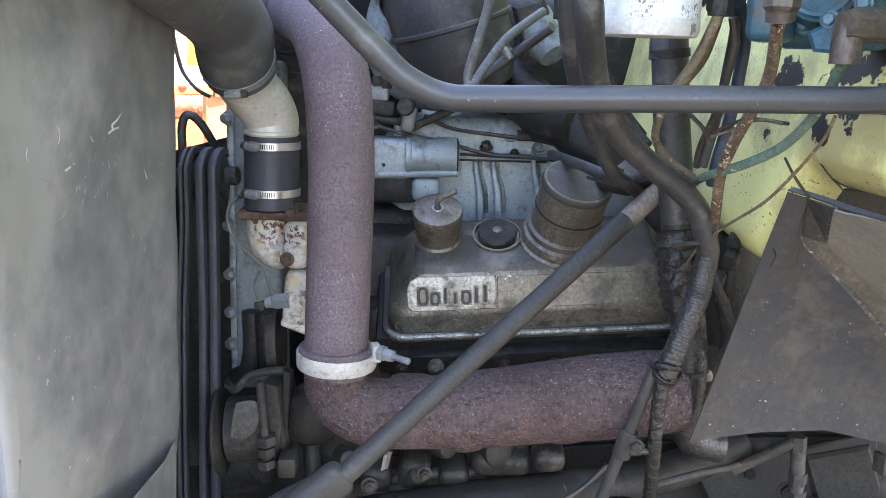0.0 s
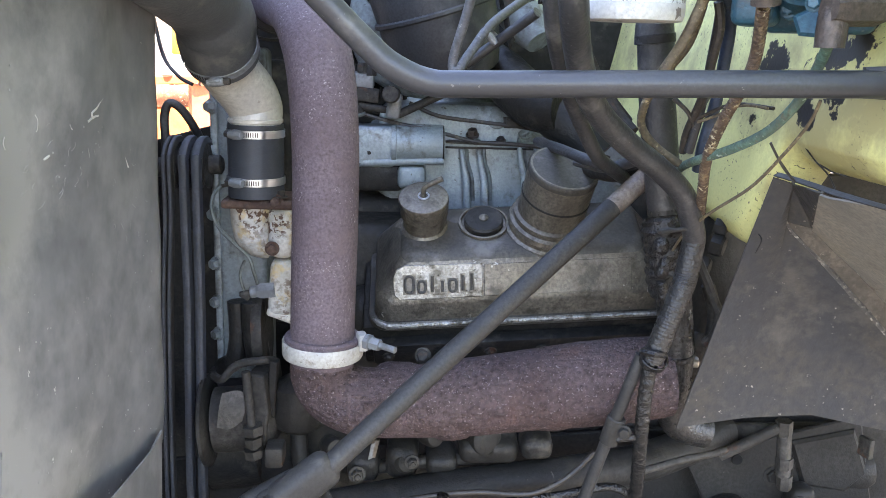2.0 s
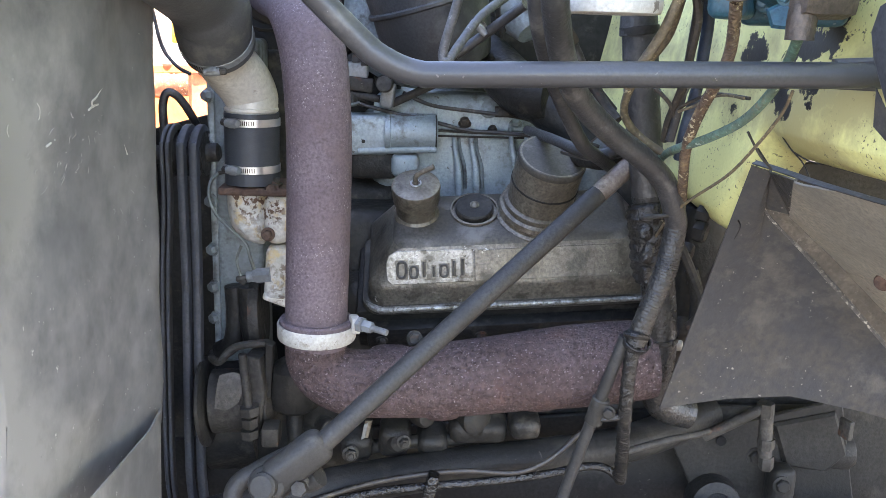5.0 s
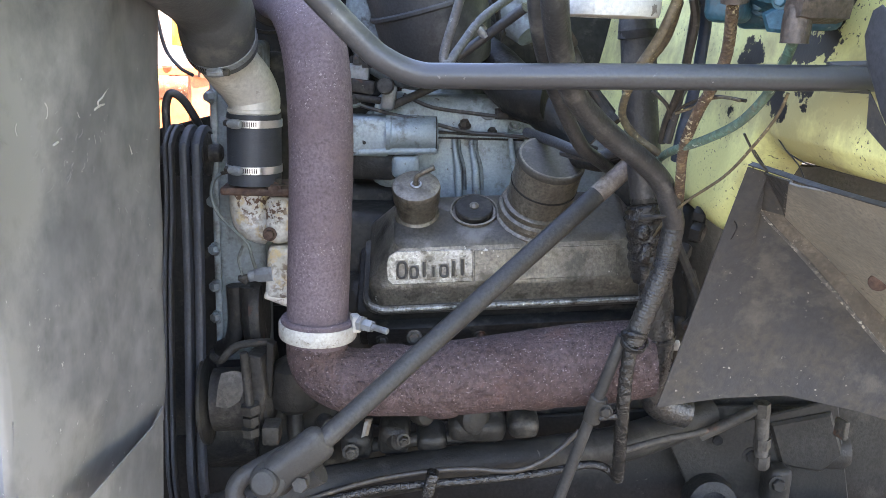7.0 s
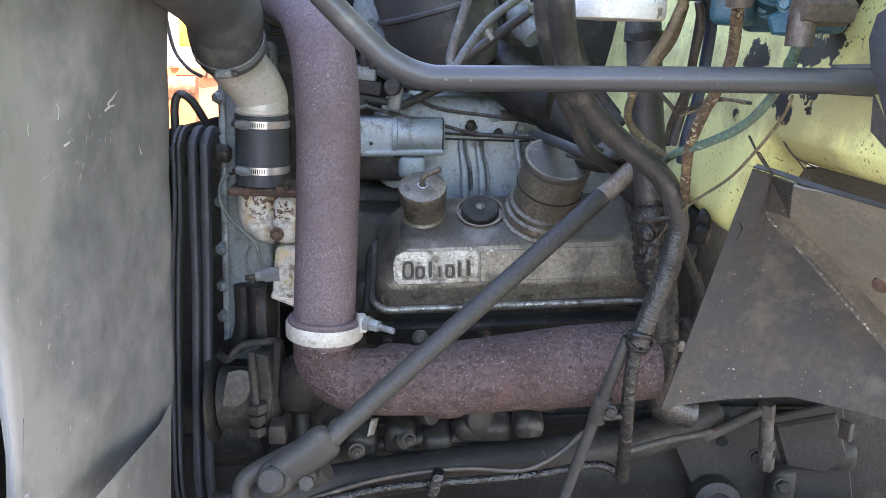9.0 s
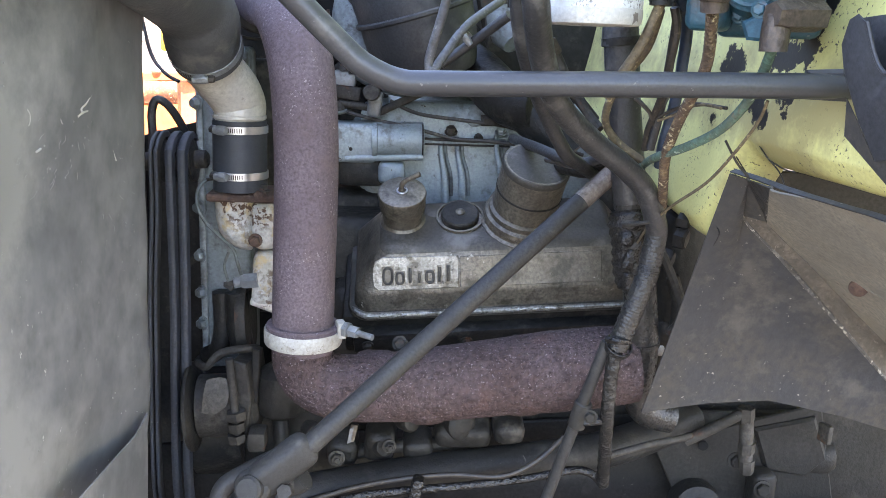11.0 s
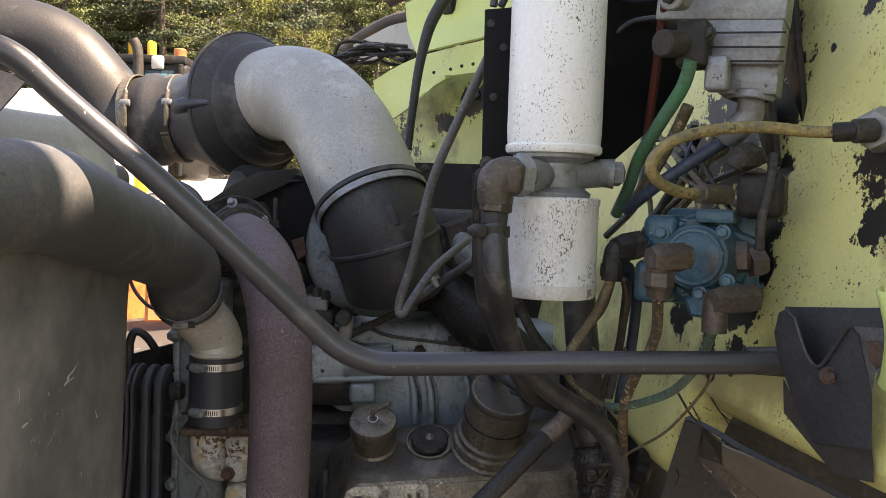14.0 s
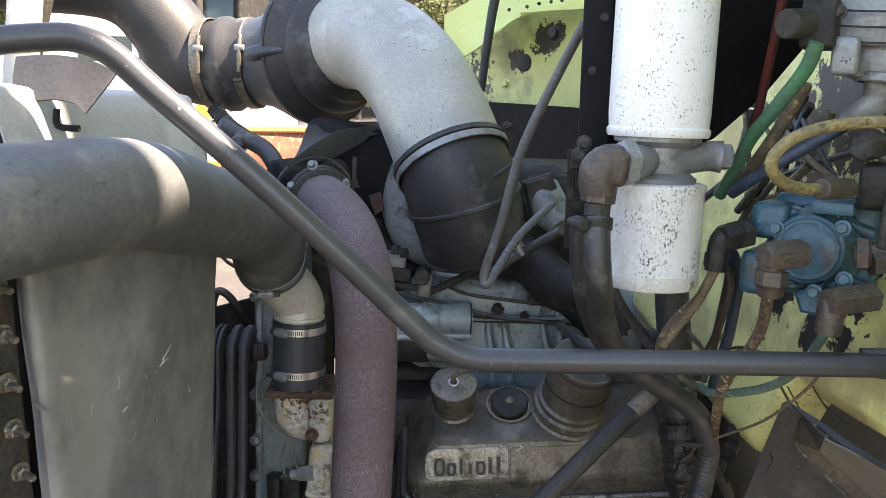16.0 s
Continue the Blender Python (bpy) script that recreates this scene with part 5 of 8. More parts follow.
for x_top, x_mid, x_low, wide, mat in BELTS:
    loop = [(x_low, 0.15, 0.52), (x_low, 0.124, 0.62), (x_mid * 0.4 + x_low * 0.6, 0.12, 0.8), (x_mid, 0.12, 1.03), (x_top, 0.12, 1.2)]
    loop += [(x_top, PULLEY.y - 0.05 * math.cos(radians(d)), PULLEY.z + 0.05 * math.sin(radians(d))) for d in (14, 30, 48, 66, 84, 104, 124)]
    belt = thing("fan_belt", (x_low, 0.15, 0.52), "blue-black rubber V-belt running down from the fan pulley" if mat is M_BELT else "worn black rubber V-belt beside the shroud", "belt", "fan belts")
    part("belt_body", ribbon(loop, ex * wide, 0.011, 4), mat, belt)
    part("worn_back", ribbon([Vector(p) + Vector((0, -0.0062, 0.0) if k < 5 else (0, -0.0062 * math.cos(radians((k - 4) * 18)), 0.0062 * math.sin(radians((k - 4) * 18)))) for k, p in enumerate(loop)], ex * wide * 0.72, 0.002, 4), M_BELT_BACK, belt, "dusty worn belt back")
pulley = thing("fan_pulley", PULLEY - Vector((0, 0, 0.045)), "small dark grooved pulley carrying the belts", "pulley")
prof = [(0.015, -0.04)]
for k in range(4):
    h = -0.038 + k * 0.019
    prof += [(0.044, h), (0.044, h + 0.002), (0.036, h + 0.007), (0.036, h + 0.01), (0.044, h + 0.015), (0.044, h + 0.018)]
part("rim", lathe(PULLEY, ex, prof + [(0.015, 0.04)], 40), M_GRIME, pulley)
part("hub", lathe(PULLEY, ex, [(0.018, -0.06), (0.018, 0.06), (0.012, 0.065)], 24), M_GRIME, pulley)
lower = thing("drive_pulley", (-0.4, 0.26, 0.62), "dark lower drive pulley for the belts", "pulley")
part("rim", lathe((-0.4, 0.26, 0.72), ex, [(0.1, -0.06), (0.13, -0.055), (0.13, 0.05), (0.1, 0.055)], 40), M_GRIME, lower)
hose("coolant_hose", [(-0.531, 0.24, 1.27), (-0.53, 0.24, 1.33), (-0.53, 0.24, 1.375), (-0.519, 0.24, 1.4), (-0.499, 0.25, 1.388), (-0.479, 0.27, 1.346), (-0.47, 0.3, 1.3)], 0.0085, M_RUBBER, "thin black rubber hose arched over the belts", "hose", 12, 6)

unit = thing("belt_driven_pump", (-0.3547, 0.13, 0.7219), "grimy belt-driven pump with a long adjusting bolt", "pump")
ac = Vector((-0.4003, 0.13, 0.7952))
ur = 0.0639
part("dust_crust", sheet([[(-0.3726, 0.058, 0.8817), (-0.3503, 0.058, 0.8887), (-0.3366, 0.06, 0.8828)], [(-0.3787, 0.05, 0.8552), (-0.3485, 0.049, 0.8572), (-0.3327, 0.052, 0.8568)], [(-0.384, 0.05, 0.8193), (-0.3603, 0.049, 0.8186), (-0.3381, 0.05, 0.8337)]], -0.006, 0.02, 6), M_CRUST, unit, "pale caked dust")
part("body", lathe(ac, ex, [(ur * 0.5, -0.02), (ur, -0.012), (ur, 0.06), (ur * 0.92, 0.066), (ur * 0.92, 0.1), (ur * 0.6, 0.11)], 36), M_OLDIRON, unit)
part("pulley", lathe(ac - ex * 0.03, ex, [(ur * 1.3, -0.004), (ur * 1.42, 0.0), (ur * 1.42, 0.006), (ur * 1.2, 0.012)], 40), M_FRAME, unit)
part("end_plate", slab([(-0.3308, 0.07, 0.9179), (-0.3032, 0.07, 0.9123), (-0.295, 0.07, 0.8392), (-0.3048, 0.07, 0.7599), (-0.3297, 0.07, 0.7646)], (0.01, 0.1, 0), 0.003), M_OLDIRON, unit)
part("adjusting_bolt", rod((-0.33, 0.05, 0.9302), (-0.3158, 0.05, 0.7568), 0.0085), M_OLDIRON, unit)
part('nut', hexbar((-0.3194, 0.05, 0.8228), (-0.3174, 0.05, 0.8037), 0.02), M_OLDIRON, unit)
part('nut', hexbar((-0.3197, 0.05, 0.7988), (-0.3177, 0.05, 0.7797), 0.017), M_OLDIRON, unit)
part('nut', hexbar((-0.32, 0.05, 0.7747), (-0.3181, 0.05, 0.7554), 0.018), M_OLDIRON, unit)
part("bracket", tube([(-0.4126, 0.12, 0.8911), (-0.3898, 0.1, 0.8915), (-0.3609, 0.1, 0.9217), (-0.31, 0.1, 0.9338), (-0.292, 0.12, 0.9275)], 0.008, 8, 4), M_OLDIRON, unit)
part("strap", slab([(-0.2964, 0.09, 0.9381), (-0.2808, 0.09, 0.933), (-0.2884, 0.09, 0.8188), (-0.2996, 0.09, 0.8303)], (0, 0.02, 0), 0.002), M_FRAME, unit)
part("foot_block", box((-0.2799, 0.06, 0.7636), (0.034, 0.05, 0.04), (0, 0, 5), 0.006), M_OLDIRON, unit)
# dark pipes, also standing in for the shadows between the housing and the pump
hose("coolant_pipe", [(-0.3856, 0.2, 1.0176), (-0.3834, 0.2, 0.9438), (-0.3938, 0.2, 0.8932), (-0.424, 0.22, 0.869)], 0.02, M_GRIME, "black coolant pipe below the thermostat housing", "pipe", 14, 6)
hose("coolant_pipe", [(-0.3488, 0.18, 1.0252), (-0.3451, 0.18, 0.9524), (-0.3386, 0.18, 0.9033)], 0.024, M_GRIME, "black oily pipe below the thermostat housing", "pipe", 14, 6)
solid("idler_pulley", lathe((-0.3356, 0.2, 0.9587), ex, [(0.03, -0.012), (0.075, -0.01), (0.078, 0.0), (0.075, 0.01), (0.03, 0.012)], 36), M_OLDIRON, "thin grey idler pulley behind the exhaust pipe", "pulley")
solid("oil_filter_bowl", lathe((-0.2505, 0.14, 0.8114), (0, 0, -1), [(0.03, -0.075), (0.05, -0.06), (0.054, 0.0), (0.05, 0.02), (0.03, 0.034), (0.01, 0.038)], 32), M_GRIME, "dark blue-black bowl tucked behind the exhaust elbow", "bowl")
hose("oil_pipe", [(-0.2528, 0.14, 0.7925), (-0.2443, 0.12, 0.7201), (-0.229, 0.12, 0.6827)], 0.017, M_FRAME, "dark oil pipe under the bowl", "pipe", 14, 5)

# ---- bars, struts and chassis ----
br = 0.0152
BAR = [(-0.5619, -0.65, 1.8194), (-0.501, -0.6, 1.8389), (-0.4515, -0.57, 1.8489), (-0.4187, -0.55, 1.851), (-0.3835, -0.54, 1.837), (-0.3375, -0.525, 1.7947), (-0.2425, -0.505, 1.7119), (-0.1353, -0.48, 1.6112), (-0.0477, -0.46, 1.5258), (-0.0162, -0.455, 1.5006), (0.0224, -0.45, 1.4856), (0.0713, -0.45, 1.4849), (0.2789, -0.445, 1.4917), (0.5367, -0.44, 1.4992), (0.5583, -0.442, 1.5003)]
bar = thing("brace_bar", (0.2392, -0.5, 1.4957), "satin black bent tubular brace bar across the engine bay", "brace bar")
part("tube", tube(BAR, br, 24, 8), M_BAR, bar)
e0, e1 = Vector((0.5002, -0.44, 1.4996)), Vector((0.5475, -0.45, 1.5011))
part("flat_end", slab([e0 + Vector((0, 0, 0.017)), e1 + Vector((0, 0, 0.019)), e1 - Vector((0, 0, 0.019)), e0 - Vector((0, 0, 0.017))], (0, 0.016, 0), 0.004), M_BAR, bar)

fold = thing("fender_bracket", (0.5836, -0.5, 1.4133), "dark folded sheet-metal fender bracket with rust spots", "bracket")
part("front_plate", slab([(0.5087, -0.5, 1.5463), (0.5094, -0.51, 1.5722), (0.514, -0.52, 1.5782), (0.5193, -0.53, 1.5698), (0.528, -0.54, 1.5354), (0.5339, -0.55, 1.5199), (0.5368, -0.56, 1.5179), (0.5402, -0.57, 1.5268), (0.546, -0.6, 1.5654), (0.5476, -0.61, 1.5722), (0.5533, -0.615, 1.5644), (0.5598, -0.62, 1.5354), (0.5644, -0.63, 1.5011), (0.5709, -0.625, 1.4398), (0.5407, -0.55, 1.4251), (0.5275, -0.525, 1.4654), (0.5131, -0.505, 1.518)], (0.002, 0.005, 0), 0.0015), M_DARKFOLD, fold)
part("left_gusset", slab([(0.5275, -0.49, 1.4887), (0.5307, -0.49, 1.4458), (0.5689, -0.55, 1.3887), (0.5885, -0.6, 1.3969), (0.5835, -0.6, 1.4374), (0.5491, -0.53, 1.4253), (0.5367, -0.5, 1.4671)], (0.001, 0.004, 0), 0.001), M_FLAP, fold)
part("back_plate", slab([(0.533, -0.47, 1.5749), (0.5778, -0.56, 1.5863), (0.5977, -0.63, 1.5961), (0.6023, -0.63, 1.5615), (0.5761, -0.565, 1.5553), (0.5533, -0.53, 1.5045), (0.5425, -0.48, 1.5198)], (0.001, 0.004, 0), 0.001), M_DARKFOLD, fold)
part("rolled_edge", tube([(0.5185, -0.532, 1.5699), (0.5272, -0.542, 1.5356), (0.533, -0.552, 1.5201), (0.5359, -0.562, 1.5181), (0.5393, -0.572, 1.527), (0.545, -0.602, 1.5655), (0.5467, -0.612, 1.5722)], 0.0025, 8, 5), M_DARKFOLD, fold)
# pale material on this plate only: the sun on it is painted in
part("sunlit_right_plate", slab([(0.5479, -0.612, 1.5717), (0.5614, -0.7, 1.5816), (0.5668, -0.7, 1.5415), (0.5583, -0.645, 1.5276), (0.5608, -0.635, 1.5052), (0.5563, -0.625, 1.5388), (0.5516, -0.62, 1.5635)], (0.002, 0.005, 0), 0.001), M_PALEGREY, fold)
part("rust_patch", slab([(0.5516, -0.634, 1.5599), (0.5544, -0.655, 1.564), (0.5591, -0.672, 1.5465), (0.5573, -0.648, 1.5325), (0.555, -0.637, 1.5394)], (0.001, 0.003, 0), 0.001), M_RUSTY, fold)
part("bolt", bolt((0.5404, -0.578, 1.5114), (-0.3, -1, 0), 0.0072, 0.006), M_RUSTY, fold)

rod_a, rod_b = Vector((-0.1433, -0.27, 0.8939)), Vector((0.395, 0.027, 1.353))
strut = thing("diagonal_strut", rod_a, "grey painted diagonal strut rod with a clevis end", "strut")
part("rod", rod(rod_a, rod_b, 0.0168, 24), M_ROD, strut)
part("worn_end", rod(rod_a.lerp(rod_b, 0.83), rod_b, 0.0168 * 1.006, 24), M_WORNROD, strut, "worn brownish end of the strut")
yoke_a, yoke_b = rod_a.lerp(rod_b, 0.06), Vector((-0.206, -0.29, 0.852))
yaw = math.degrees(math.atan2(yoke_b.y - yoke_a.y, yoke_b.x - yoke_a.x))
pitch = -math.degrees(math.atan2(yoke_b.z - yoke_a.z, (yoke_b - yoke_a).xy.length))
part("clevis", box(yoke_a.lerp(yoke_b, 0.5), ((yoke_b - yoke_a).length * 0.9, 0.044, 0.058), (0, pitch, yaw), 0.019, 4), M_ROD, strut)
part("hub", lathe((-0.2, -0.29, 0.856), (-0.15, -1, 0.35), [(0.03, -0.035), (0.03, 0.006), (0.027, 0.011), (0.022, 0.013), (0.021, 0.024), (0.017, 0.028), (0.004, 0.029)], 24), M_ROD, strut)
part("fork", tube([(-0.163, -0.26, 0.8533), (-0.1466, -0.25, 0.8438), (-0.1285, -0.25, 0.8548)], 0.02, 14, 5), M_ROD, strut)
part("hook_link", tube([(-0.1759, -0.24, 0.8817), (-0.2193, -0.25, 0.8596), (-0.2535, -0.26, 0.8382), (-0.2604, -0.27, 0.8135), (-0.2426, -0.27, 0.7895)], 0.015, 14, 6), M_ROD, strut)
part("pin", hexbar((-0.151, -0.3, 0.8564), (-0.1557, -0.24, 0.8267), 0.012), M_OLDIRON, strut)

rail = thing("chassis_rail", (0.2, 0.2, 0.55), "dusty black chassis rail under the engine", "chassis rail")
part("round_crossmember", tube([(-0.3592, -0.1, 0.6702), (-0.1849, -0.03, 0.6945), (0.07, 0.03, 0.7243), (0.2943, 0.08, 0.7389), (0.45, 0.14, 0.748), (0.62, 0.27, 0.757)], 0.0375, 24, 5), M_FRAME, rail)
part("web", slab([(-0.75, 0.16, 0.42), (1.4, 0.30, 0.42), (1.4, 0.30, 0.8), (0.62, 0.25, 0.78), (-0.75, 0.16, 0.66)], (0, 0.012, 0), 0.003), M_FRAME, rail)
part("lower_beam", box((0.2, -0.02, 0.58), (1.9, 0.12, 0.1), (0, 0, 5), 0.012, 3), M_FRAME, rail)
plate = thing("frame_bracket", (0.679, 0.2, 0.639), "dusty dark frame bracket plate with a round hole", "bracket")
bm = slab([(0.5249, 0.2, 0.7233), (0.652, 0.2, 0.763), (0.8671, 0.2, 0.8326), (0.9304, 0.2, 0.5723), (0.6402, 0.2, 0.5552), (0.5781, 0.2, 0.6197)], (0, 0.012, 0), 0.003)
part("plate", bm, M_FRAME, plate)
part("hole_rim", lathe((0.6316, 0.197, 0.7268), (0, -1, 0), [(0.011, 0), (0.011, 0.002), (0.0105, 0.0025), (0.002, 0.001)], 20), M_BLACK, plate)
part("boss", lathe((0.6235, 0.2, 0.5953), (0, -1, 0.15), [(0.055, 0), (0.05, 0.05), (0.03, 0.056), (0.028, 0.046)], 28), M_FRAME, plate)
part("round_end", lathe((0.8009, 0.24, 0.692), (1, -0.1, 0.1), [(0.01, -0.012), (0.03, -0.004), (0.04, 0.012), (0.042, 0.1), (0.03, 0.118), (0.01, 0.124)], 28), M_FRAME, plate)
part("gusset", slab([(0.7307, 0.19, 0.7721), (0.8555, 0.19, 0.8046), (0.8933, 0.19, 0.7096), (0.8519, 0.19, 0.6677), (0.7668, 0.19, 0.6787)], (0, 0.02, 0), 0.006), M_FRAME, plate)
part("lug", box((0.7481, 0.16, 0.6518), (0.05, 0.05, 0.09), (0, 0, 10), 0.014, 3), M_FRAME, plate)
part("clip", box((0.855, 0.14, 0.7938), (0.012, 0.03, 0.04), (0, 0, 20), 0.003), M_OLDIRON, plate)
part('bolt', bolt((0.7414, 0.13, 0.6681), (0, -1, 0.1), 0.014, 0.01), M_FRAME, plate)
part('bolt', bolt((0.6816, 0.13, 0.7287), (0, -1, 0.1), 0.014, 0.01), M_FRAME, plate)
air_fit = thing("pipe_fitting", (0.6925, 0.1, 0.7198), "grey upright pipe union on the frame bracket", "pipe fitting")
part("elbow", tube([(0.5706, 0.12, 0.7716), (0.6203, 0.11, 0.8076), (0.6582, 0.1, 0.8387), (0.6809, 0.1, 0.852)], 0.011, 14, 5), M_OLDIRON, air_fit)
part("stem", rod((0.6784, 0.1, 0.8543), (0.6881, 0.1, 0.7446), 0.0135), M_OLDIRON, air_fit)
part('nut', hexbar((0.6767, 0.1, 0.859), (0.6785, 0.1, 0.8277), 0.0165), M_OLDIRON, air_fit)
part('nut', hexbar((0.6864, 0.1, 0.7841), (0.6873, 0.1, 0.7594), 0.0165), M_OLDIRON, air_fit)
part('nut', hexbar((0.6912, 0.1, 0.7472), (0.6928, 0.1, 0.7173), 0.0145), M_OLDIRON, air_fit)

hose("frame_pipe", [(0.3981, 0.02, 0.7815), (0.4842, 0.05, 0.795), (0.5411, 0.08, 0.7931), (0.5773, 0.11, 0.7892)], 0.007, M_OLDIRON, "thin grey steel pipe along the chassis rail", "pipe", 10, 5)
hose("frame_hose", [(-0.3178, -0.1, 0.6645), (-0.1359, -0.07, 0.7002), (-0.0327, -0.06, 0.7237), (0.1235, -0.045, 0.7394), (0.2394, -0.03, 0.7518), (0.3237, -0.02, 0.7687), (0.3609, -0.02, 0.765), (0.3838, -0.02, 0.7452)], 0.008, M_GREASE, "greasy black hose lying along the chassis rail", "hose", 12, 6)
hose("frame_hose", [(-0.2599, -0.08, 0.6698), (-0.0957, -0.06, 0.7259), (0.008, -0.055, 0.7521), (0.1014, -0.05, 0.7639), (0.1956, -0.045, 0.7632), (0.2566, -0.04, 0.7927), (0.3077, -0.02, 0.8369)], 0.005, M_WIRE, "thin dusty cable lying along the chassis rail", "cable", 10, 6)
solid('cable_clip', box((0.0403, -0.07, 0.7415), (0.022, 0.03, 0.05), (0, 12, 0), 0.006, 3), M_GREASE, 'black greasy clip holding the hoses to the rail', 'clip')
hose("grey_rod", [(0.2673, -0.06, 0.6888), (0.2934, -0.075, 0.8017), (0.3201, -0.1, 0.9242), (0.336, -0.115, 0.9941), (0.3533, -0.12, 1.0577)], 0.0105, M_ROD, "grey painted control rod with a pipe clip", "rod", 14, 5)
clip = thing("pipe_clip", (0.3229, -0.1, 0.9138), "greasy pipe clip with a bolt joining rod and hose", "clip")
part("collar", rod((0.3156, -0.095, 0.8918), (0.326, -0.103, 0.9417), 0.0155, 18), M_OLDIRON, clip)
part("bolt", bolt((0.3366, -0.115, 0.9213), (-0.2, -1, 0), 0.009, 0.008), M_OLDIRON, clip)
part("strap", box((0.35, -0.105, 0.909), (0.05, 0.016, 0.012), (0, -10, 0), 0.004), M_GREASE, clip)

# ---- liner sheet ----
liner = thing("fender_liner", (0.5499, -0.3, 1.0169), "large dusty grey bent fender liner sheet with a ragged edge", "fender liner")
FOLD = [(0.502, -0.185, 1.3575), (0.5255, -0.1992, 1.3516), (0.539, -0.1548, 1.2894), (0.6019, -0.1509, 1.2277), (0.7224, -0.1439, 1.1098), (0.8151, -0.1373, 1.0176)]
BELLY = [(0.481, -0.125, 1.191), (0.521, -0.12, 1.183), (0.548, -0.1, 1.15), (0.627, -0.1, 1.107), (0.745, -0.115, 1.032), (0.841, -0.12, 0.971)]
FOOT = [(0.434, -0.06, 0.909), (0.487, -0.06, 0.921), (0.549, -0.06, 0.934), (0.65, -0.07, 0.95), (0.767, -0.09, 0.936), (0.87, -0.1, 0.912)]
RAISED = [(0.5217, -0.3116, 1.3579), (0.5732, -0.1746, 1.2843), (0.6459, -0.158, 1.2221), (0.7732, -0.13, 1.1118), (0.8844, -0.115, 1.0153)]
BRINK = [(0.5286, -0.3253, 1.3556), (0.5427, -0.3738, 1.3556), (0.5607, -0.4339, 1.3552), (0.5832, -0.4884, 1.352), (0.625, -0.5781, 1.3377)]
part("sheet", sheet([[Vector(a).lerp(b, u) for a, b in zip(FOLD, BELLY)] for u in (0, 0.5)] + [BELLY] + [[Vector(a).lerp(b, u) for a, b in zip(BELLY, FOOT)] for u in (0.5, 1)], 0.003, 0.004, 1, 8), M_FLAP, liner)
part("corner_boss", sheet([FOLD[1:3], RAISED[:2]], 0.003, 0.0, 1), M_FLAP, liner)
part("pressed_fold", sheet([FOLD[2:], RAISED[1:]], 0.003, 0.0, 1), M_FOLD, liner, "fold filled with brown dirt")
part("chipped_edge", tube(FOLD[1:], [0.003, 0.0042, 0.0044, 0.004, 0.003], 8, 4), M_CHIPPED, liner)
part("chipped_edge", tube(RAISED, [0.002, 0.003, 0.0036, 0.0032, 0.002], 8, 4), M_CHIPPED, liner)
part("raised_panel", sheet([[Vector(a).lerp(b, u / 4) for a, b in zip(RAISED, BRINK)] for u in range(5)], 0.003, 0.009, 1, 8), M_FLAP_LIGHT, liner, "brown dusty raised panel, painted paler for sunlight")
part("edge_lip", sheet([[(0.502, -0.187, 1.3585), (0.524, -0.27, 1.358), (0.531, -0.33, 1.357), (0.5455, -0.39, 1.357), (0.5637, -0.45, 1.3566), (0.5862, -0.505, 1.353), (0.628, -0.595, 1.3387)], [(0.51, -0.187, 1.3625), (0.532, -0.268, 1.362), (0.538, -0.326, 1.362), (0.551, -0.384, 1.361), (0.569, -0.446, 1.3606), (0.591, -0.5, 1.358), (0.634, -0.59, 1.3437)]], 0.002, 0.006, 4, 2), M_DARKFOLD, liner)
part("bent_lip", tube([(0.683, -0.246, 1.215), (0.7024, -0.272, 1.208), (0.7264, -0.316, 1.2), (0.7309, -0.366, 1.208)], [0.002, 0.006, 0.007, 0.005], 8, 5), M_FLAP_LIGHT, liner)
part("rust_patch", lathe((0.688, -0.25, 1.204), (-0.45, -0.7, -0.3), [(0.014, -0.002), (0.013, 0.002), (0.006, 0.003)], 14), M_RUSTY, liner)
solid("mudguard", sheet([[(0.5694, -0.62, 1.616), (0.5514, -0.66, 1.6149), (0.608, -0.72, 1.6145)], [(0.5686, -0.64, 1.5702), (0.5422, -0.7, 1.5752), (0.5825, -0.76, 1.5778)], [(0.5724, -0.62, 1.5169), (0.5455, -0.7, 1.5186), (0.5857, -0.76, 1.5251)]], 0.004, 0.002, 5), M_YELLOW_FAR, "yellow-green fender panel edge beside the bracket", "mudguard")
under = thing("wheel_arch_castings", (0.5036, 0.1, 0.9286), "dusty cast brackets behind the liner sheet", "bracket")
part("casting", box((0.5097, 0.12, 0.9686), (0.06, 0.06, 0.12), (0, 8, 0), 0.014, 3), M_OLDIRON, under)
part("lobe", lathe((0.4636, 0.02, 0.9298), (0.2, -1, 0), [(0.034, 0), (0.03, 0.012), (0.01, 0.014)], 24), M_OLDIRON, under)
part("pin", rod((0.4671, 0.06, 0.9825), (0.4938, 0.06, 0.9827), 0.01), M_ALU, under)
part("pin", rod((0.491, 0.0, 1.0384), (0.52, 0.0, 1.0344), 0.012), M_CAP, under)
part("link", tube([(0.4849, 0.02, 1.1391), (0.5004, 0.02, 1.0918), (0.501, 0.02, 1.0484), (0.4973, 0.02, 1.0263)], 0.012, 12, 5), M_OLDIRON, under)
part('fitting', hexbar((0.4967, -0.02, 1.277), (0.5137, -0.03, 1.2737), 0.016), M_GRIME, under)
part('fitting', hexbar((0.4738, -0.02, 1.2209), (0.4911, -0.03, 1.2179), 0.02), M_GRIME, under)
part('fitting', hexbar((0.4754, -0.02, 1.2511), (0.4925, -0.03, 1.248), 0.014), M_GRIME, under)
part('fitting', hexbar((0.4532, -0.02, 1.1844), (0.4707, -0.03, 1.1816), 0.018), M_GRIME, under)
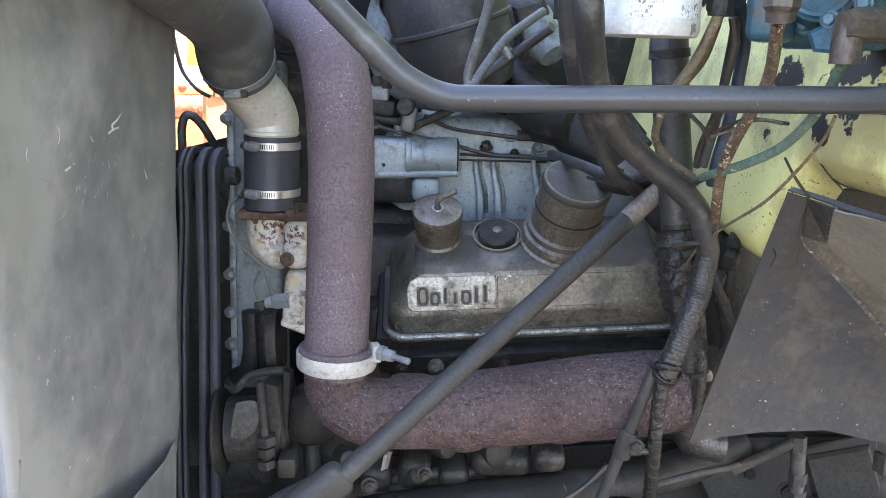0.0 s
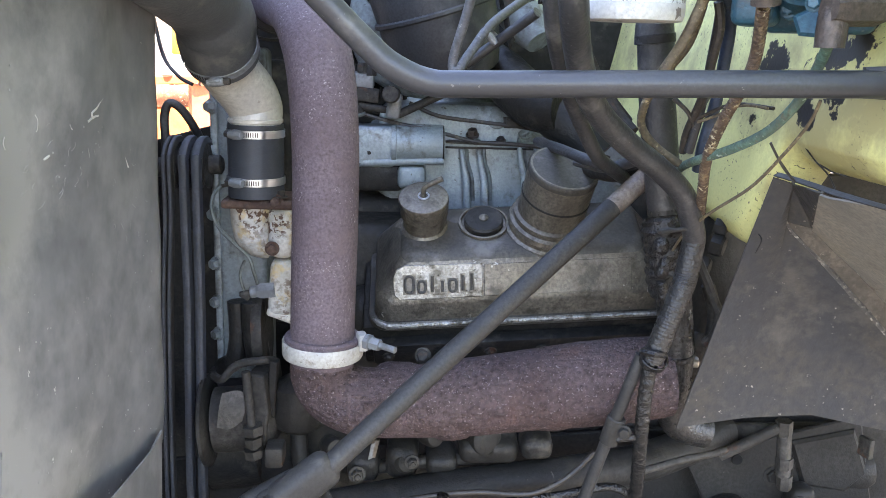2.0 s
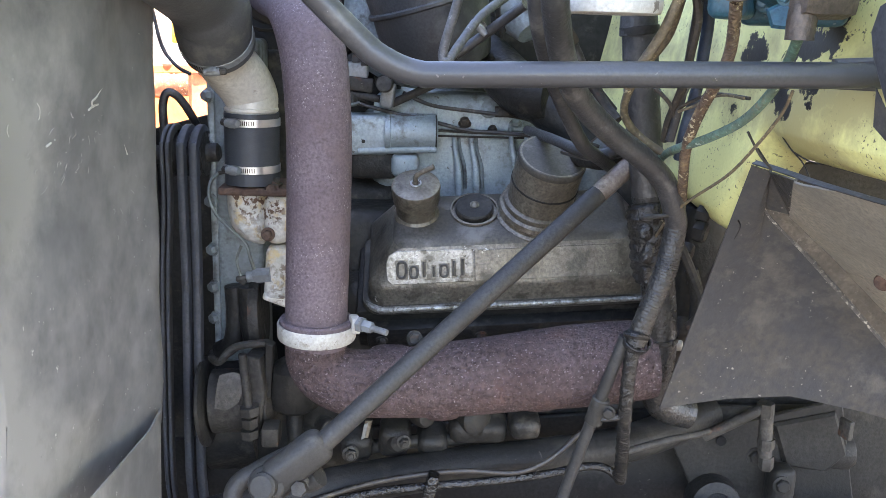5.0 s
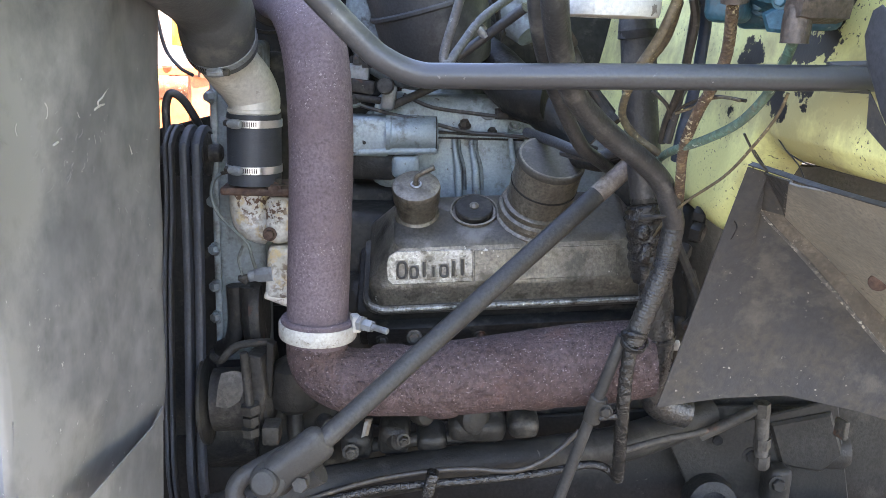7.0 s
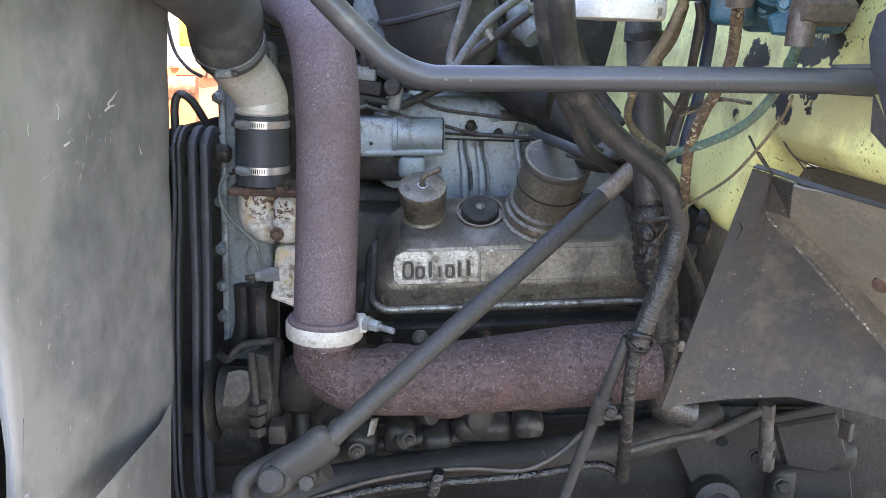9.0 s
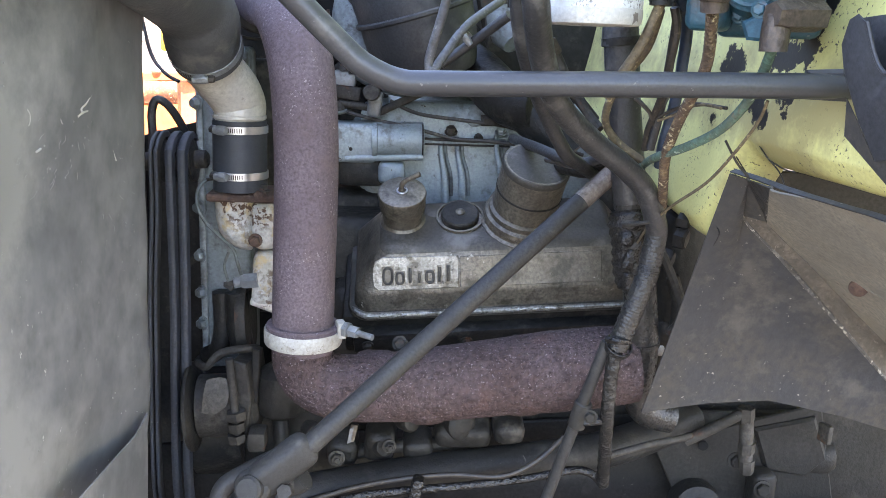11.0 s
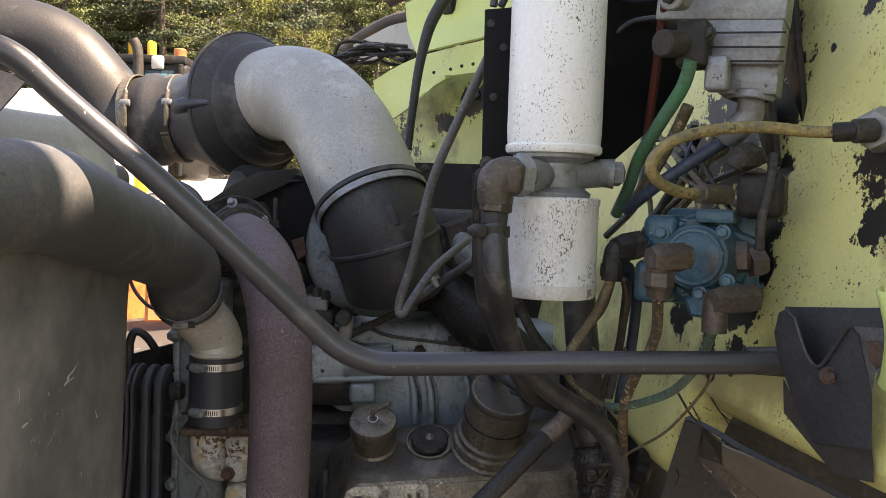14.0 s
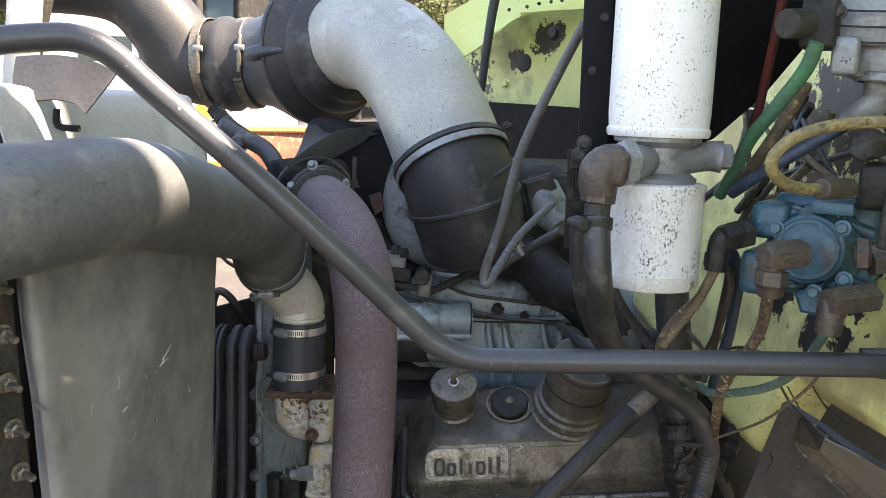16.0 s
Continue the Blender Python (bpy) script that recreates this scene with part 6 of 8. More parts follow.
# dark block added behind the brackets in place of the shade there
part("arch_shade_fill", box((0.5333, 0.16, 1.0976), (0.12, 0.12, 0.3), (0, 0, 10), 0.03, 3), M_GRIME, under)

# ---- hoses by the cab wall ----
def collared(name, points, r, mat, label, category, seg, steps, collars):
    """A large hose with its wall and the collars round it as parts; collars: (point, next point, radius, width, material)."""
    ob = thing(name, points[-1], label, category)
    part("hose_wall", tube(points, r, seg, steps), mat, ob)
    for a, b, rr, wide, mm in collars:
        part("collar", ring(a, Vector(b) - Vector(a), rr, wide, 0.003, 28), mm, ob)
    return ob


oil_hose = collared("oil_hose", [(0.172, -0.405, 1.66), (0.173, -0.415, 1.633), (0.176, -0.418, 1.6), (0.181, -0.405, 1.575), (0.187, -0.375, 1.551), (0.199, -0.33, 1.515), (0.218, -0.29, 1.472), (0.246, -0.255, 1.436), (0.293, -0.215, 1.396), (0.34, -0.185, 1.363), (0.385, -0.155, 1.322), (0.4105, -0.128, 1.27), (0.4178, -0.115, 1.2442), (0.412, -0.118, 1.2)], 0.0175, M_RUBBER, "thick black rubber oil hose sweeping down past the cab wall", "hose", 18, 6, [((0.3707, -0.125, 1.0534), (0.3697, -0.122, 1.0493), 0.0205, 0.012, M_GREASE)])
part("greasy_length", tube([(0.4178, -0.115, 1.2442), (0.412, -0.118, 1.2), (0.4074, -0.12, 1.1734), (0.3955, -0.123, 1.135), (0.3839, -0.125, 1.1007), (0.3691, -0.125, 1.0503)], [0.0176, 0.0182, 0.0182, 0.0178, 0.0178, 0.0178], 20, 8, 36, 0.00035), M_WETRUBBER, oil_hose, "oil-soaked ridged length")
hose("oily_hose", [(0.368, -0.13, 1.062), (0.3634, -0.125, 0.9995), (0.3657, -0.11, 0.9206), (0.3753, -0.07, 0.826), (0.3838, -0.03, 0.7507)], 0.0118, M_GREASE, "wet oil-soaked black hose hanging from the thick one", "hose", 16, 6, 17, 0.0007)
hose("second_hose", [(0.16, -0.31, 1.6468), (0.163, -0.3, 1.6), (0.169, -0.28, 1.56), (0.181, -0.24, 1.52), (0.199, -0.19, 1.478), (0.214, -0.16, 1.449), (0.237, -0.12, 1.41), (0.267, -0.08, 1.364), (0.293, -0.03, 1.343), (0.318, 0.02, 1.325), (0.35, 0.09, 1.3)], 0.0118, M_RUBBER, "thinner black rubber hose behind the oil hose", "hose", 14, 8)
standpipe = collared("black_standpipe", [(0.3481, -0.02, 1.5357), (0.3497, -0.02, 1.5636), (0.3649, -0.02, 1.4354), (0.3884, -0.02, 1.2918), (0.4162, -0.015, 1.1505), (0.4352, -0.01, 1.0228), (0.4377, 0.0, 0.9366), (0.4576, 0.01, 0.8848), (0.5073, 0.02, 0.867)], 0.029, M_RUBBER, "thick black upright pipe curving away at its foot", "pipe", 24, 8, [((0.3514, -0.02, 1.5456), (0.3558, -0.02, 1.5093), 0.029, 0.014, M_GRIME), ((0.4352, -0.01, 1.0228), (0.4377, -0.005, 0.9884), 0.029, 0.01, M_GREASE)])
part("soaked_length", tube([(0.3905, -0.02, 1.28), (0.4162, -0.015, 1.1505), (0.4352, -0.01, 1.0228), (0.4377, 0.0, 0.9366), (0.4576, 0.01, 0.8848), (0.509, 0.02, 0.8665)], 0.0296, 24, 8), M_WETRUBBER, standpipe, "oil-soaked lower length")
part("wrap", tube([(0.3895, -0.02, 1.262), (0.392, -0.024, 1.244), (0.399, -0.022, 1.205), (0.405, -0.018, 1.165), (0.411, -0.016, 1.13)], [0.031, 0.0375, 0.0345, 0.036, 0.0305], 24, 6, 9, 0.0016), M_GREASE, standpipe, "wrinkled grease-caked wrapping")
solid("grease_lump", join(box((0.384, -0.052, 1.222), (0.026, 0.024, 0.03), (10, 20, 30), 0.009, 3), box((0.391, -0.05, 1.186), (0.02, 0.022, 0.04), (0, 15, 10), 0.008, 3), box((0.393, -0.046, 1.145), (0.018, 0.02, 0.036), (0, -10, 20), 0.007, 3)), M_GREASE, "shiny black grease lump on the upright pipe", "grease")
hose("cable_tie", [(0.3666, -0.1, 1.2537), (0.3889, -0.14, 1.2667), (0.4179, -0.13, 1.2697)], 0.0035, M_OLDIRON, "grey dusty cable tie binding the hoses", "cable tie", 8, 4)
hose("cable_tie", [(0.3496, -0.135, 1.0688), (0.3652, -0.15, 1.071), (0.3854, -0.135, 1.0647)], 0.006, M_GREASE, "greasy cable tie round the oily hose", "cable tie", 8, 4)
hose("wire", [(0.4098, -0.1, 1.2831), (0.4067, -0.09, 1.1995), (0.3914, -0.08, 1.1369)], 0.003, M_OLDIRON, "thin grey wire tied to the hoses", "wire", 8, 4)
hose("looped_hose", [(0.1726, -0.12, 1.9287), (0.1342, -0.08, 1.8421), (0.0877, -0.04, 1.7256), (0.0591, 0.0, 1.5934), (0.0344, 0.02, 1.5038), (0.0413, 0.02, 1.4856), (0.0625, 0.05, 1.5162), (0.0981, 0.1, 1.565), (0.1614, 0.2, 1.615)], 0.008, M_PALEGREY, "thin dusty hose making a sharp loop before the air duct", "hose", 14, 8)
hose("looped_hose", [(0.0528, 0.1, 1.4932), (0.1049, 0.1, 1.5329), (0.1693, 0.05, 1.583)], 0.009, M_RUBBER, "short black hose beside the looped hose", "hose", 14, 5)
worm_clamp((0.099, 0.1, 1.5434), Vector((0.1246, 0.08, 1.5573)) - Vector((0.0736, 0.1, 1.5101)), 0.0105, (0, -1, 0), "bright small hose clamp on the black hose", "hose_clamp", 0.01)
hose("tan_hose", [(0.356, -0.28, 1.5851), (0.3513, -0.24, 1.5368), (0.3318, -0.2, 1.4958), (0.3144, -0.18, 1.4572), (0.3145, -0.16, 1.4219), (0.3391, -0.15, 1.3916), (0.3765, -0.15, 1.3669)], 0.006, M_TAN_HOSE, "weathered tan rubber hose crossing down from a fitting", "hose", 14, 7)
hose("rusty_hose", [(0.3868, -0.42, 1.5782), (0.4036, -0.36, 1.5251), (0.4023, -0.33, 1.4884), (0.3924, -0.29, 1.4404), (0.3913, -0.24, 1.3875), (0.4057, -0.18, 1.3287), (0.4216, -0.12, 1.2828), (0.4384, -0.05, 1.2111)], 0.0074, M_RUST_HOSE, "rusty braided hose hanging from the blue pump", "hose", 14, 7, 90, 0.0004)
hose("green_pipe", [(0.4556, -0.44, 1.5416), (0.4609, -0.4, 1.5111), (0.4568, -0.37, 1.4748), (0.4386, -0.33, 1.4346), (0.4108, -0.28, 1.4052), (0.3844, -0.22, 1.3822), (0.3884, -0.12, 1.359), (0.3768, -0.06, 1.3268)], 0.0063, M_GREEN_PIPE, "verdigris-green pipe curving from the blue pump", "pipe", 14, 7)
hose("blue_hose", [(0.3738, -0.3, 1.6062), (0.4001, -0.25, 1.5692), (0.4064, -0.22, 1.5154), (0.4059, -0.2, 1.4581), (0.4003, -0.18, 1.4018), (0.401, -0.16, 1.3605)], 0.0085, M_BLUE_HOSE, "dark blue air hose beside the pump", "hose", 12, 7)
hose("black_hose", [(0.3639, -0.3, 1.6387), (0.3782, -0.28, 1.5896), (0.3844, -0.24, 1.5227), (0.3862, -0.2, 1.4491), (0.3805, -0.18, 1.3882)], 0.0065, M_RUBBER, "thin black air hose beside the pump", "hose", 12, 7)
hose("wire", [(0.4779, -0.38, 1.4763), (0.4749, -0.36, 1.4462), (0.4645, -0.31, 1.3994), (0.4497, -0.25, 1.3504), (0.4199, -0.18, 1.3012), (0.4082, -0.1, 1.2547), (0.4001, -0.05, 1.2093)], 0.0022, M_TAN_HOSE, "thin brown wire crossing the cab wall", "wire", 8, 6)
hose("wire", [(0.3474, -0.2, 1.4639), (0.3701, -0.2, 1.4443), (0.3834, -0.19, 1.419)], 0.003, M_WIRE, "thin black wire among the hoses", "wire", 8, 5)
hose("wire", [(0.3834, -0.2, 1.4366), (0.4015, -0.22, 1.4512), (0.4204, -0.25, 1.462), (0.4523, -0.3, 1.4605)], 0.0025, M_WIRE, "thin brown wire between the hoses", "wire", 8, 5)
hose("wire", [(0.4735, -0.24, 1.4114), (0.4938, -0.24, 1.3797), (0.5126, -0.24, 1.36)], 0.0018, M_WIRE, "thin dark wire hanging on the cab wall", "wire", 8, 5)
hose("fuel_pipe", [(0.2247, -0.05, 1.5493), (0.2457, -0.05, 1.5145), (0.2727, -0.05, 1.4658), (0.3158, -0.04, 1.4161)], 0.009, M_OLDIRON, "thin grey fuel pipe angled behind the oil hose", "pipe", 10, 5)
solid("pipe_nut", hexbar((0.2281, -0.05, 1.5406), (0.2426, -0.05, 1.5188), 0.014), M_BRASS, "brown brass union nut on the fuel pipe", "pipe nut")
hose("black_hose", [(0.2, 0.3, 1.345), (0.235, 0.16, 1.346), (0.2755, 0.06, 1.3397), (0.3096, 0.03, 1.3355), (0.338, 0.0, 1.3506)], 0.01, M_RUBBER, "short black hose behind the breather", "hose", 12, 6)
hose("black_hose", [(0.25, 0.28, 1.3), (0.296, 0.14, 1.3097), (0.3292, 0.08, 1.3141), (0.3557, 0.04, 1.3412)], 0.012, M_GRIME, "black hose end behind the breather", "hose", 12, 6)

# thinner lines among the hoses
for pts, rr, mm, lab in (
    ([(0.4447, -0.3, 1.4602), (0.4304, -0.27, 1.4622), (0.4174, -0.24, 1.4564), (0.4063, -0.22, 1.4449), (0.3838, -0.2, 1.4325)], 0.0022, M_TAN_HOSE, "thin tan wire between the hoses"),
    ([(0.3513, -0.18, 1.467), (0.37, -0.18, 1.4487), (0.3817, -0.19, 1.4357), (0.3948, -0.22, 1.4751)], 0.0022, M_WIRE_GREY, "thin grey wire behind the brace bar"),
    ([(0.3693, -0.3, 1.5884), (0.3774, -0.29, 1.56), (0.3783, -0.27, 1.5228), (0.3811, -0.22, 1.4665), (0.3757, -0.18, 1.4178), (0.3767, -0.16, 1.3857)], 0.006, M_WIRE, "dark brown plastic tube beside the upright pipe"),
    ([(0.2809, -0.05, 1.457), (0.3023, -0.06, 1.4264), (0.3193, -0.08, 1.4059)], 0.0075, M_OLDIRON, "grey pipe end behind the oil hose"),
    ([(0.2525, 0.1, 1.331), (0.2996, 0.06, 1.3259), (0.3425, 0.02, 1.3383), (0.358, -0.02, 1.3569)], 0.006, M_RUBBER, "thin black tube behind the breather"),
    ([(0.197, 0.42, 1.3661), (0.2524, 0.4, 1.3493), (0.2933, 0.36, 1.3211), (0.3227, 0.3, 1.3082)], 0.009, M_RUBBER, "black tube running down behind the breather"),
    ([(0.4384, -0.05, 1.2111), (0.4565, -0.05, 1.1769), (0.4808, -0.04, 1.1297), (0.4921, -0.04, 1.0992), (0.4886, -0.03, 1.0645), (0.4779, -0.02, 1.0478)], 0.008, M_OLDIRON, "dusty bent pipe behind the liner"),
):
    hose("thin_line", pts, rr, mm, lab, "wire", 8, 6)
solid("banjo_bolt", join(hexbar((0.141, 0.43, 1.369), (0.166, 0.43, 1.3701), 0.013), rod((0.1635, 0.43, 1.37), (0.1912, 0.43, 1.3674), 0.011)), M_OLDIRON, "dusty grey banjo fitting on the engine top", "pipe fitting")

# ---- fuel filters ----
FY = -0.31
fa = Vector((0, 0, 1))
fc = Vector((0.2587, -0.31, 1.7632))
fr = 0.0666
f_sh = 2.01
filt = thing("upper_fuel_filter", fc, "tall white-painted canister filter with chipped paint", "filter")
n = f_sh - fc.z
can_u = part("canister", lathe(fc, fa, [(fr * 0.98, 0), (fr * 1.02, 0.004), (fr * 1.02, 0.01), (fr * 0.98, 0.013), (fr, 0.03), (fr, n - 0.02), (fr * 0.97, n - 0.006), (fr * 0.86, n + 0.006), (fr * 0.56, n + 0.014)], 48), M_WHITE, filt)
part("cap", lathe(fc + fa * (n + 0.012), fa, [(fr * 0.55, 0), (fr * 0.52, 0.006), (fr * 0.48, 0.008), (fr * 0.48, 0.014), (fr * 0.51, 0.016), (fr * 0.48, 0.019), (fr * 0.51, 0.022), (fr * 0.48, 0.025), (fr * 0.47, 0.034), (fr * 0.4, 0.036)], 40), M_WHITE_STEEL, can_u)
lo_top, lo_bot = Vector((0.2599, -0.31, 1.7026)), Vector((0.2591, -0.31, 1.5623))
filt2 = thing("lower_fuel_filter", lo_bot, "short white-painted spin-on filter, speckled with chipped paint", "filter")
m2 = lo_top.z - lo_bot.z
part("canister", lathe((lo_top.x, FY, lo_bot.z), fa, [(fr * 0.5, 0.0), (fr * 0.9, 0.002), (fr * 0.975, 0.01), (fr * 0.985, 0.02), (fr * 0.985, m2 - 0.012), (fr * 1.01, m2 - 0.009), (fr * 1.01, m2 - 0.002), (fr * 0.96, m2)], 48), M_WHITE_WORN, filt2)
part("bottom_rim", lathe((lo_top.x, FY, lo_bot.z), fa, [(fr * 0.88, -0.001), (fr * 0.95, 0.0), (fr * 0.985, 0.006), (fr * 0.992, 0.012), (fr * 0.99, 0.019), (fr * 0.975, 0.021)], 48), M_WHITE_STEEL, filt2, "chipped brownish bottom rim")
head = thing("filter_mount", Vector((fc.x, FY, lo_top.z)), "grey cast filter head with side ports", "filter head")
hz = (fc.z + lo_top.z) / 2
hh = fc.z - lo_top.z
part("body", lathe((fc.x, FY, lo_top.z), fa, [(fr * 0.8, 0), (fr * 0.82, 0.006), (fr * 0.66, 0.014), (fr * 0.66, hh - 0.014), (fr * 0.86, hh - 0.006), (fr * 0.86, hh)], 36), M_CASTGREY, head)
hl, hrp = Vector((0.2076, -0.385, 1.7301)), Vector((0.3483, -0.3, 1.7389))
part("left_port", tube([Vector((fc.x - 0.01, FY - 0.02, hz)), hl.lerp(Vector((fc.x, FY, hz)), 0.4), hl], [0.02, 0.022, 0.0245], 24, 6), M_CASTGREY, head)
part("left_flange", hexbar(hl + Vector((0.006, 0.004, 0)), hl - Vector((0.012, 0.004, 0)), 0.03), M_CASTGREY, head)
part("right_port", tube([Vector((fc.x + 0.02, FY - 0.02, hz)), hrp - Vector((0.02, 0, 0)), hrp], [0.02, 0.02, 0.022], 24, 6), M_CASTGREY, head)
part("plug", hexbar(hrp - Vector((0.004, 0, 0)), hrp + Vector((0.012, 0.002, 0)), 0.018), M_CASTGREY, head)
fit = thing("hose_elbow", (0.1642, -0.4, 1.6983), "brown cast elbow fitting feeding the oil hose", "pipe fitting")
part("elbow", tube([hl - Vector((0.006, 0, 0)), (0.1863, -0.395, 1.7303), (0.1733, -0.4, 1.7192), (0.173, -0.4, 1.6908)], [0.021, 0.024, 0.026, 0.023], 20, 6), M_BRASS, fit)
part("block", box((0.1844, -0.4, 1.7257), (0.046, 0.044, 0.046), (0, 6, 0), 0.01, 3), M_BRASS, fit)
part("nut", hexbar((0.1737, -0.4, 1.6924), (0.1728, -0.4, 1.6789), 0.022), M_BRASS, fit)
part("barb", rod((0.1735, -0.4, 1.6804), (0.1725, -0.404, 1.6609), 0.0165), M_OLDIRON, fit)
worm_clamp((0.1722, -0.406, 1.6549), (0, 0, 1), 0.019, (-1, -0.45, 0), "dark steel worm-drive clamp on the oil hose end", "hose_clamp", 0.015, M_OLDIRON)
brk = thing("filter_bracket", (0.1862, -0.2, 1.6944), "matt black steel filter bracket with bolt holes", "bracket")
part("flange_plate", slab([(0.1592, -0.22, 1.9822), (0.2005, -0.22, 1.987), (0.2067, -0.22, 1.6958), (0.1633, -0.22, 1.694)], (0, 0.006, 0), 0.0015), M_BLACK, brk)
part("back_plate", slab([(0.1992, -0.2, 1.9927), (0.5089, -0.12, 2.0445), (0.5064, -0.12, 1.9038), (0.4425, -0.14, 1.8244), (0.3681, -0.17, 1.7603), (0.2091, -0.2, 1.6954)], (0.002, 0.006, 0), 0.0015), M_BLACK, brk)
part('hole', lathe((0.1761, -0.2215, 1.8515), (0, -1, 0), [(0.006, 0), (0.006, 0.001), (0.0052, 0.0015)], 20), M_OLDIRON, brk)
part('hole', lathe((0.1892, -0.2215, 1.9261), (0, -1, 0), [(0.006, 0), (0.006, 0.001), (0.0052, 0.0015)], 20), M_OLDIRON, brk)
part('hole', lathe((0.1686, -0.2215, 1.961), (0, -1, 0), [(0.006, 0), (0.006, 0.001), (0.0052, 0.0015)], 20), M_OLDIRON, brk)
part("bracket_foot", slab([(0.1529, -0.24, 1.7365), (0.18, -0.24, 1.742), (0.1813, -0.24, 1.7122), (0.1523, -0.24, 1.711)], (0, 0.02, 0), 0.002), M_GRIME, brk)
part("stay", slab([(0.1508, -0.2, 1.7368), (0.1631, -0.2, 1.7374), (0.168, -0.18, 1.5859), (0.1554, -0.18, 1.5855)], (0, 0.012, 0), 0.002), M_GRIME, brk)
part('bolt', bolt((0.1624, -0.25, 1.7327), (0, -1, 0), 0.008, 0.007), M_OLDIRON, brk)
part('bolt', bolt((0.1684, -0.25, 1.7498), (0, -1, 0), 0.008, 0.007), M_OLDIRON, brk)
hose("air_line", [(0.1729, -0.2, 1.9912), (0.1787, -0.2, 2.0176), (0.2014, -0.2, 2.0407), (0.2433, -0.18, 2.0593)], 0.006, M_RUBBER, "thin black line arched beside the filter", "hose", 10, 6)
hose("air_line", [(0.1854, -0.18, 1.9959), (0.1919, -0.18, 2.0095), (0.1983, -0.18, 2.0275)], 0.006, M_RUBBER, "short black hook of wire beside the filter", "wire", 10, 5)

# ---- blue pump on the cab wall ----
pump = thing("transfer_pump", (0.5369, -0.1436, 1.5213), "teal-blue painted hydraulic pump on the cab wall", "pump")
pc2 = Vector((0.4526, -0.36, 1.6272))
pr2 = 0.057
pa = Vector((-0.55, -0.83, 0.05)).normalized()
part("body", lathe(pc2 - pa * 0.07, pa, [(pr2 * 1.05, 0), (pr2 * 1.05, 0.03), (pr2 * 0.95, 0.036), (pr2 * 0.95, 0.05), (pr2 * 0.8, 0.062), (pr2 * 0.78, 0.075), (pr2 * 0.5, 0.082), (pr2 * 0.3, 0.083)], 40), M_BLUE, pump)
part("square_flange", box(pc2 - pa * 0.075, (0.135, 0.03, 0.14), (0, 0, -33), 0.02, 3), M_BLUE, pump)
part("rear_body", box(pc2 - pa * 0.11, (0.1, 0.07, 0.13), (0, 0, -33), 0.02, 3), M_BLUE, pump)
for k in range(6):
    a = k * math.pi / 3 + 0.4
    x, y, z = frame_of(pa)
    c = pc2 - pa * 0.03 + (x * math.cos(a) + y * math.sin(a)) * pr2 * 0.88
    part("ear", rod(c - pa * 0.03, c + pa * 0.006, 0.013), M_BLUE, pump)
    part("bolt", bolt(c + pa * 0.006, pa, 0.008, 0.006, False), M_BLUE, pump)
part("top_pad", box((0.4817, -0.36, 1.6826), (0.05, 0.05, 0.016), (0, 0, -33), 0.003), M_BLUE, pump)
part("lower_rib", slab([(0.4329, -0.38, 1.5704), (0.4638, -0.39, 1.5883), (0.4584, -0.4, 1.5475), (0.4385, -0.39, 1.549)], (0.02, 0.04, 0), 0.004), M_BLUE, pump)
part("side_tooth", slab([(0.4906, -0.4, 1.5982), (0.5098, -0.42, 1.5939), (0.4922, -0.4, 1.5677)], (0.01, 0.04, 0), 0.003), M_BLUE, pump)
part('face_bolt', bolt((0.4662, -0.425, 1.6635), pa, 0.0075, 0.006), M_BLUE, pump)
part('face_bolt', bolt((0.4747, -0.425, 1.6007), pa, 0.0075, 0.006), M_BLUE, pump)
part('face_bolt', bolt((0.3873, -0.425, 1.6604), pa, 0.0075, 0.006), M_BLUE, pump)
part('face_bolt', bolt((0.4401, -0.425, 1.5831), pa, 0.0075, 0.006), M_BLUE, pump)
part('face_bolt', bolt((0.4948, -0.425, 1.6238), pa, 0.0075, 0.006), M_BLUE, pump)
for k in range(3):
    part("face_rib", box(pc2 - pa * (0.02 + 0.02 * k) + Vector((0.055, 0.0, 0.03 - 0.03 * k)), (0.05, 0.03, 0.012), (0, 20, -33), 0.004), M_BLUE, pump)
part("upper_lug", box((0.4255, -0.3, 1.6576), (0.05, 0.06, 0.05), (0, 0, -33), 0.012, 3), M_BLUE, pump)
part("face_ring", ring(pc2 + pa * 0.006, pa, pr2 * 0.6, 0.01, 0.006), M_BLUE, pump)
part("lower_lug", box((0.4105, -0.32, 1.5894), (0.05, 0.06, 0.06), (0, 0, -33), 0.012, 3), M_BLUE, pump)


def elbow_fitting(name, pts, r, nuts, mat, label):
    ob = thing(name, pts[-1], label, "pipe fitting", "brass fittings round the blue pump")
    part("elbow", tube(pts, r, 16, 5), mat, ob)
    for a, b, nr in nuts:
        part("nut", hexbar(a, b, nr), mat, ob)
    return ob


elbow_fitting("pump_elbow", [(0.4209, -0.43, 1.6304), (0.3916, -0.44, 1.6302), (0.3815, -0.44, 1.624), (0.386, -0.43, 1.5796)], 0.016, [((0.4134, -0.43, 1.6301), (0.368, -0.445, 1.6283), 0.02), ((0.3822, -0.44, 1.6101), (0.3818, -0.44, 1.5889), 0.0195)], M_BRASS, "brown brass elbow fitting on the pump's face")
elbow_fitting("pump_elbow", [(0.5067, -0.42, 1.5803), (0.4701, -0.44, 1.5789), (0.4571, -0.44, 1.5711), (0.4559, -0.44, 1.5357)], 0.016, [((0.5114, -0.42, 1.5789), (0.4465, -0.45, 1.5766), 0.0195), ((0.4576, -0.44, 1.5615), (0.4565, -0.44, 1.5394), 0.0155)], M_BRASS, "brown brass elbow fitting under the pump")
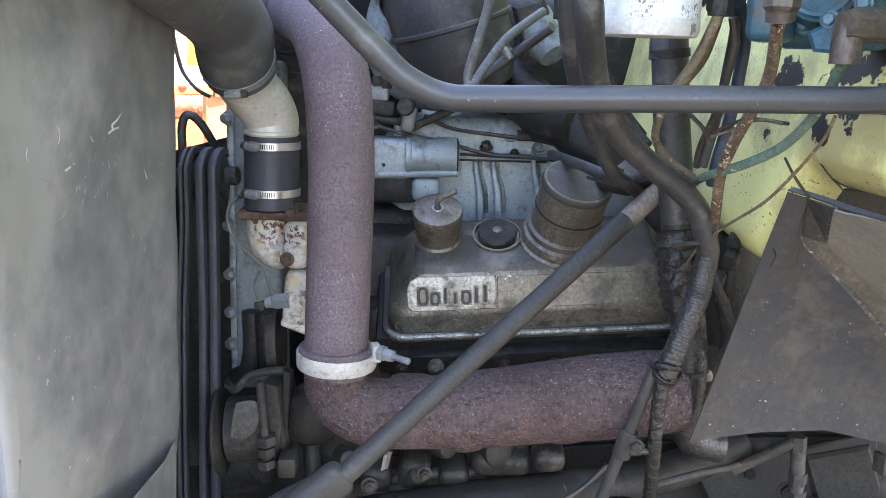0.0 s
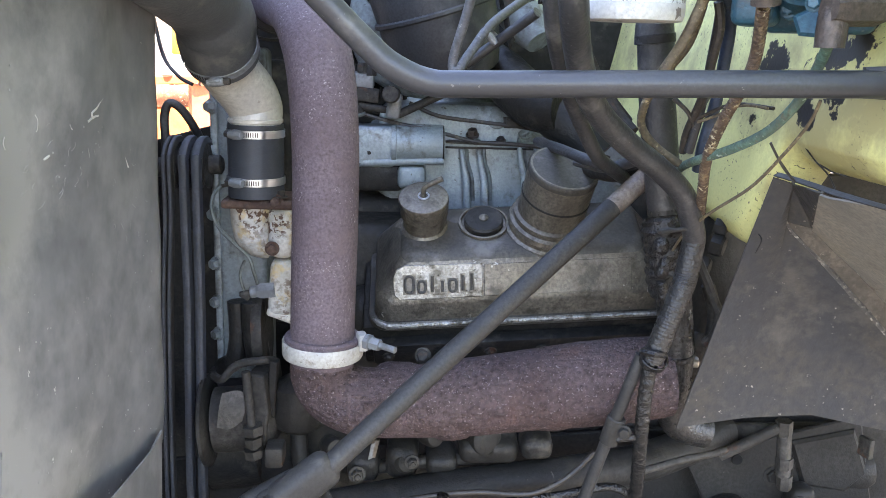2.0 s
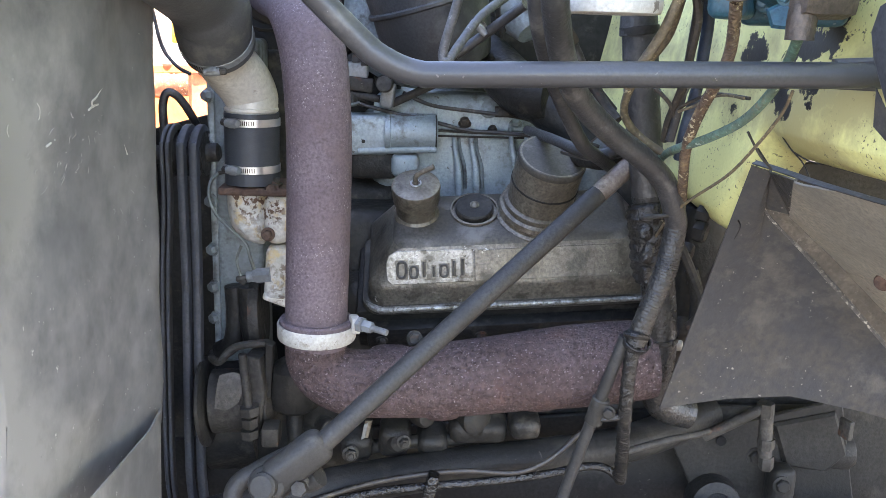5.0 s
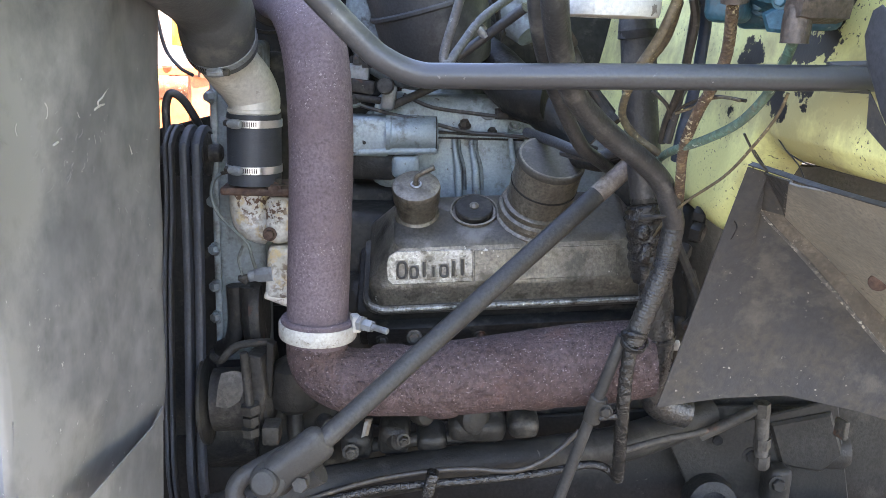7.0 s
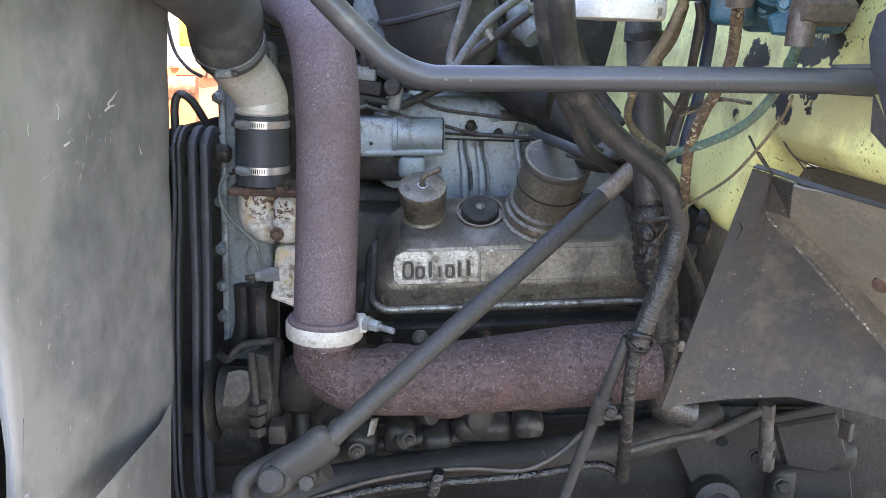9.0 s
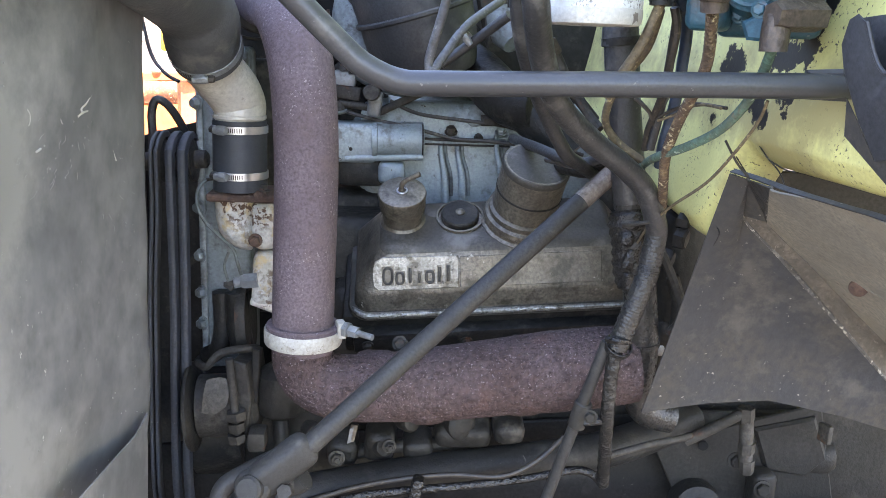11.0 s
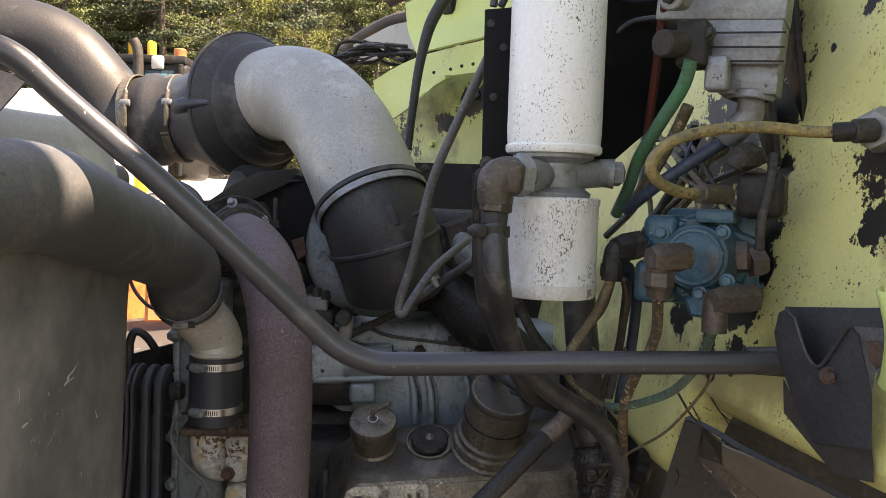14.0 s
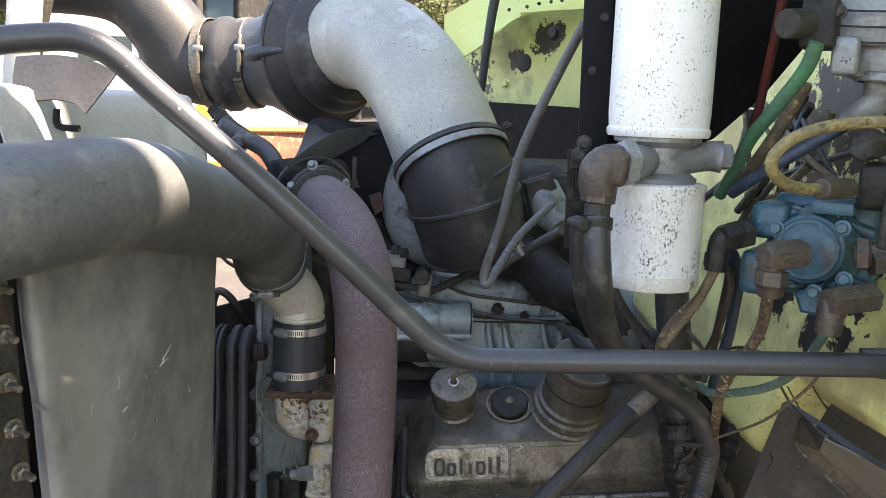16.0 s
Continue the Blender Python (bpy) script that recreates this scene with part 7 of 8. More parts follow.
elbow_fitting("pump_elbow", [(0.3792, -0.32, 1.6409), (0.3525, -0.33, 1.6342), (0.3467, -0.33, 1.6203), (0.345, -0.33, 1.5882)], 0.015, [((0.3834, -0.32, 1.6394), (0.3468, -0.34, 1.6332), 0.021), ((0.3455, -0.33, 1.6115), (0.3441, -0.33, 1.5905), 0.0165)], M_GRIME, "dark elbow fitting beside the pump")
elbow_fitting("pump_elbow", [(0.4849, -0.42, 1.6318), (0.5186, -0.43, 1.6363)], 0.014, [((0.4852, -0.425, 1.6323), (0.4998, -0.43, 1.6334), 0.021), ((0.5003, -0.43, 1.6245), (0.5213, -0.43, 1.629), 0.019)], M_BRASS, "brown brass plug on the pump's side")
hose("steel_line", [(0.5087, -0.44, 1.6442), (0.5095, -0.44, 1.6846), (0.5256, -0.42, 1.7291), (0.5361, -0.4, 1.7672)], 0.006, M_OLDIRON, "thin grey steel line rising from the pump", "pipe", 10, 5)
hose("tan_hose", [(0.3448, -0.33, 1.5922), (0.3291, -0.31, 1.5403), (0.3064, -0.29, 1.4949), (0.2929, -0.28, 1.4674)], 0.0068, M_TAN_HOSE, "weathered tan hose below the dark elbow", "hose", 12, 6)

# ---- air valves on the cab wall ----
valve = thing("air_valve", (0.589, -0.1612, 1.8483), "grey cast air brake valve bolted to the cab wall", "valve")
part("upper_cylinder", rod((0.4223, -0.38, 2.0108), (0.5573, -0.3, 2.0317), 0.0186, 24), M_CASTGREY, valve)
part("front_cylinder", rod((0.4534, -0.44, 1.9875), (0.557, -0.35, 2.0122), 0.0175, 24), M_CASTGREY, valve)
part("front_plug", rod((0.4501, -0.445, 1.9862), (0.4586, -0.44, 1.9878), 0.009, 16), M_BRASS, valve)
part("manifold_block", box((0.4714, -0.37, 1.9644), (0.165, 0.07, 0.05), (0, 4, -28), 0.004, 2), M_CASTGREY, valve)
part("round_end", rod((0.3774, -0.445, 1.9556), (0.4, -0.42, 1.9611), 0.017, 24), M_CASTGREY, valve)
part("end_socket", rod((0.3737, -0.45, 1.9543), (0.3797, -0.44, 1.9567), 0.009, 6), M_GRIME, valve)
part("lower_body", box((0.494, -0.38, 1.9102), (0.105, 0.07, 0.058), (0, 3, -28), 0.003, 2), M_CASTGREY, valve)
part("lower_neck", box((0.508, -0.38, 1.8664), (0.075, 0.06, 0.045), (0, 3, -28), 0.004, 2), M_CASTGREY, valve)
part("neck_ring", ring((0.5071, -0.385, 1.8444), (0.1, 0, 1), 0.024, 0.012, 0.006, 28), M_CASTGREY, valve)
part("outlet", tube([(0.5089, -0.38, 1.8496), (0.5089, -0.38, 1.8203), (0.4995, -0.37, 1.8051), (0.4934, -0.35, 1.7941)], 0.018, 18, 5), M_CASTGREY, valve)
part("stub_fitting", box((0.4537, -0.41, 1.8679), (0.03, 0.03, 0.045), (0, 0, -28), 0.006, 3), M_CASTGREY, valve)
part("lip", box((0.5375, -0.37, 1.9116), (0.008, 0.05, 0.064), (0, 3, -28), 0.002), M_CASTGREY, valve)
part("solenoid", rod((0.3737, -0.43, 1.9009), (0.4132, -0.4, 1.906), 0.0175, 24), M_OLDIRON, valve)
part("solenoid_block", box((0.4247, -0.4, 1.9051), (0.04, 0.045, 0.06), (0, 0, -28), 0.006, 3), M_GRIME, valve)
part("upper_elbow", tube([(0.4194, -0.4, 2.0111), (0.3906, -0.42, 1.9995), (0.3844, -0.42, 1.9735)], 0.014, 14, 5), M_GRIME, valve)
for k in range(6):
    part("fin", box(Vector((0.5479, -0.36, 2.0235)) + Vector((0, 0, -0.018 * k)), (0.02, 0.05, 0.006), (0, 3, -28), 0.0015), M_CASTGREY, valve)
for k in range(3):
    part("groove", box(Vector((0.4794, -0.425, 1.919)) + Vector((0, 0, -0.018 * k)), (0.1, 0.004, 0.0022), (0, 3, -28), 0.0005), M_GRIME, valve)
part('bolt', bolt((0.4196, -0.42, 2.0195), pa, 0.007, 0.006), M_OLDIRON, valve)
part('bolt', bolt((0.5214, -0.42, 1.9516), pa, 0.007, 0.006), M_OLDIRON, valve)
part('bolt', bolt((0.4361, -0.42, 1.9175), pa, 0.007, 0.006), M_OLDIRON, valve)
solid("backing_plate", box((0.6085, -0.2221, 1.9497), (0.01, 0.19, 0.34), (0, -8, -9), 0.003), M_GRIME, "dark stained mounting plate behind the air valve", "plate")
solid("backing_plate", box((0.5876, -0.2361, 1.8079), (0.01, 0.12, 0.1), (0, -8, -9), 0.003), M_GRIME, "dark stained plate below the air valve", "plate")
hose("red_hose", [(0.3907, -0.4, 1.9744), (0.3924, -0.36, 1.9558), (0.3976, -0.32, 1.8995), (0.4015, -0.28, 1.8387), (0.404, -0.25, 1.7859)], 0.0062, M_RED_HOSE, "dull red air hose hanging from the valve", "hose", 12, 6)
hose("green_hose", [(0.4152, -0.42, 1.8833), (0.4121, -0.4, 1.8519), (0.3957, -0.36, 1.8085), (0.3828, -0.3, 1.7626), (0.3787, -0.26, 1.721), (0.3707, -0.22, 1.6809)], 0.0092, M_GREEN_HOSE, "green air hose curving down from the valve", "hose", 14, 6)
hose("tan_hose", [(0.4498, -0.3, 1.8394), (0.4373, -0.28, 1.7988), (0.416, -0.26, 1.748), (0.3948, -0.22, 1.695)], 0.009, M_TAN_HOSE, "tan hose beside the green air hose", "hose", 12, 6)
hose("dark_hose", [(0.4958, -0.34, 1.7906), (0.4599, -0.33, 1.7654), (0.4137, -0.3, 1.727), (0.3786, -0.25, 1.6867)], 0.009, M_BLUE_HOSE, "dark blue hose running from the valve outlet", "hose", 12, 6)
hose("yellow_hose", [(0.5555, -0.53, 1.7868), (0.5243, -0.52, 1.7878), (0.4728, -0.51, 1.792), (0.421, -0.5, 1.7873), (0.3796, -0.5, 1.7751), (0.3561, -0.5, 1.7569), (0.35, -0.5, 1.7395), (0.3643, -0.49, 1.7229), (0.3961, -0.47, 1.7127), (0.4321, -0.45, 1.7123)], 0.0071, M_YELLOW_HOSE, "faded yellow air hose looping from a wall fitting", "hose", 14, 7)
wf = thing("bulkhead_fitting", (0.6357, -0.4836, 1.7946), "grey hexagon bulkhead air fitting on the cab wall", "pipe fitting")
part("hex", hexbar((0.6383, -0.498, 1.7954), (0.5935, -0.54, 1.7901), 0.027), M_CASTGREY, wf)
part("collar", rod((0.5969, -0.54, 1.7902), (0.5696, -0.54, 1.7876), 0.014), M_OLDIRON, wf)
part("crimp", rod((0.575, -0.54, 1.7879), (0.5514, -0.53, 1.7866), 0.0115), M_GRIME, wf)
solid("hose_end", rod((0.4213, -0.46, 1.7121), (0.4709, -0.42, 1.7118), 0.0125), M_BRASS, "brass end of the yellow air hose", "hose end")
solid("wall_elbow", join(tube([(0.5212, -0.38, 1.7655), (0.4938, -0.4, 1.7615), (0.4844, -0.4, 1.7483)], 0.014, 14, 5), hexbar((0.5093, -0.39, 1.7647), (0.4845, -0.41, 1.7602), 0.019)), M_OLDIRON, "dark elbow fitting on the stained cab wall", "pipe fitting")
solid("wall_valve", box((0.5319, -0.38, 1.7134), (0.06, 0.06, 0.06), (0, 0, -28), 0.01, 3), M_GRIME, "small black valve above the blue pump", "valve")
# fittings behind the filter's top
solid('line_fitting', hexbar((0.3735, -0.2, 2.0374), (0.3959, -0.22, 2.0497), 0.012), M_OLDIRON, 'dusty grey air line fitting above the filter bracket', 'pipe fitting', 'fittings above the bracket')
solid('line_fitting', hexbar((0.4043, -0.2, 2.0479), (0.4263, -0.22, 2.0601), 0.011), M_OLDIRON, 'dusty grey air line fitting above the filter bracket', 'pipe fitting', 'fittings above the bracket')
solid('line_fitting', hexbar((0.361, -0.2, 2.0191), (0.3836, -0.22, 2.0317), 0.01), M_OLDIRON, 'dusty grey air line fitting above the filter bracket', 'pipe fitting', 'fittings above the bracket')
solid('line_fitting', hexbar((0.4213, -0.2, 2.0664), (0.4431, -0.22, 2.0783), 0.013), M_OLDIRON, 'dusty grey air line fitting above the filter bracket', 'pipe fitting', 'fittings above the bracket')
solid('line_fitting', hexbar((0.3869, -0.2, 2.0749), (0.4091, -0.22, 2.0867), 0.012), M_OLDIRON, 'dusty grey air line fitting above the filter bracket', 'pipe fitting', 'fittings above the bracket')
hose("air_line", [(0.3621, -0.18, 2.0235), (0.3935, -0.2, 2.0122), (0.4321, -0.22, 2.0145), (0.4528, -0.24, 2.0029)], 0.008, M_BLUE_HOSE, "dark air line below the fittings", "hose", 12, 5)
hose("air_line", [(0.3721, -0.15, 1.9667), (0.3965, -0.16, 1.9844), (0.4398, -0.2, 1.9839), (0.4513, -0.25, 1.9669)], 0.005, M_RUBBER, "thin black line curving behind the filter", "hose", 10, 6)

# dark lines packed between the air valve and the pump
rng = random.Random(21)
UP, DOWN = [(0.5, 0.0403, 1.8173), (0.5237, -0.1127, 1.8015), (0.5475, -0.2042, 1.7899), (0.5606, -0.3058, 1.7622)], [(0.4553, 0.1206, 1.6098), (0.4828, -0.0134, 1.6415), (0.5103, -0.1424, 1.6789), (0.5412, -0.3228, 1.68)]
for k in range(14):
    a, b = Vector(rng.choice(UP)), Vector(rng.choice(DOWN))
    j = lambda w: Vector((rng.uniform(-w, 0), rng.uniform(-w, w), rng.uniform(-w, w)))
    hose("thin_line", [a + j(0.03), a.lerp(b, 0.35) + j(0.03), a.lerp(b, 0.7) + j(0.025), b + j(0.03)], rng.choice((0.004, 0.005, 0.007)), rng.choice((M_RUBBER, M_WIRE, M_GRIME, M_TAN_HOSE, M_BLUE_HOSE)), "thin dark air line packed behind the yellow hose", "hose", 8, 5, 0, 0.0, "packed air lines")

# ---- air intake ----
dr = 0.122
duct = thing("intake_elbow", (-0.0567, 0.41, 1.7013), "silver painted intake elbow with scuffed, speckled paint", "intake pipe")
DUCT = [(-0.3713, 0.8, 1.9532), (-0.2992, 0.72, 1.9568), (-0.2132, 0.62, 1.9246), (-0.1385, 0.52, 1.8512), (-0.0903, 0.45, 1.7709), (-0.0539, 0.41, 1.695)]
part("bend", tube(DUCT, dr, 48, 8), M_SILVER, duct)
part("end_bead", ring(DUCT[-1], Vector(DUCT[-1]) - Vector(DUCT[-2]), dr * 0.99, 0.01, 0.004, 48), M_SILVER, duct)
part("end_bead", ring(DUCT[0], Vector(DUCT[1]) - Vector(DUCT[0]), dr * 0.99, 0.012, 0.005, 48), M_SILVER, duct)
d_end = Vector(DUCT[-1])
d_ax = (d_end - Vector(DUCT[-2])).normalized()
boot = thing("rubber_boot", (0.0069, 0.42, 1.4788), "black rubber boot joining intake elbow and turbocharger", "rubber boot")
part("boot", tube([d_end - d_ax * 0.016, (-0.0281, 0.4, 1.6327), (-0.005, 0.41, 1.5565), (0.0077, 0.43, 1.4841)], [dr * 1.02, dr * 1.02, dr * 1.0, dr * 0.92], 48, 6), M_DUCT_RUBBER, boot)
part("bead", ring((-0.0166, 0.405, 1.5947), Vector((-0.005, 0.41, 1.5565)) - Vector((-0.0281, 0.4, 1.6327)), dr * 0.98, 0.012, 0.01, 44), M_DUCT_RUBBER, boot)
part("lug", box((0.0031, 0.29, 1.6569), (0.025, 0.02, 0.05), (0, -25, 0), 0.006, 3), M_DUCT_RUBBER, boot)
part("clip_rod", rod((0.0273, 0.3, 1.6455), (0.0865, 0.33, 1.6835), 0.006), M_DUCT_RUBBER, boot)
clampd = thing("duct_clamp", d_end, "wide steel band clamp on the intake elbow", "clamp")
part("band", ring(d_end + d_ax * 0.025, d_ax, dr * 1.05, 0.016, 0.003, 48), M_CASTGREY, clampd)
part("rubber_lip", ring(d_end + d_ax * 0.008, d_ax, dr * 1.045, 0.012, 0.004, 48), M_DUCT_RUBBER, clampd)
part("tee_bolt", bolt((0.0689, 0.36, 1.7594), (0.4, -1, 0.2), 0.009, 0.01, True, 0.008), M_OLDIRON, clampd)
hump = thing("hump_hose", (-0.4438, 0.85, 1.8128), "black ribbed rubber hump hose on the intake", "hump hose")
ha, hb = Vector((-0.336, 0.78, 1.9407)), Vector((-0.5475, 0.96, 1.9296))
hx = (hb - ha).normalized()
part("hump", lathe(ha, hx, [(dr * k_, h_) for k_, h_ in ((1.03, -0.01), (1.12, 0.0), (1.14, 0.016), (1.2, 0.024), (1.3, 0.034), (1.37, 0.05), (1.37, 0.06), (1.29, 0.068), (1.33, 0.08), (1.5, 0.098), (1.6, 0.11), (1.61, 0.122), (1.52, 0.13), (1.25, 0.15), (1.08, 0.18), (1.0, 0.2))], 56), M_DUCT_RUBBER, hump)
part("wire_ring", ring(ha + hx * 0.117, hx, dr * 1.57, 0.014, 0.01, 48), M_DUCT_RUBBER, hump)
part("tee_bolt", tube([(-0.59, 0.735, 1.914), (-0.565, 0.715, 1.918), (-0.53, 0.71, 1.923), (-0.49, 0.72, 1.927)], [0.019, 0.021, 0.012, 0.008], 16, 4), M_DUCT_BLUE, hump)
part("strap_end", rod((-0.5263, 0.785, 1.9258), (-0.4819, 0.785, 1.925), 0.007), M_DUCT_RUBBER, hump)
pipe = thing("intake_pipe", (-0.6517, 1.0, 1.7777), "blue-grey painted steel intake pipe", "intake pipe")
p_r, p_l = Vector((-0.5287, 0.97, 1.9185)), Vector((-0.7922, 1.0, 1.8921))
pl_ = (p_r - p_l).length
part("tube", lathe(p_l, p_r - p_l, [(dr * 0.6, 0), (dr * 0.97, 0.002), (dr * 0.97, pl_ * 0.55), (dr * 1.05, pl_ * 0.72), (dr * 1.25, pl_ * 0.88), (dr * 1.42, pl_)], 44), M_DUCT_BLUE, pipe)
coup = thing("coupling_sleeve", (-0.7786, 1.02, 1.7726), "black rubber coupling sleeve on the intake pipe", "coupling")
p_ax = (p_r - p_l).normalized()
cm = Vector((-0.7163, 0.992, 1.9))
part("sleeve", lathe(cm - p_ax * 0.075, p_ax, [(dr * 0.98, 0), (dr * 1.03, 0.004), (dr * 1.03, 0.05), (dr * 1.1, 0.062), (dr * 1.1, 0.085), (dr * 1.03, 0.1), (dr * 1.03, 0.146), (dr * 0.98, 0.15)], 40), M_DUCT_RUBBER, coup)
c = Vector((-0.7715, 0.99, 1.8987))
cl = thing('tee_clamp', c, 'galvanised T-bolt clamp on the intake coupling', 'clamp', 'clamps on the intake coupling')
part('band', ring(c, p_ax, dr * 1.035, 0.026, 0.003, 48), M_CAP, cl)
part('bolt', tube([c + Vector((0.0, -dr * 1.07, -0.03)), c + Vector((0.0, -dr * 1.09, 0.02)), c + Vector((0.0, -dr * 1.01, 0.07))], 0.0065, 10, 4), M_CAP, cl)
part('trunnion', box(c + Vector((0, -dr * 1.07, 0.035)), (0.028, 0.014, 0.018), (0, 0, 0), 0.004), M_CASTGREY, cl)
c = Vector((-0.6566, 0.99, 1.9043))
cl = thing('tee_clamp', c, 'galvanised T-bolt clamp on the intake coupling', 'clamp', 'clamps on the intake coupling')
part('band', ring(c, p_ax, dr * 1.035, 0.026, 0.003, 48), M_CAP, cl)
part('bolt', tube([c + Vector((0.0, -dr * 1.07, -0.03)), c + Vector((0.0, -dr * 1.09, 0.02)), c + Vector((0.0, -dr * 1.01, 0.07))], 0.0065, 10, 4), M_CAP, cl)
part('trunnion', box(c + Vector((0, -dr * 1.07, 0.035)), (0.028, 0.014, 0.018), (0, 0, 0), 0.004), M_CASTGREY, cl)
collared("intake_hose", [p_l + p_ax * 0.03, (-0.8456, 1.0, 1.9123), (-0.9046, 0.98, 1.9993), (-0.9849, 0.97, 2.0819), (-1.1016, 0.95, 2.1228), (-1.3484, 0.9, 2.1276)], [dr * 0.98, dr * 0.95, dr * 0.86, dr * 0.84, dr * 0.86, dr * 0.86], M_DUCT_RUBBER, "large black rubber intake hose rising to the air cleaner", "hose", 40, 8, [(p_l + p_ax * 0.03, p_l, dr * 0.97, 0.02, M_DUCT_RUBBER)])

# ---- turbocharger ----
turbo = thing("turbocharger", (-0.1292, 0.6, 1.4374), "grey cast turbocharger housing behind the exhaust pipe", "turbocharger")
part("volute", tube([(-0.152, 0.56, 1.69), (-0.163, 0.55, 1.63), (-0.165, 0.54, 1.56), (-0.142, 0.53, 1.5), (-0.095, 0.52, 1.468), (-0.03, 0.52, 1.457), (0.05, 0.53, 1.47)], [0.045, 0.05, 0.052, 0.052, 0.05, 0.05, 0.046], 24, 8), M_ENGINE, turbo)
part("centre_housing", lathe((-0.246, 0.62, 1.5154), (1, 0.1, 0), [(0.06, -0.12), (0.1, -0.08), (0.1, 0.0), (0.08, 0.04), (0.12, 0.06), (0.12, 0.09)], 32), M_GRIME, turbo)
part("outlet_cone", lathe((0.1532, 0.5, 1.6089), (0.5, -0.5, -0.7), [(0.05, 0), (0.045, 0.06), (0.03, 0.1)], 24), M_ENGINE, turbo)
part("bracket", slab([(0.1103, 0.45, 1.6362), (0.1749, 0.45, 1.6586), (0.1894, 0.45, 1.6264), (0.1416, 0.45, 1.5194)], (0, 0.04, 0), 0.008), M_OLDIRON, turbo)
shield = thing("heat_shield", (-0.3295, 0.45, 1.6569), "dark bent sheet heat shield over the exhaust outlet", "heat shield")
part("sheet", sheet([[(-0.392, 0.3, 1.6676), (-0.3407, 0.4, 1.7059), (-0.2558, 0.5, 1.7299), (-0.161, 0.6, 1.739)], [(-0.391, 0.4, 1.6858), (-0.3346, 0.5, 1.7237), (-0.2572, 0.6, 1.7443), (-0.171, 0.7, 1.7545)], [(-0.3874, 0.5, 1.7455), (-0.3261, 0.6, 1.7519), (-0.2572, 0.7, 1.7563), (-0.1808, 0.8, 1.7627)]], 0.003, 0.006, 5), M_DARKFOLD, shield)
part("elbow_housing", lathe((-0.3681, 0.33, 1.615), (0.75, 0.5, 0.1), [(0.05, -0.06), (0.065, -0.05), (0.065, 0.02), (0.05, 0.1)], 32), M_BLACK, shield)
part("band", ring((-0.318, 0.24, 1.606), (-0.42, 0.9, 0.1), 0.078, 0.016, 0.006, 40), M_GRIME, shield)
part("plate", slab([(-0.3678, 0.2, 1.6728), (-0.3255, 0.24, 1.71), (-0.2851, 0.3, 1.741), (-0.2114, 0.4, 1.7526), (-0.2378, 0.38, 1.7207), (-0.2968, 0.27, 1.6795), (-0.3452, 0.2, 1.6601)], (0.0, 0.004, -0.003), 0.001), M_DARKFOLD, shield)
part('bolt', bolt((-0.3495, 0.18, 1.6309), (-0.2, -1, 0.5), 0.008, 0.01), M_CASTGREY, shield)
part('bolt', bolt((-0.3095, 0.18, 1.6738), (-0.2, -1, 0.5), 0.008, 0.01), M_CASTGREY, shield)
part('bolt', bolt((-0.3006, 0.18, 1.6368), (-0.2, -1, 0.5), 0.008, 0.01), M_CASTGREY, shield)
part("stud", bolt((-0.2463, 0.3, 1.6249), (0, 0, 1), 0.009, 0.012, True, 0.05), M_OLDIRON, shield)
# black box added in place of the dark hollow behind the shield
part("shade_backing", box((-0.2727, 0.62, 1.6359), (0.3, 0.2, 0.22), (0, 10, 0), 0.04, 3), M_BLACK, shield)
solid("rust_plate", slab([(-0.2448, 0.5, 1.5862), (-0.2162, 0.5, 1.5966), (-0.2067, 0.5, 1.5544), (-0.2272, 0.5, 1.5403)], (0, 0.01, 0), 0.002), M_RUSTY, "small rusty plate by the turbocharger", "plate")
hose("loom", [(-0.6423, 0.6, 1.777), (-0.6004, 0.58, 1.735), (-0.5418, 0.52, 1.7091), (-0.4775, 0.45, 1.6881), (-0.4289, 0.36, 1.66), (-0.4042, 0.3, 1.6317)], 0.019, M_RUBBER, "thick black corrugated cable loom dropping behind the exhaust", "cable", 14, 6, 40, 0.0016)
solid("loom_joint", join(box((-0.5817, 0.55, 1.7229), (0.07, 0.05, 0.045), (0, 30, 0), 0.014, 3), box((-0.55, 0.52, 1.701), (0.04, 0.05, 0.05), (0, 45, 0), 0.012, 3)), M_RUBBER, "black connector lump on the cable loom", "connector")
hose("dipstick_tube", [(-0.5844, 0.35, 1.5677), (-0.5672, 0.35, 1.4879), (-0.5351, 0.34, 1.4486), (-0.5024, 0.33, 1.4327)], 0.004, M_RUBBER, "thin black wire crossing the gap by the shroud", "wire", 8, 6)
# castings filling the depth behind the engine top
rear = thing("rear_engine_castings", (0.1, 0.75, 1.3), "dark grimy engine castings under the intake boot", "engine casting")
part("mass", box((0.22, 0.78, 1.5), (0.5, 0.3, 0.34), (0, 0, 6), 0.06, 3), M_GRIME, rear)
part("mass_low", box((-0.22, 0.72, 1.38), (0.24, 0.34, 0.3), (0, 0, 6), 0.05, 3), M_GRIME, rear)
part("duct_stub", tube([(0.1949, 0.4, 1.4239), (0.2703, 0.36, 1.3697), (0.3271, 0.34, 1.3127)], 0.05, 24, 6), M_GRIME, rear)
hose("crossover_pipe", [(0.2555, 0.35, 1.4103), (0.1925, 0.4, 1.4164), (0.1315, 0.5, 1.4647), (0.0789, 0.6, 1.4988)], 0.055, M_GRIME, "thick dark crossover pipe under the intake boot", "pipe", 24, 6)

# ---- far side of the bay: cowl panels and hood rim ----


cowl = thing("far_cowl", (0.2, 1.5, 1.4), "yellow-green painted cowl panel with bolt holes across the bay", "cowl panel")
lo = [(-0.1685, 1.9, 1.7189), (0.0581, 1.7, 1.6857), (0.3653, 1.36, 1.6643), (0.5853, 1.1, 1.6447)]
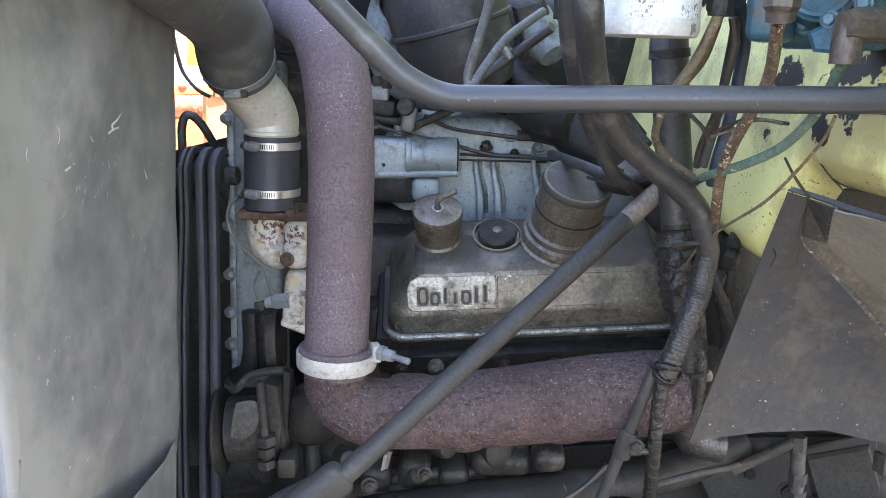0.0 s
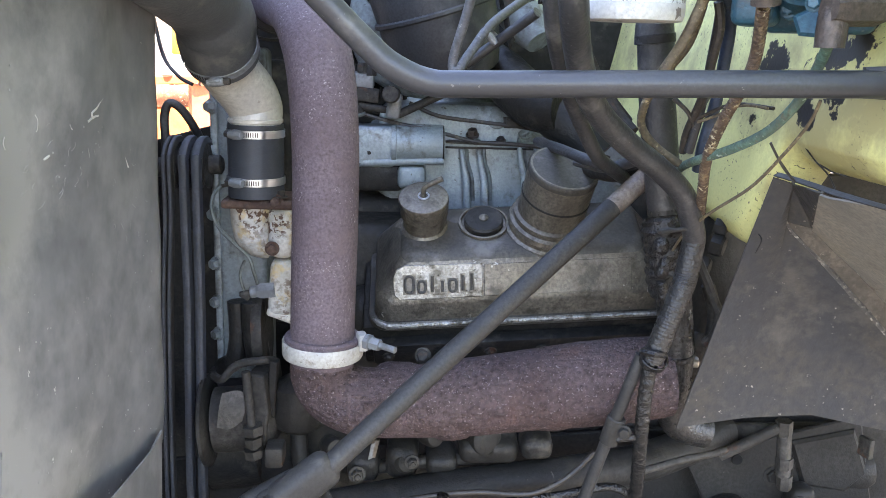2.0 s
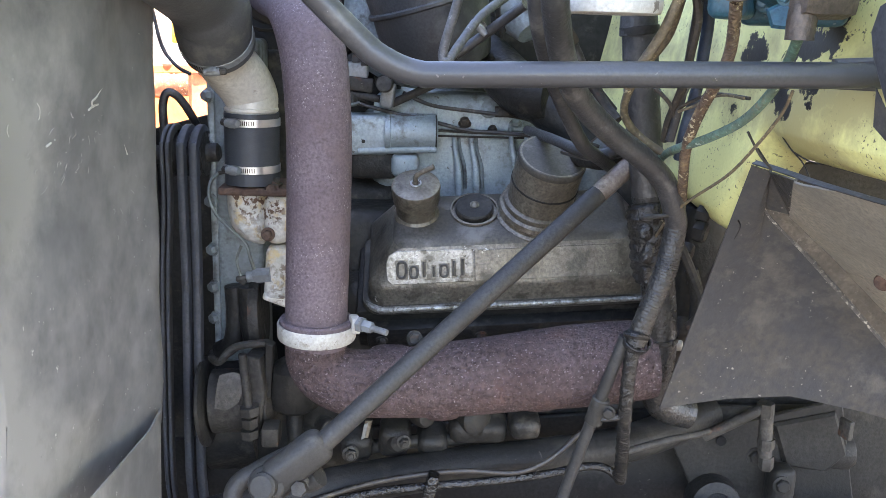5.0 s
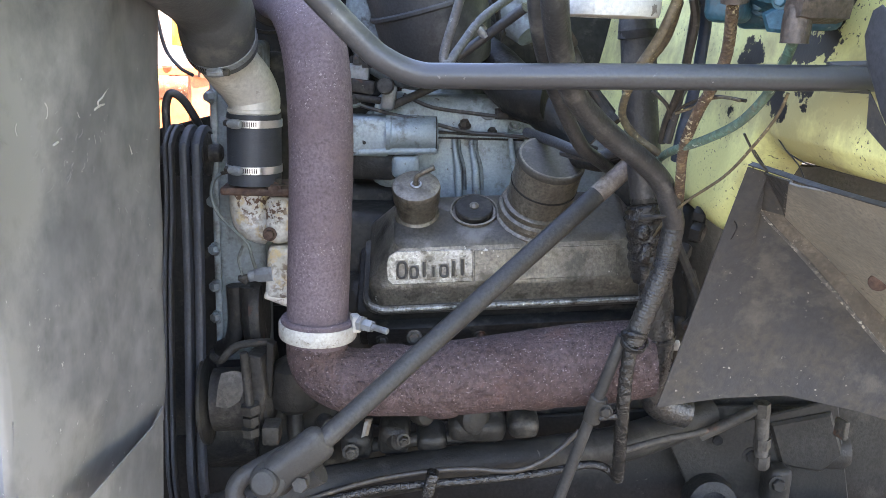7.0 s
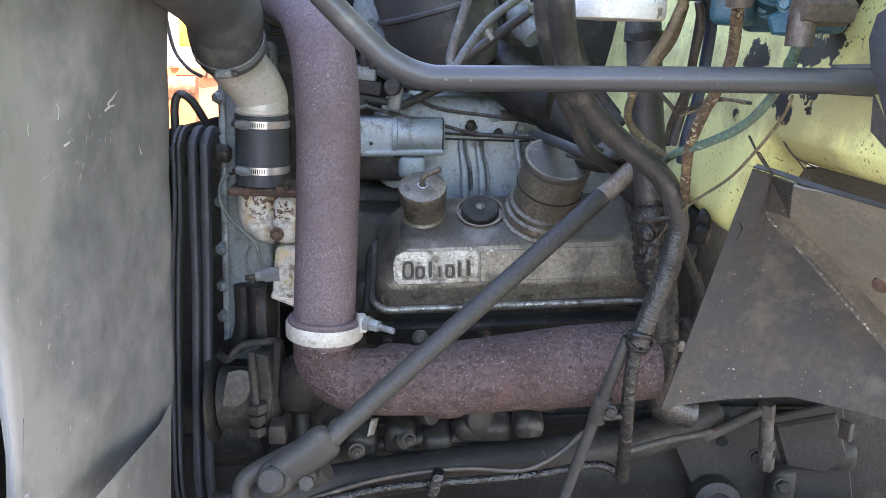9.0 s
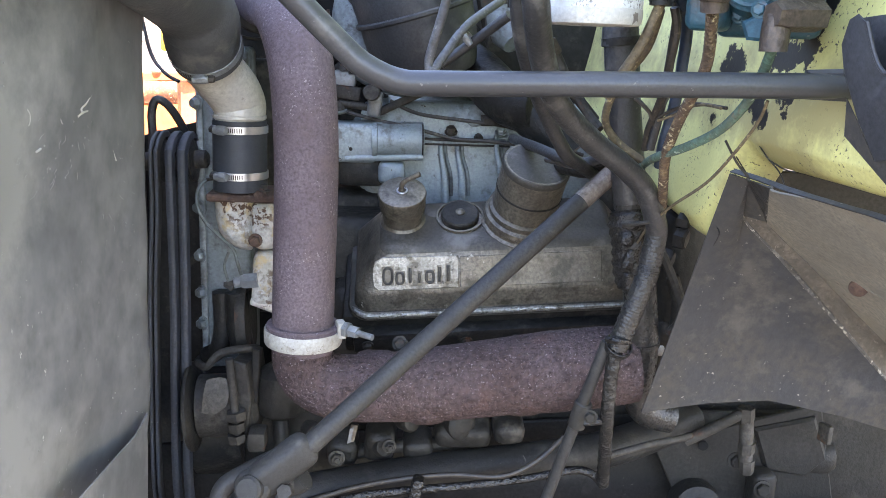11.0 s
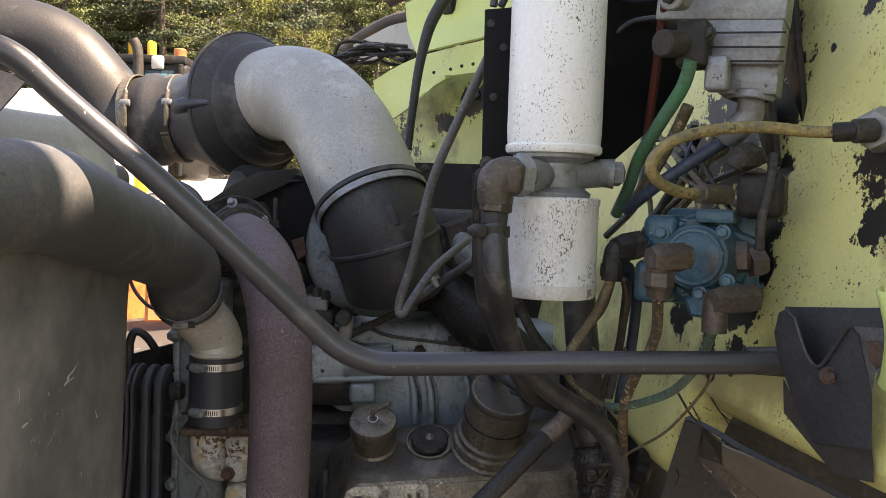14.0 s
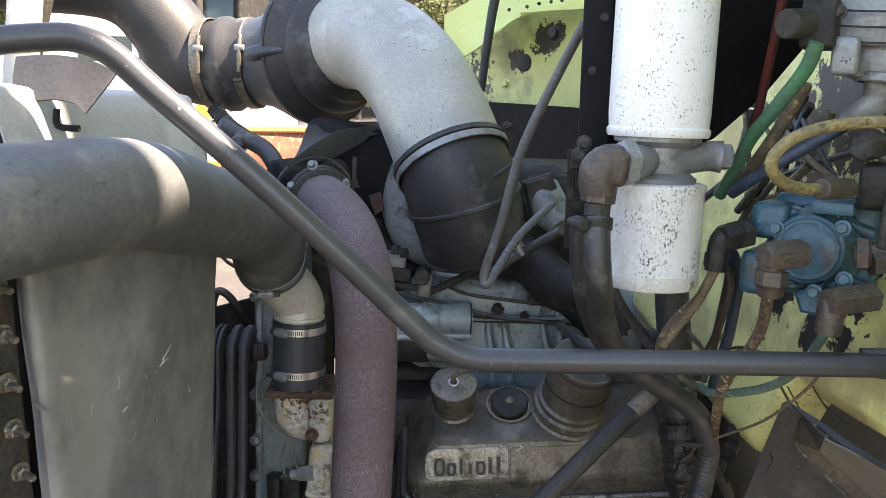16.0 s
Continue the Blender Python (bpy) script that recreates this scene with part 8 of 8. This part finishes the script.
mid = [(-0.1562, 1.9, 1.9674), (0.0459, 1.72, 1.9743), (0.3311, 1.36, 1.998), (0.5675, 1.1, 2.0207)]
top_ = [(-0.1586, 1.9, 2.1359), (0.016, 1.72, 2.1757), (0.3213, 1.36, 2.2169), (0.5564, 1.1, 2.2555)]
M_COWL = material("stained_yellow_green_paint", (0.56, 0.6, 0.22), (0.47, 0.51, 0.2), 4, 0.4, 0.0, (0.27, 0.275, 0.13), 0.5, 5, (0.06, 0.055, 0.045), 0.1, 40, 0.05, 150, 0.08, (1, 1, 1), [((-0.087, 0.131, 0.574), 0.045), ((0.01, 0.0, 0.636), 0.06), ((0.04, -0.03, 0.655), 0.045), ((-0.3, 0.25, 0.5), 0.1)], grain=0.15)
part("lower_panel", sheet([lo, mid, top_], 0.006, 0.004, 4, 5), M_COWL, cowl)
part("ledge", sheet([[(-0.1471, 1.7, 2.1306), (0.0165, 1.5, 2.1883), (0.2992, 1.14, 2.2105), (0.5201, 0.92, 2.251)], [(-0.1342, 1.69, 2.0371), (0.0012, 1.5, 2.0802), (0.3018, 1.14, 2.1526), (0.5224, 0.92, 2.2025)], [(-0.1178, 1.68, 1.9569), (-0.0117, 1.5, 2.008), (0.1154, 1.33, 2.0957), (0.3041, 1.14, 2.1017)]], 0.006, 0.002, 4), M_YELLOW_FAR, cowl)
part("upper_panel", sheet([[(0.0153, 1.56, 2.2097), (0.1512, 1.42, 2.2256), (0.3942, 1.2, 2.2516), (0.6365, 1.0, 2.2908)], [(-0.0238, 1.7, 2.3188), (0.152, 1.56, 2.3427), (0.4069, 1.34, 2.3883), (0.6547, 1.1, 2.4175)], [(-0.0379, 1.75, 2.4303), (0.1481, 1.6, 2.4694), (0.4093, 1.4, 2.5138), (0.6725, 1.2, 2.5521)]], 0.006, 0.003, 4), M_YELLOW_FAR, cowl)
# black edge, its last row drawn down in place of the dark gap below
part("black_foot", sheet([[(-0.1846, 1.75, 1.8257), (0.0519, 1.55, 1.8253), (0.4009, 1.1, 1.8085)], [(-0.1759, 1.75, 1.6103), (0.0603, 1.55, 1.6264), (0.4095, 1.1, 1.6199)], [(-0.2279, 1.8, 1.1889), (0.0771, 1.6, 1.231), (0.4232, 1.1, 1.3217)]], 0.006, 0.002, 3), M_BLACK, cowl, "black lower edge")
part('rivet', lathe((0.1306, 1.25, 2.1153), (-0.6, -0.8, 0), [(0.006, 0), (0.005, 0.004), (0.002, 0.005)], 10), M_OLDIRON, cowl)
part('rivet', lathe((0.1656, 1.22, 2.1219), (-0.6, -0.8, 0), [(0.006, 0), (0.005, 0.004), (0.002, 0.005)], 10), M_OLDIRON, cowl)
part('rivet', lathe((0.2308, 1.17, 2.1269), (-0.6, -0.8, 0), [(0.006, 0), (0.005, 0.004), (0.002, 0.005)], 10), M_OLDIRON, cowl)
part('rivet', lathe((0.0768, 1.32, 2.113), (-0.6, -0.8, 0), [(0.006, 0), (0.005, 0.004), (0.002, 0.005)], 10), M_OLDIRON, cowl)
part('rivet', lathe((0.1999, 1.19, 2.1247), (-0.6, -0.8, 0), [(0.006, 0), (0.005, 0.004), (0.002, 0.005)], 10), M_OLDIRON, cowl)
part("panel_hole", lathe((0.1362, 1.44, 1.9567), (-0.6, -0.8, 0), [(0.03, 0), (0.028, 0.006), (0.012, 0.008)], 20), M_GRIME, cowl)
part("panel_bolt", bolt((0.2203, 1.28, 2.0409), (-0.6, -0.8, 0), 0.018, 0.014), M_GRIME, cowl)
part("panel_bolt", bolt((0.0807, 1.46, 1.8867), (-0.6, -0.8, 0), 0.012, 0.014), M_YELLOW_FAR, cowl)
part("strap", tube([(0.1124, 1.3, 2.3625), (0.0606, 1.3, 2.267), (0.029, 1.3, 2.1356), (0.0083, 1.3, 1.9674), (-0.0019, 1.3, 1.8553)], [0.022, 0.02, 0.016, 0.014, 0.014], 14, 6), M_DUCT_RUBBER, cowl, "black rubber strap")
part("latch", box((0.1302, 1.6, 2.4069), (0.05, 0.05, 0.09), (0, 0, 40), 0.01), M_GRIME, cowl)
rim = thing("windscreen_cowl", (0.3, 1.6, 2.3), "brown weathered rubber rim of the cab cowl", "cowl rim")
M_RIM = material("brown_weathered_rubber", (0.1, 0.085, 0.07), (0.07, 0.06, 0.05), 6, 0.7, 0.0, (0.15, 0.13, 0.11), 0.3, 9, None, 0, 1, 0.2, 120)
part("near_rim", tube([(-0.1186, 1.9, 2.472), (0.0225, 1.85, 2.5306), (0.2145, 1.75, 2.5777), (0.432, 1.6, 2.6092), (0.7164, 1.4, 2.6518)], 0.028, 14, 6), M_RIM, rim)
part("far_rim", tube([(-0.3698, 2.6, 2.3877), (-0.267, 2.55, 2.4594), (-0.1298, 2.4, 2.5006), (-0.0259, 2.3, 2.5062)], 0.026, 14, 6), M_RIM, rim)
part("rim_top", sheet([[(-0.1186, 1.9, 2.472), (0.2145, 1.75, 2.5777), (0.7164, 1.4, 2.6518)], [(-0.0061, 2.3, 2.6325), (0.3091, 2.2, 2.7392), (0.8272, 1.9, 2.8791)]], 0.02, 0.003, 4), M_RIM, rim)
part("pale_liner", sheet([[(-0.3005, 2.5, 2.4009), (-0.1285, 2.4, 2.4698), (0.0002, 2.3, 2.4826)], [(-0.2842, 2.5, 2.3228), (-0.1232, 2.4, 2.3416), (0.0055, 2.3, 2.3574)]], 0.02, 0.01, 4), M_PALE_SHEET, rim)
rng = random.Random(5)
for k in range(16):
    A, B, C = Vector((-0.2933, 1.72, 2.2126)), Vector((0.0137, 1.72, 2.2288)), Vector((-0.1362, 1.72, 2.2527))
    off = lambda s: Vector((rng.uniform(-s, s) * 2, rng.uniform(-0.04, 0.06), rng.uniform(-s, s)))
    hose("cable", [A + off(0.03), A.lerp(C, 0.5) + off(0.035), C + off(0.03), C.lerp(B, 0.5) + off(0.03), B + off(0.035)], rng.uniform(0.004, 0.008), M_RUBBER if k % 4 else M_OLDIRON, "tangled dark wiring harness cable on the far cowl", "cable", 8, 5, 0, 0.0, "wiring harness cables")

# ---- machines in the yard ----
loader = thing("orange_machine", (-3.4, 10, 0), "rusty orange and white machine in full sun behind the truck", "machine")
M_SUNWHITE = material("sunlit_white_paint", (0.8, 0.79, 0.74), (0.7, 0.68, 0.62), 3, 0.5, 0.0, (0.5, 0.42, 0.32), 0.25, 4, None, 0, 1, 0.05, 60, grain=0.1)
M_RUST_CRUST = material("crusted_rust", (0.2, 0.075, 0.035), (0.11, 0.045, 0.025), 9, 0.85, 0.0, (0.3, 0.14, 0.07), 0.4, 14, (0.6, 0.5, 0.4), 0.3, 22, 0.8, 40)
part("grille_panel", slab([(-4.0547, 9.3, 2.2204), (-3.5554, 10.2, 2.3097), (-3.5935, 10.2, 1.0248), (-4.1115, 9.3, 1.0309)], (-0.06, 0.08, 0), 0.01), M_SUNWHITE, loader)
for k in range(9):
    p, q = Vector((-3.7079, 9.9, 1.7485)), Vector((-3.5869, 10.08, 1.759))
    d = (Vector((-3.711, 9.9, 1.6597)) - p) * k
    part("grille_slot", slab([p + d, q + d, q + d + Vector((0, 0, -0.018)), p + d + Vector((0, 0, -0.018))], (-0.02, 0.02, 0), 0.002), M_FRAME, loader)
part("yellow_post", rod((-3.6826, 9.5, 2.116), (-3.7129, 9.5, 1.3075), 0.09, 16), M_MACHINE_YELLOW, loader)
part("orange_rail", slab([(-4.0721, 9.2, 1.0492), (-3.1763, 10.6, 1.0452), (-3.1789, 10.6, 0.9055), (-4.0781, 9.2, 0.9251)], (-0.08, 0.1, 0), 0.02), M_ORANGE, loader)
part("rusty_beam", sheet([[(-4.0971, 9.25, 0.9292), (-3.8257, 9.7, 0.9225), (-3.5195, 10.15, 0.9172), (-3.1922, 10.65, 0.9107)], [(-4.0834, 9.2, 0.8141), (-3.813, 9.65, 0.8025), (-3.5077, 10.1, 0.7924), (-3.1812, 10.6, 0.7806)], [(-4.1092, 9.25, 0.6777), (-3.8357, 9.7, 0.6608), (-3.5272, 10.15, 0.6454), (-3.1974, 10.65, 0.6278)]], 0.05, 0.03, 6), M_RUST_CRUST, loader, "crusted rusty beam")
part("lower_body", slab([(-4.0968, 9.22, 0.6941), (-3.1891, 10.62, 0.6458), (-3.214, 10.62, -0.6892), (-4.1536, 9.22, -0.4925)], (-0.06, 0.08, 0), 0.01), M_ORANGE, loader)
part("hopper_rail", slab([(-3.1923, 8.6, 1.541), (-1.2802, 10.6, 1.5616), (-1.2784, 10.6, 1.4592), (-3.1939, 8.6, 1.4545)], (-0.06, 0.1, 0), 0.02), M_ORANGE, loader)
part("hopper_side", sheet([[(-3.1961, 8.65, 1.4599), (-2.3611, 9.65, 1.4593), (-1.284, 10.65, 1.4657)], [(-3.1841, 8.6, 1.2275), (-2.3503, 9.6, 1.2051), (-1.2735, 10.6, 1.1899)], [(-3.2044, 8.65, 0.9807), (-2.361, 9.65, 0.936), (-1.2738, 10.65, 0.8988)]], 0.05, 0.03, 6), M_RUST_CRUST, loader, "crusted rusty hopper side")
part("hopper_foot", slab([(-3.2845, 8.6, 0.9953), (-1.2687, 10.6, 0.9186), (-1.2503, 10.6, -0.1049), (-3.3009, 8.6, 0.1302)], (-0.06, 0.1, 0), 0.02), M_ORANGE, loader)
part("tank", lathe((-3.5746, 11.0, 1.474), (0, 0, 1), [(0.32, -0.2), (0.34, 0.0), (0.3, 0.16), (0.15, 0.22)], 28), M_SUNWHITE, loader)
part("yellow_tank", lathe((-4.3934, 12.0, 1.4063), (0, 0, 1), [(0.25, -0.2), (0.25, 0.1), (0.2, 0.2), (0.05, 0.25)], 28), M_MACHINE_YELLOW, loader)
solid("white_van", box((-5.6, 14.6, 1.1), (3.6, 2.0, 1.7), (0, 0, 25), 0.2, 4), M_SUNWHITE, "white van body in the sun behind the machine", "van")
digger = thing("yellow_excavator", (-5.4742, 14.0, 2.2192), "yellow tracked excavator with a dark cab in the yard", "excavator")
dx = (-4.9251, 13.0, 2.4784)[0]
part("track", box((dx - 0.6, 14, 0.5), (4.4, 0.7, 1.0), (0, 0, 0), 0.3, 4), M_FRAME, digger)
part("house", box((dx - 1.2, 14, 0.98), (3.4, 2.4, 1.2), (0, 0, 0), 0.12, 3), M_MACHINE_YELLOW, digger)
part("cab_frame", box((dx + 0.1, 13.2, 2.84), (1.7, 1.5, 1.9), (0, 0, 0), 0.12, 3), M_FRAME, digger)
part("windscreen", box((dx + 0.05, 12.43, 3.09), (1.4, 0.03, 1.1), (0, 0, 0), 0.01), M_CABDARK, digger)
part("cab_roof", box((dx + 0.05, 13.2, 3.82), (1.75, 1.55, 0.14), (0, 0, 0), 0.04), M_FRAME, digger)
for k in range(8):
    part("sign_mark", box((dx - 0.2 + k * 0.13, 12.4, 3.52), (0.095, 0.02, 0.13), (0, 0, 0), 0.01), M_TEAL_SIGN, digger)
part("boom", tube([(dx - 0.3, 13.9, 1.64), (dx - 0.3, 13.7, 3.24), (dx - 0.3, 13.5, 3.94), (dx - 0.28, 13.4, 4.24)], 0.08, 4, 4), M_MACHINE_YELLOW, digger)
part("boom_side", box((dx + 0.02, 13.5, 4.04), (0.13, 0.2, 0.5), (0, 0, 0), 0.05), M_MACHINE_YELLOW, digger)
part("beacon", rod((dx + 0.78, 12.6, 3.86), (dx + 0.78, 12.6, 4.02), 0.1, 16), M_ORANGE, digger)
part("work_light", box((dx + 0.48, 12.4, 3.76), (0.2, 0.1, 0.22), (0, 0, 0), 0.04), M_PALE_SHEET, digger)
part("tail_pipe", tube([(dx + 0.2, 12.3, 2.84), (dx + 0.2, 12.3, 3.84), (dx + 0.12, 12.3, 4.09)], 0.08, 14, 5), M_OLDIRON, digger)
part("rail_post", rod((dx + 0.85, 12.4, 1.94), (dx + 0.85, 12.4, 3.74), 0.05, 10), M_FRAME, digger)
pickup = thing("white_pickup", (-4.5557, 9.0, 2.0185), "white pickup with dark windows in the bright yard", "pickup")
part("body", slab([(-5.7613, 9.0, 2.8634), (-4.3196, 9.0, 2.9108), (-4.1246, 9.0, 2.6158), (-4.0064, 9.0, 2.248), (-3.9796, 9.0, 1.4319), (-5.7182, 9.0, 1.357)], (0, 1.6, 0), 0.04), M_SUNWHITE, pickup)
part("side_window", slab([(-5.0942, 8.99, 2.5597), (-4.4102, 8.99, 2.5667), (-4.4011, 8.99, 2.2828), (-5.0849, 8.99, 2.25)], (0, 0.02, 0), 0.004), M_CABDARK, pickup)
part("rear_window", slab([(-4.3306, 8.99, 2.5571), (-4.1716, 8.99, 2.5514), (-4.0966, 8.99, 2.2838), (-4.3219, 8.99, 2.2866)], (0, 0.02, 0), 0.004), M_CABDARK, pickup)
solid("pale_trailer", box((-8.6, 15, 2.2), (3.2, 3, 1.6), (0, 0, 0), 0.15, 3), M_PALE_SHEET, "pale sunlit box trailer in the yard", "trailer")

# ---- what stands at the front of the radiator ----
guard = thing("radiator_top_guard", (-0.6, -0.45, 1.8), "dusty grey bent top guard of the radiator", "guard")
part("flap", sheet([[(-0.5197, -0.49, 1.8324), (-0.4761, -0.49, 1.836), (-0.4297, -0.49, 1.8308), (-0.3997, -0.49, 1.8176)], [(-0.5192, -0.5, 1.8015), (-0.4722, -0.5, 1.8091), (-0.4393, -0.5, 1.8036), (-0.4098, -0.5, 1.7993)], [(-0.5081, -0.51, 1.7794), (-0.4682, -0.51, 1.7849), (-0.442, -0.51, 1.7812), (-0.4294, -0.51, 1.7695)]], 0.003, 0.002, 5), M_DARKFOLD, guard)
part("post", box((-0.6974, -0.15, 1.8889), (0.045, 0.03, 0.4), (0, 6, 0), 0.004), M_PALE_SHEET, guard)
part("post", box((-0.7213, -0.05, 1.9147), (0.015, 0.03, 0.36), (0, 14, 0), 0.003), M_OLDIRON, guard)
part("bracket", tube([(-0.4674, -0.5, 1.774), (-0.467, -0.5, 1.7547), (-0.4417, -0.5, 1.7522)], 0.004, 8, 4), M_BLACK, guard)

# ---- woods behind the yard ----
M_BARK = material("grey_brown_bark", (0.12, 0.09, 0.07), (0.08, 0.06, 0.045), 3, 0.9, 0.0, (0.2, 0.18, 0.15), 0.3, 2, None, 0, 1, 0.6, 12)


def leaf_material(name, base, second):
    m = bpy.data.materials.new(name)
    m.use_nodes = True
    nt, link = m.node_tree, m.node_tree.links.new
    b = nt.nodes["Principled BSDF"]
    g = nt.nodes.new("ShaderNodeNewGeometry")
    mixer = nt.nodes.new("ShaderNodeMix")
    mixer.data_type = "RGBA"
    mixer.inputs["A"].default_value, mixer.inputs["B"].default_value = (*base, 1), (*second, 1)
    link(g.outputs["Random Per Island"], mixer.inputs["Factor"])
    link(mixer.outputs["Result"], b.inputs["Base Color"])
    b.inputs["Roughness"].default_value = 0.65
    return m


LEAVES = [leaf_material("pine_needles", (0.08, 0.105, 0.03), (0.12, 0.14, 0.045)), leaf_material("dark_fir_needles", (0.032, 0.055, 0.024), (0.058, 0.082, 0.034)),
          leaf_material("fresh_spring_leaves", (0.13, 0.15, 0.022), (0.22, 0.235, 0.05)), leaf_material("pale_blossom", (0.21, 0.17, 0.145), (0.3, 0.265, 0.23))]


def tree(kind, h, seed, label):
    """A tapered trunk with limbs and a crown of small loose leaf clumps."""
    r = random.Random(seed)
    ob = thing("tree", (0, 0, 0), label, "tree", "trees behind the yard")
    trunk = tube([(0, 0, -1.0), (0.1, 0, h * 0.35), (-0.05, 0.1, h * 0.7), (0, 0, h)], [h * 0.016, h * 0.012, h * 0.008, h * 0.002], 8, 5)
    limbs = []
    tips = []
    count = 46 if kind < 2 else 34
    for k in range(count):
        u = r.uniform(0.28 if kind < 2 else 0.2, 0.98)
        a = r.uniform(0, 2 * math.pi)
        reach = h * (0.24 * (1.08 - u) + 0.03 if kind < 2 else 0.23 * math.sin(math.pi * min(1, (u - 0.1) / 0.95)) + 0.03) * r.uniform(0.6, 1.15)
        rise = (-0.1 if kind == 1 else 0.18 if kind == 0 else 0.5) * reach
        start = Vector((0, 0, h * u))
        tip = start + Vector((math.cos(a) * reach, math.sin(a) * reach, rise))
        limbs.append(tube([start, start.lerp(tip, 0.5) + Vector((0, 0, -0.05 * reach)), tip], [h * 0.0035, h * 0.0025, h * 0.001], 5, 2))
        tips.append((start, tip, reach))
    part("trunk", trunk, M_BARK, ob)
    tagged(part("branchwork", join(*limbs), M_BARK, ob), kind="stuff")
    verts, faces = [], []
    for start, tip, reach in tips:
        for k in range(int(165 + reach * 85)):
            u = r.uniform(0.25, 1.08)
            c = start.lerp(tip, u) + Vector((r.gauss(0, 1), r.gauss(0, 1), r.gauss(0, 0.22 if kind < 2 else 0.5))) * (0.13 * reach + 0.1)
            s = r.uniform(0.03, 0.072) * (h / 12)
            d = Vector((r.gauss(0, 1), r.gauss(0, 1), r.gauss(0, 0.6))).normalized()
            e = d.orthogonal().normalized()
            e = (e * math.cos(r.uniform(0, 3)) + d.cross(e) * math.sin(r.uniform(0, 3))).normalized()
            i = len(verts)
            verts += [c - d * s, c + e * s * 0.5, c + d * s, c - e * s * 0.5 + Vector((0, 0, -0.3 * s))]
            faces += [(i, i + 1, i + 2), (i, i + 2, i + 3)]
    me = bpy.data.meshes.new("crown")
    me.from_pydata([tuple(q) for q in verts], [], faces)
    me.materials.append(LEAVES[kind])
    crown = new("crown", me)
    crown.parent = ob
    tagged(crown, kind="stuff")
    return ob


KINDS = [tree(0, 14, 1, "tall pine with loose sunlit olive-green needles"), tree(1, 16, 2, "dark green fir with drooping branches"), tree(2, 11, 3, "young tree with bright yellow-green spring leaves"),
         tree(3, 7, 4, "small bare tree with pale blossom"), tree(0, 12, 5, "pine with bare lower trunk and olive-green needles"), tree(1, 13, 6, "slender dark green fir")]
r = random.Random(12)
spots = []
for row, (y0, n_) in enumerate(((44, 22), (48, 22), (53, 22), (59, 20))):
    for k in range(n_):
        x = -34 + k * (52 / n_) + r.uniform(-1.2, 1.2)
        kind = r.choice((0, 1, 1, 4, 5, 0, 5, 1) if row else (0, 4, 1, 5, 0, 1, 2))
        spots.append((x, y0 + r.uniform(-2, 2), kind))
spots += [((-6.6118, 41.0, 9.8715)[0], 41, 2), ((-8.3609, 43.0, 10.1756)[0], 43, 2), ((-9.3941, 40.0, 9.5175)[0], 40, 3), ((-18.9409, 42.0, 9.3908)[0], 42, 0), ((-3.0949, 42.0, 10.2662)[0], 42, 4), ((-12.9045, 42.0, 9.7243)[0], 42, 4), ((-14.1913, 43.0, 9.8536)[0], 43, 1)]
used = set()
for x, y, kind in spots:
    s = r.uniform(0.85, 1.2)
    m = Matrix.Translation((x, y, min(36.0, max(0.0, y - 42) * 0.6) - 0.2)) @ Matrix.Rotation(r.uniform(0, 6.28), 4, "Z")
    if kind not in used:
        used.add(kind)
        KINDS[kind].matrix_basis = m
    else:
        c = copy_thing(KINDS[kind], m)
        c.scale = (s, s, s)
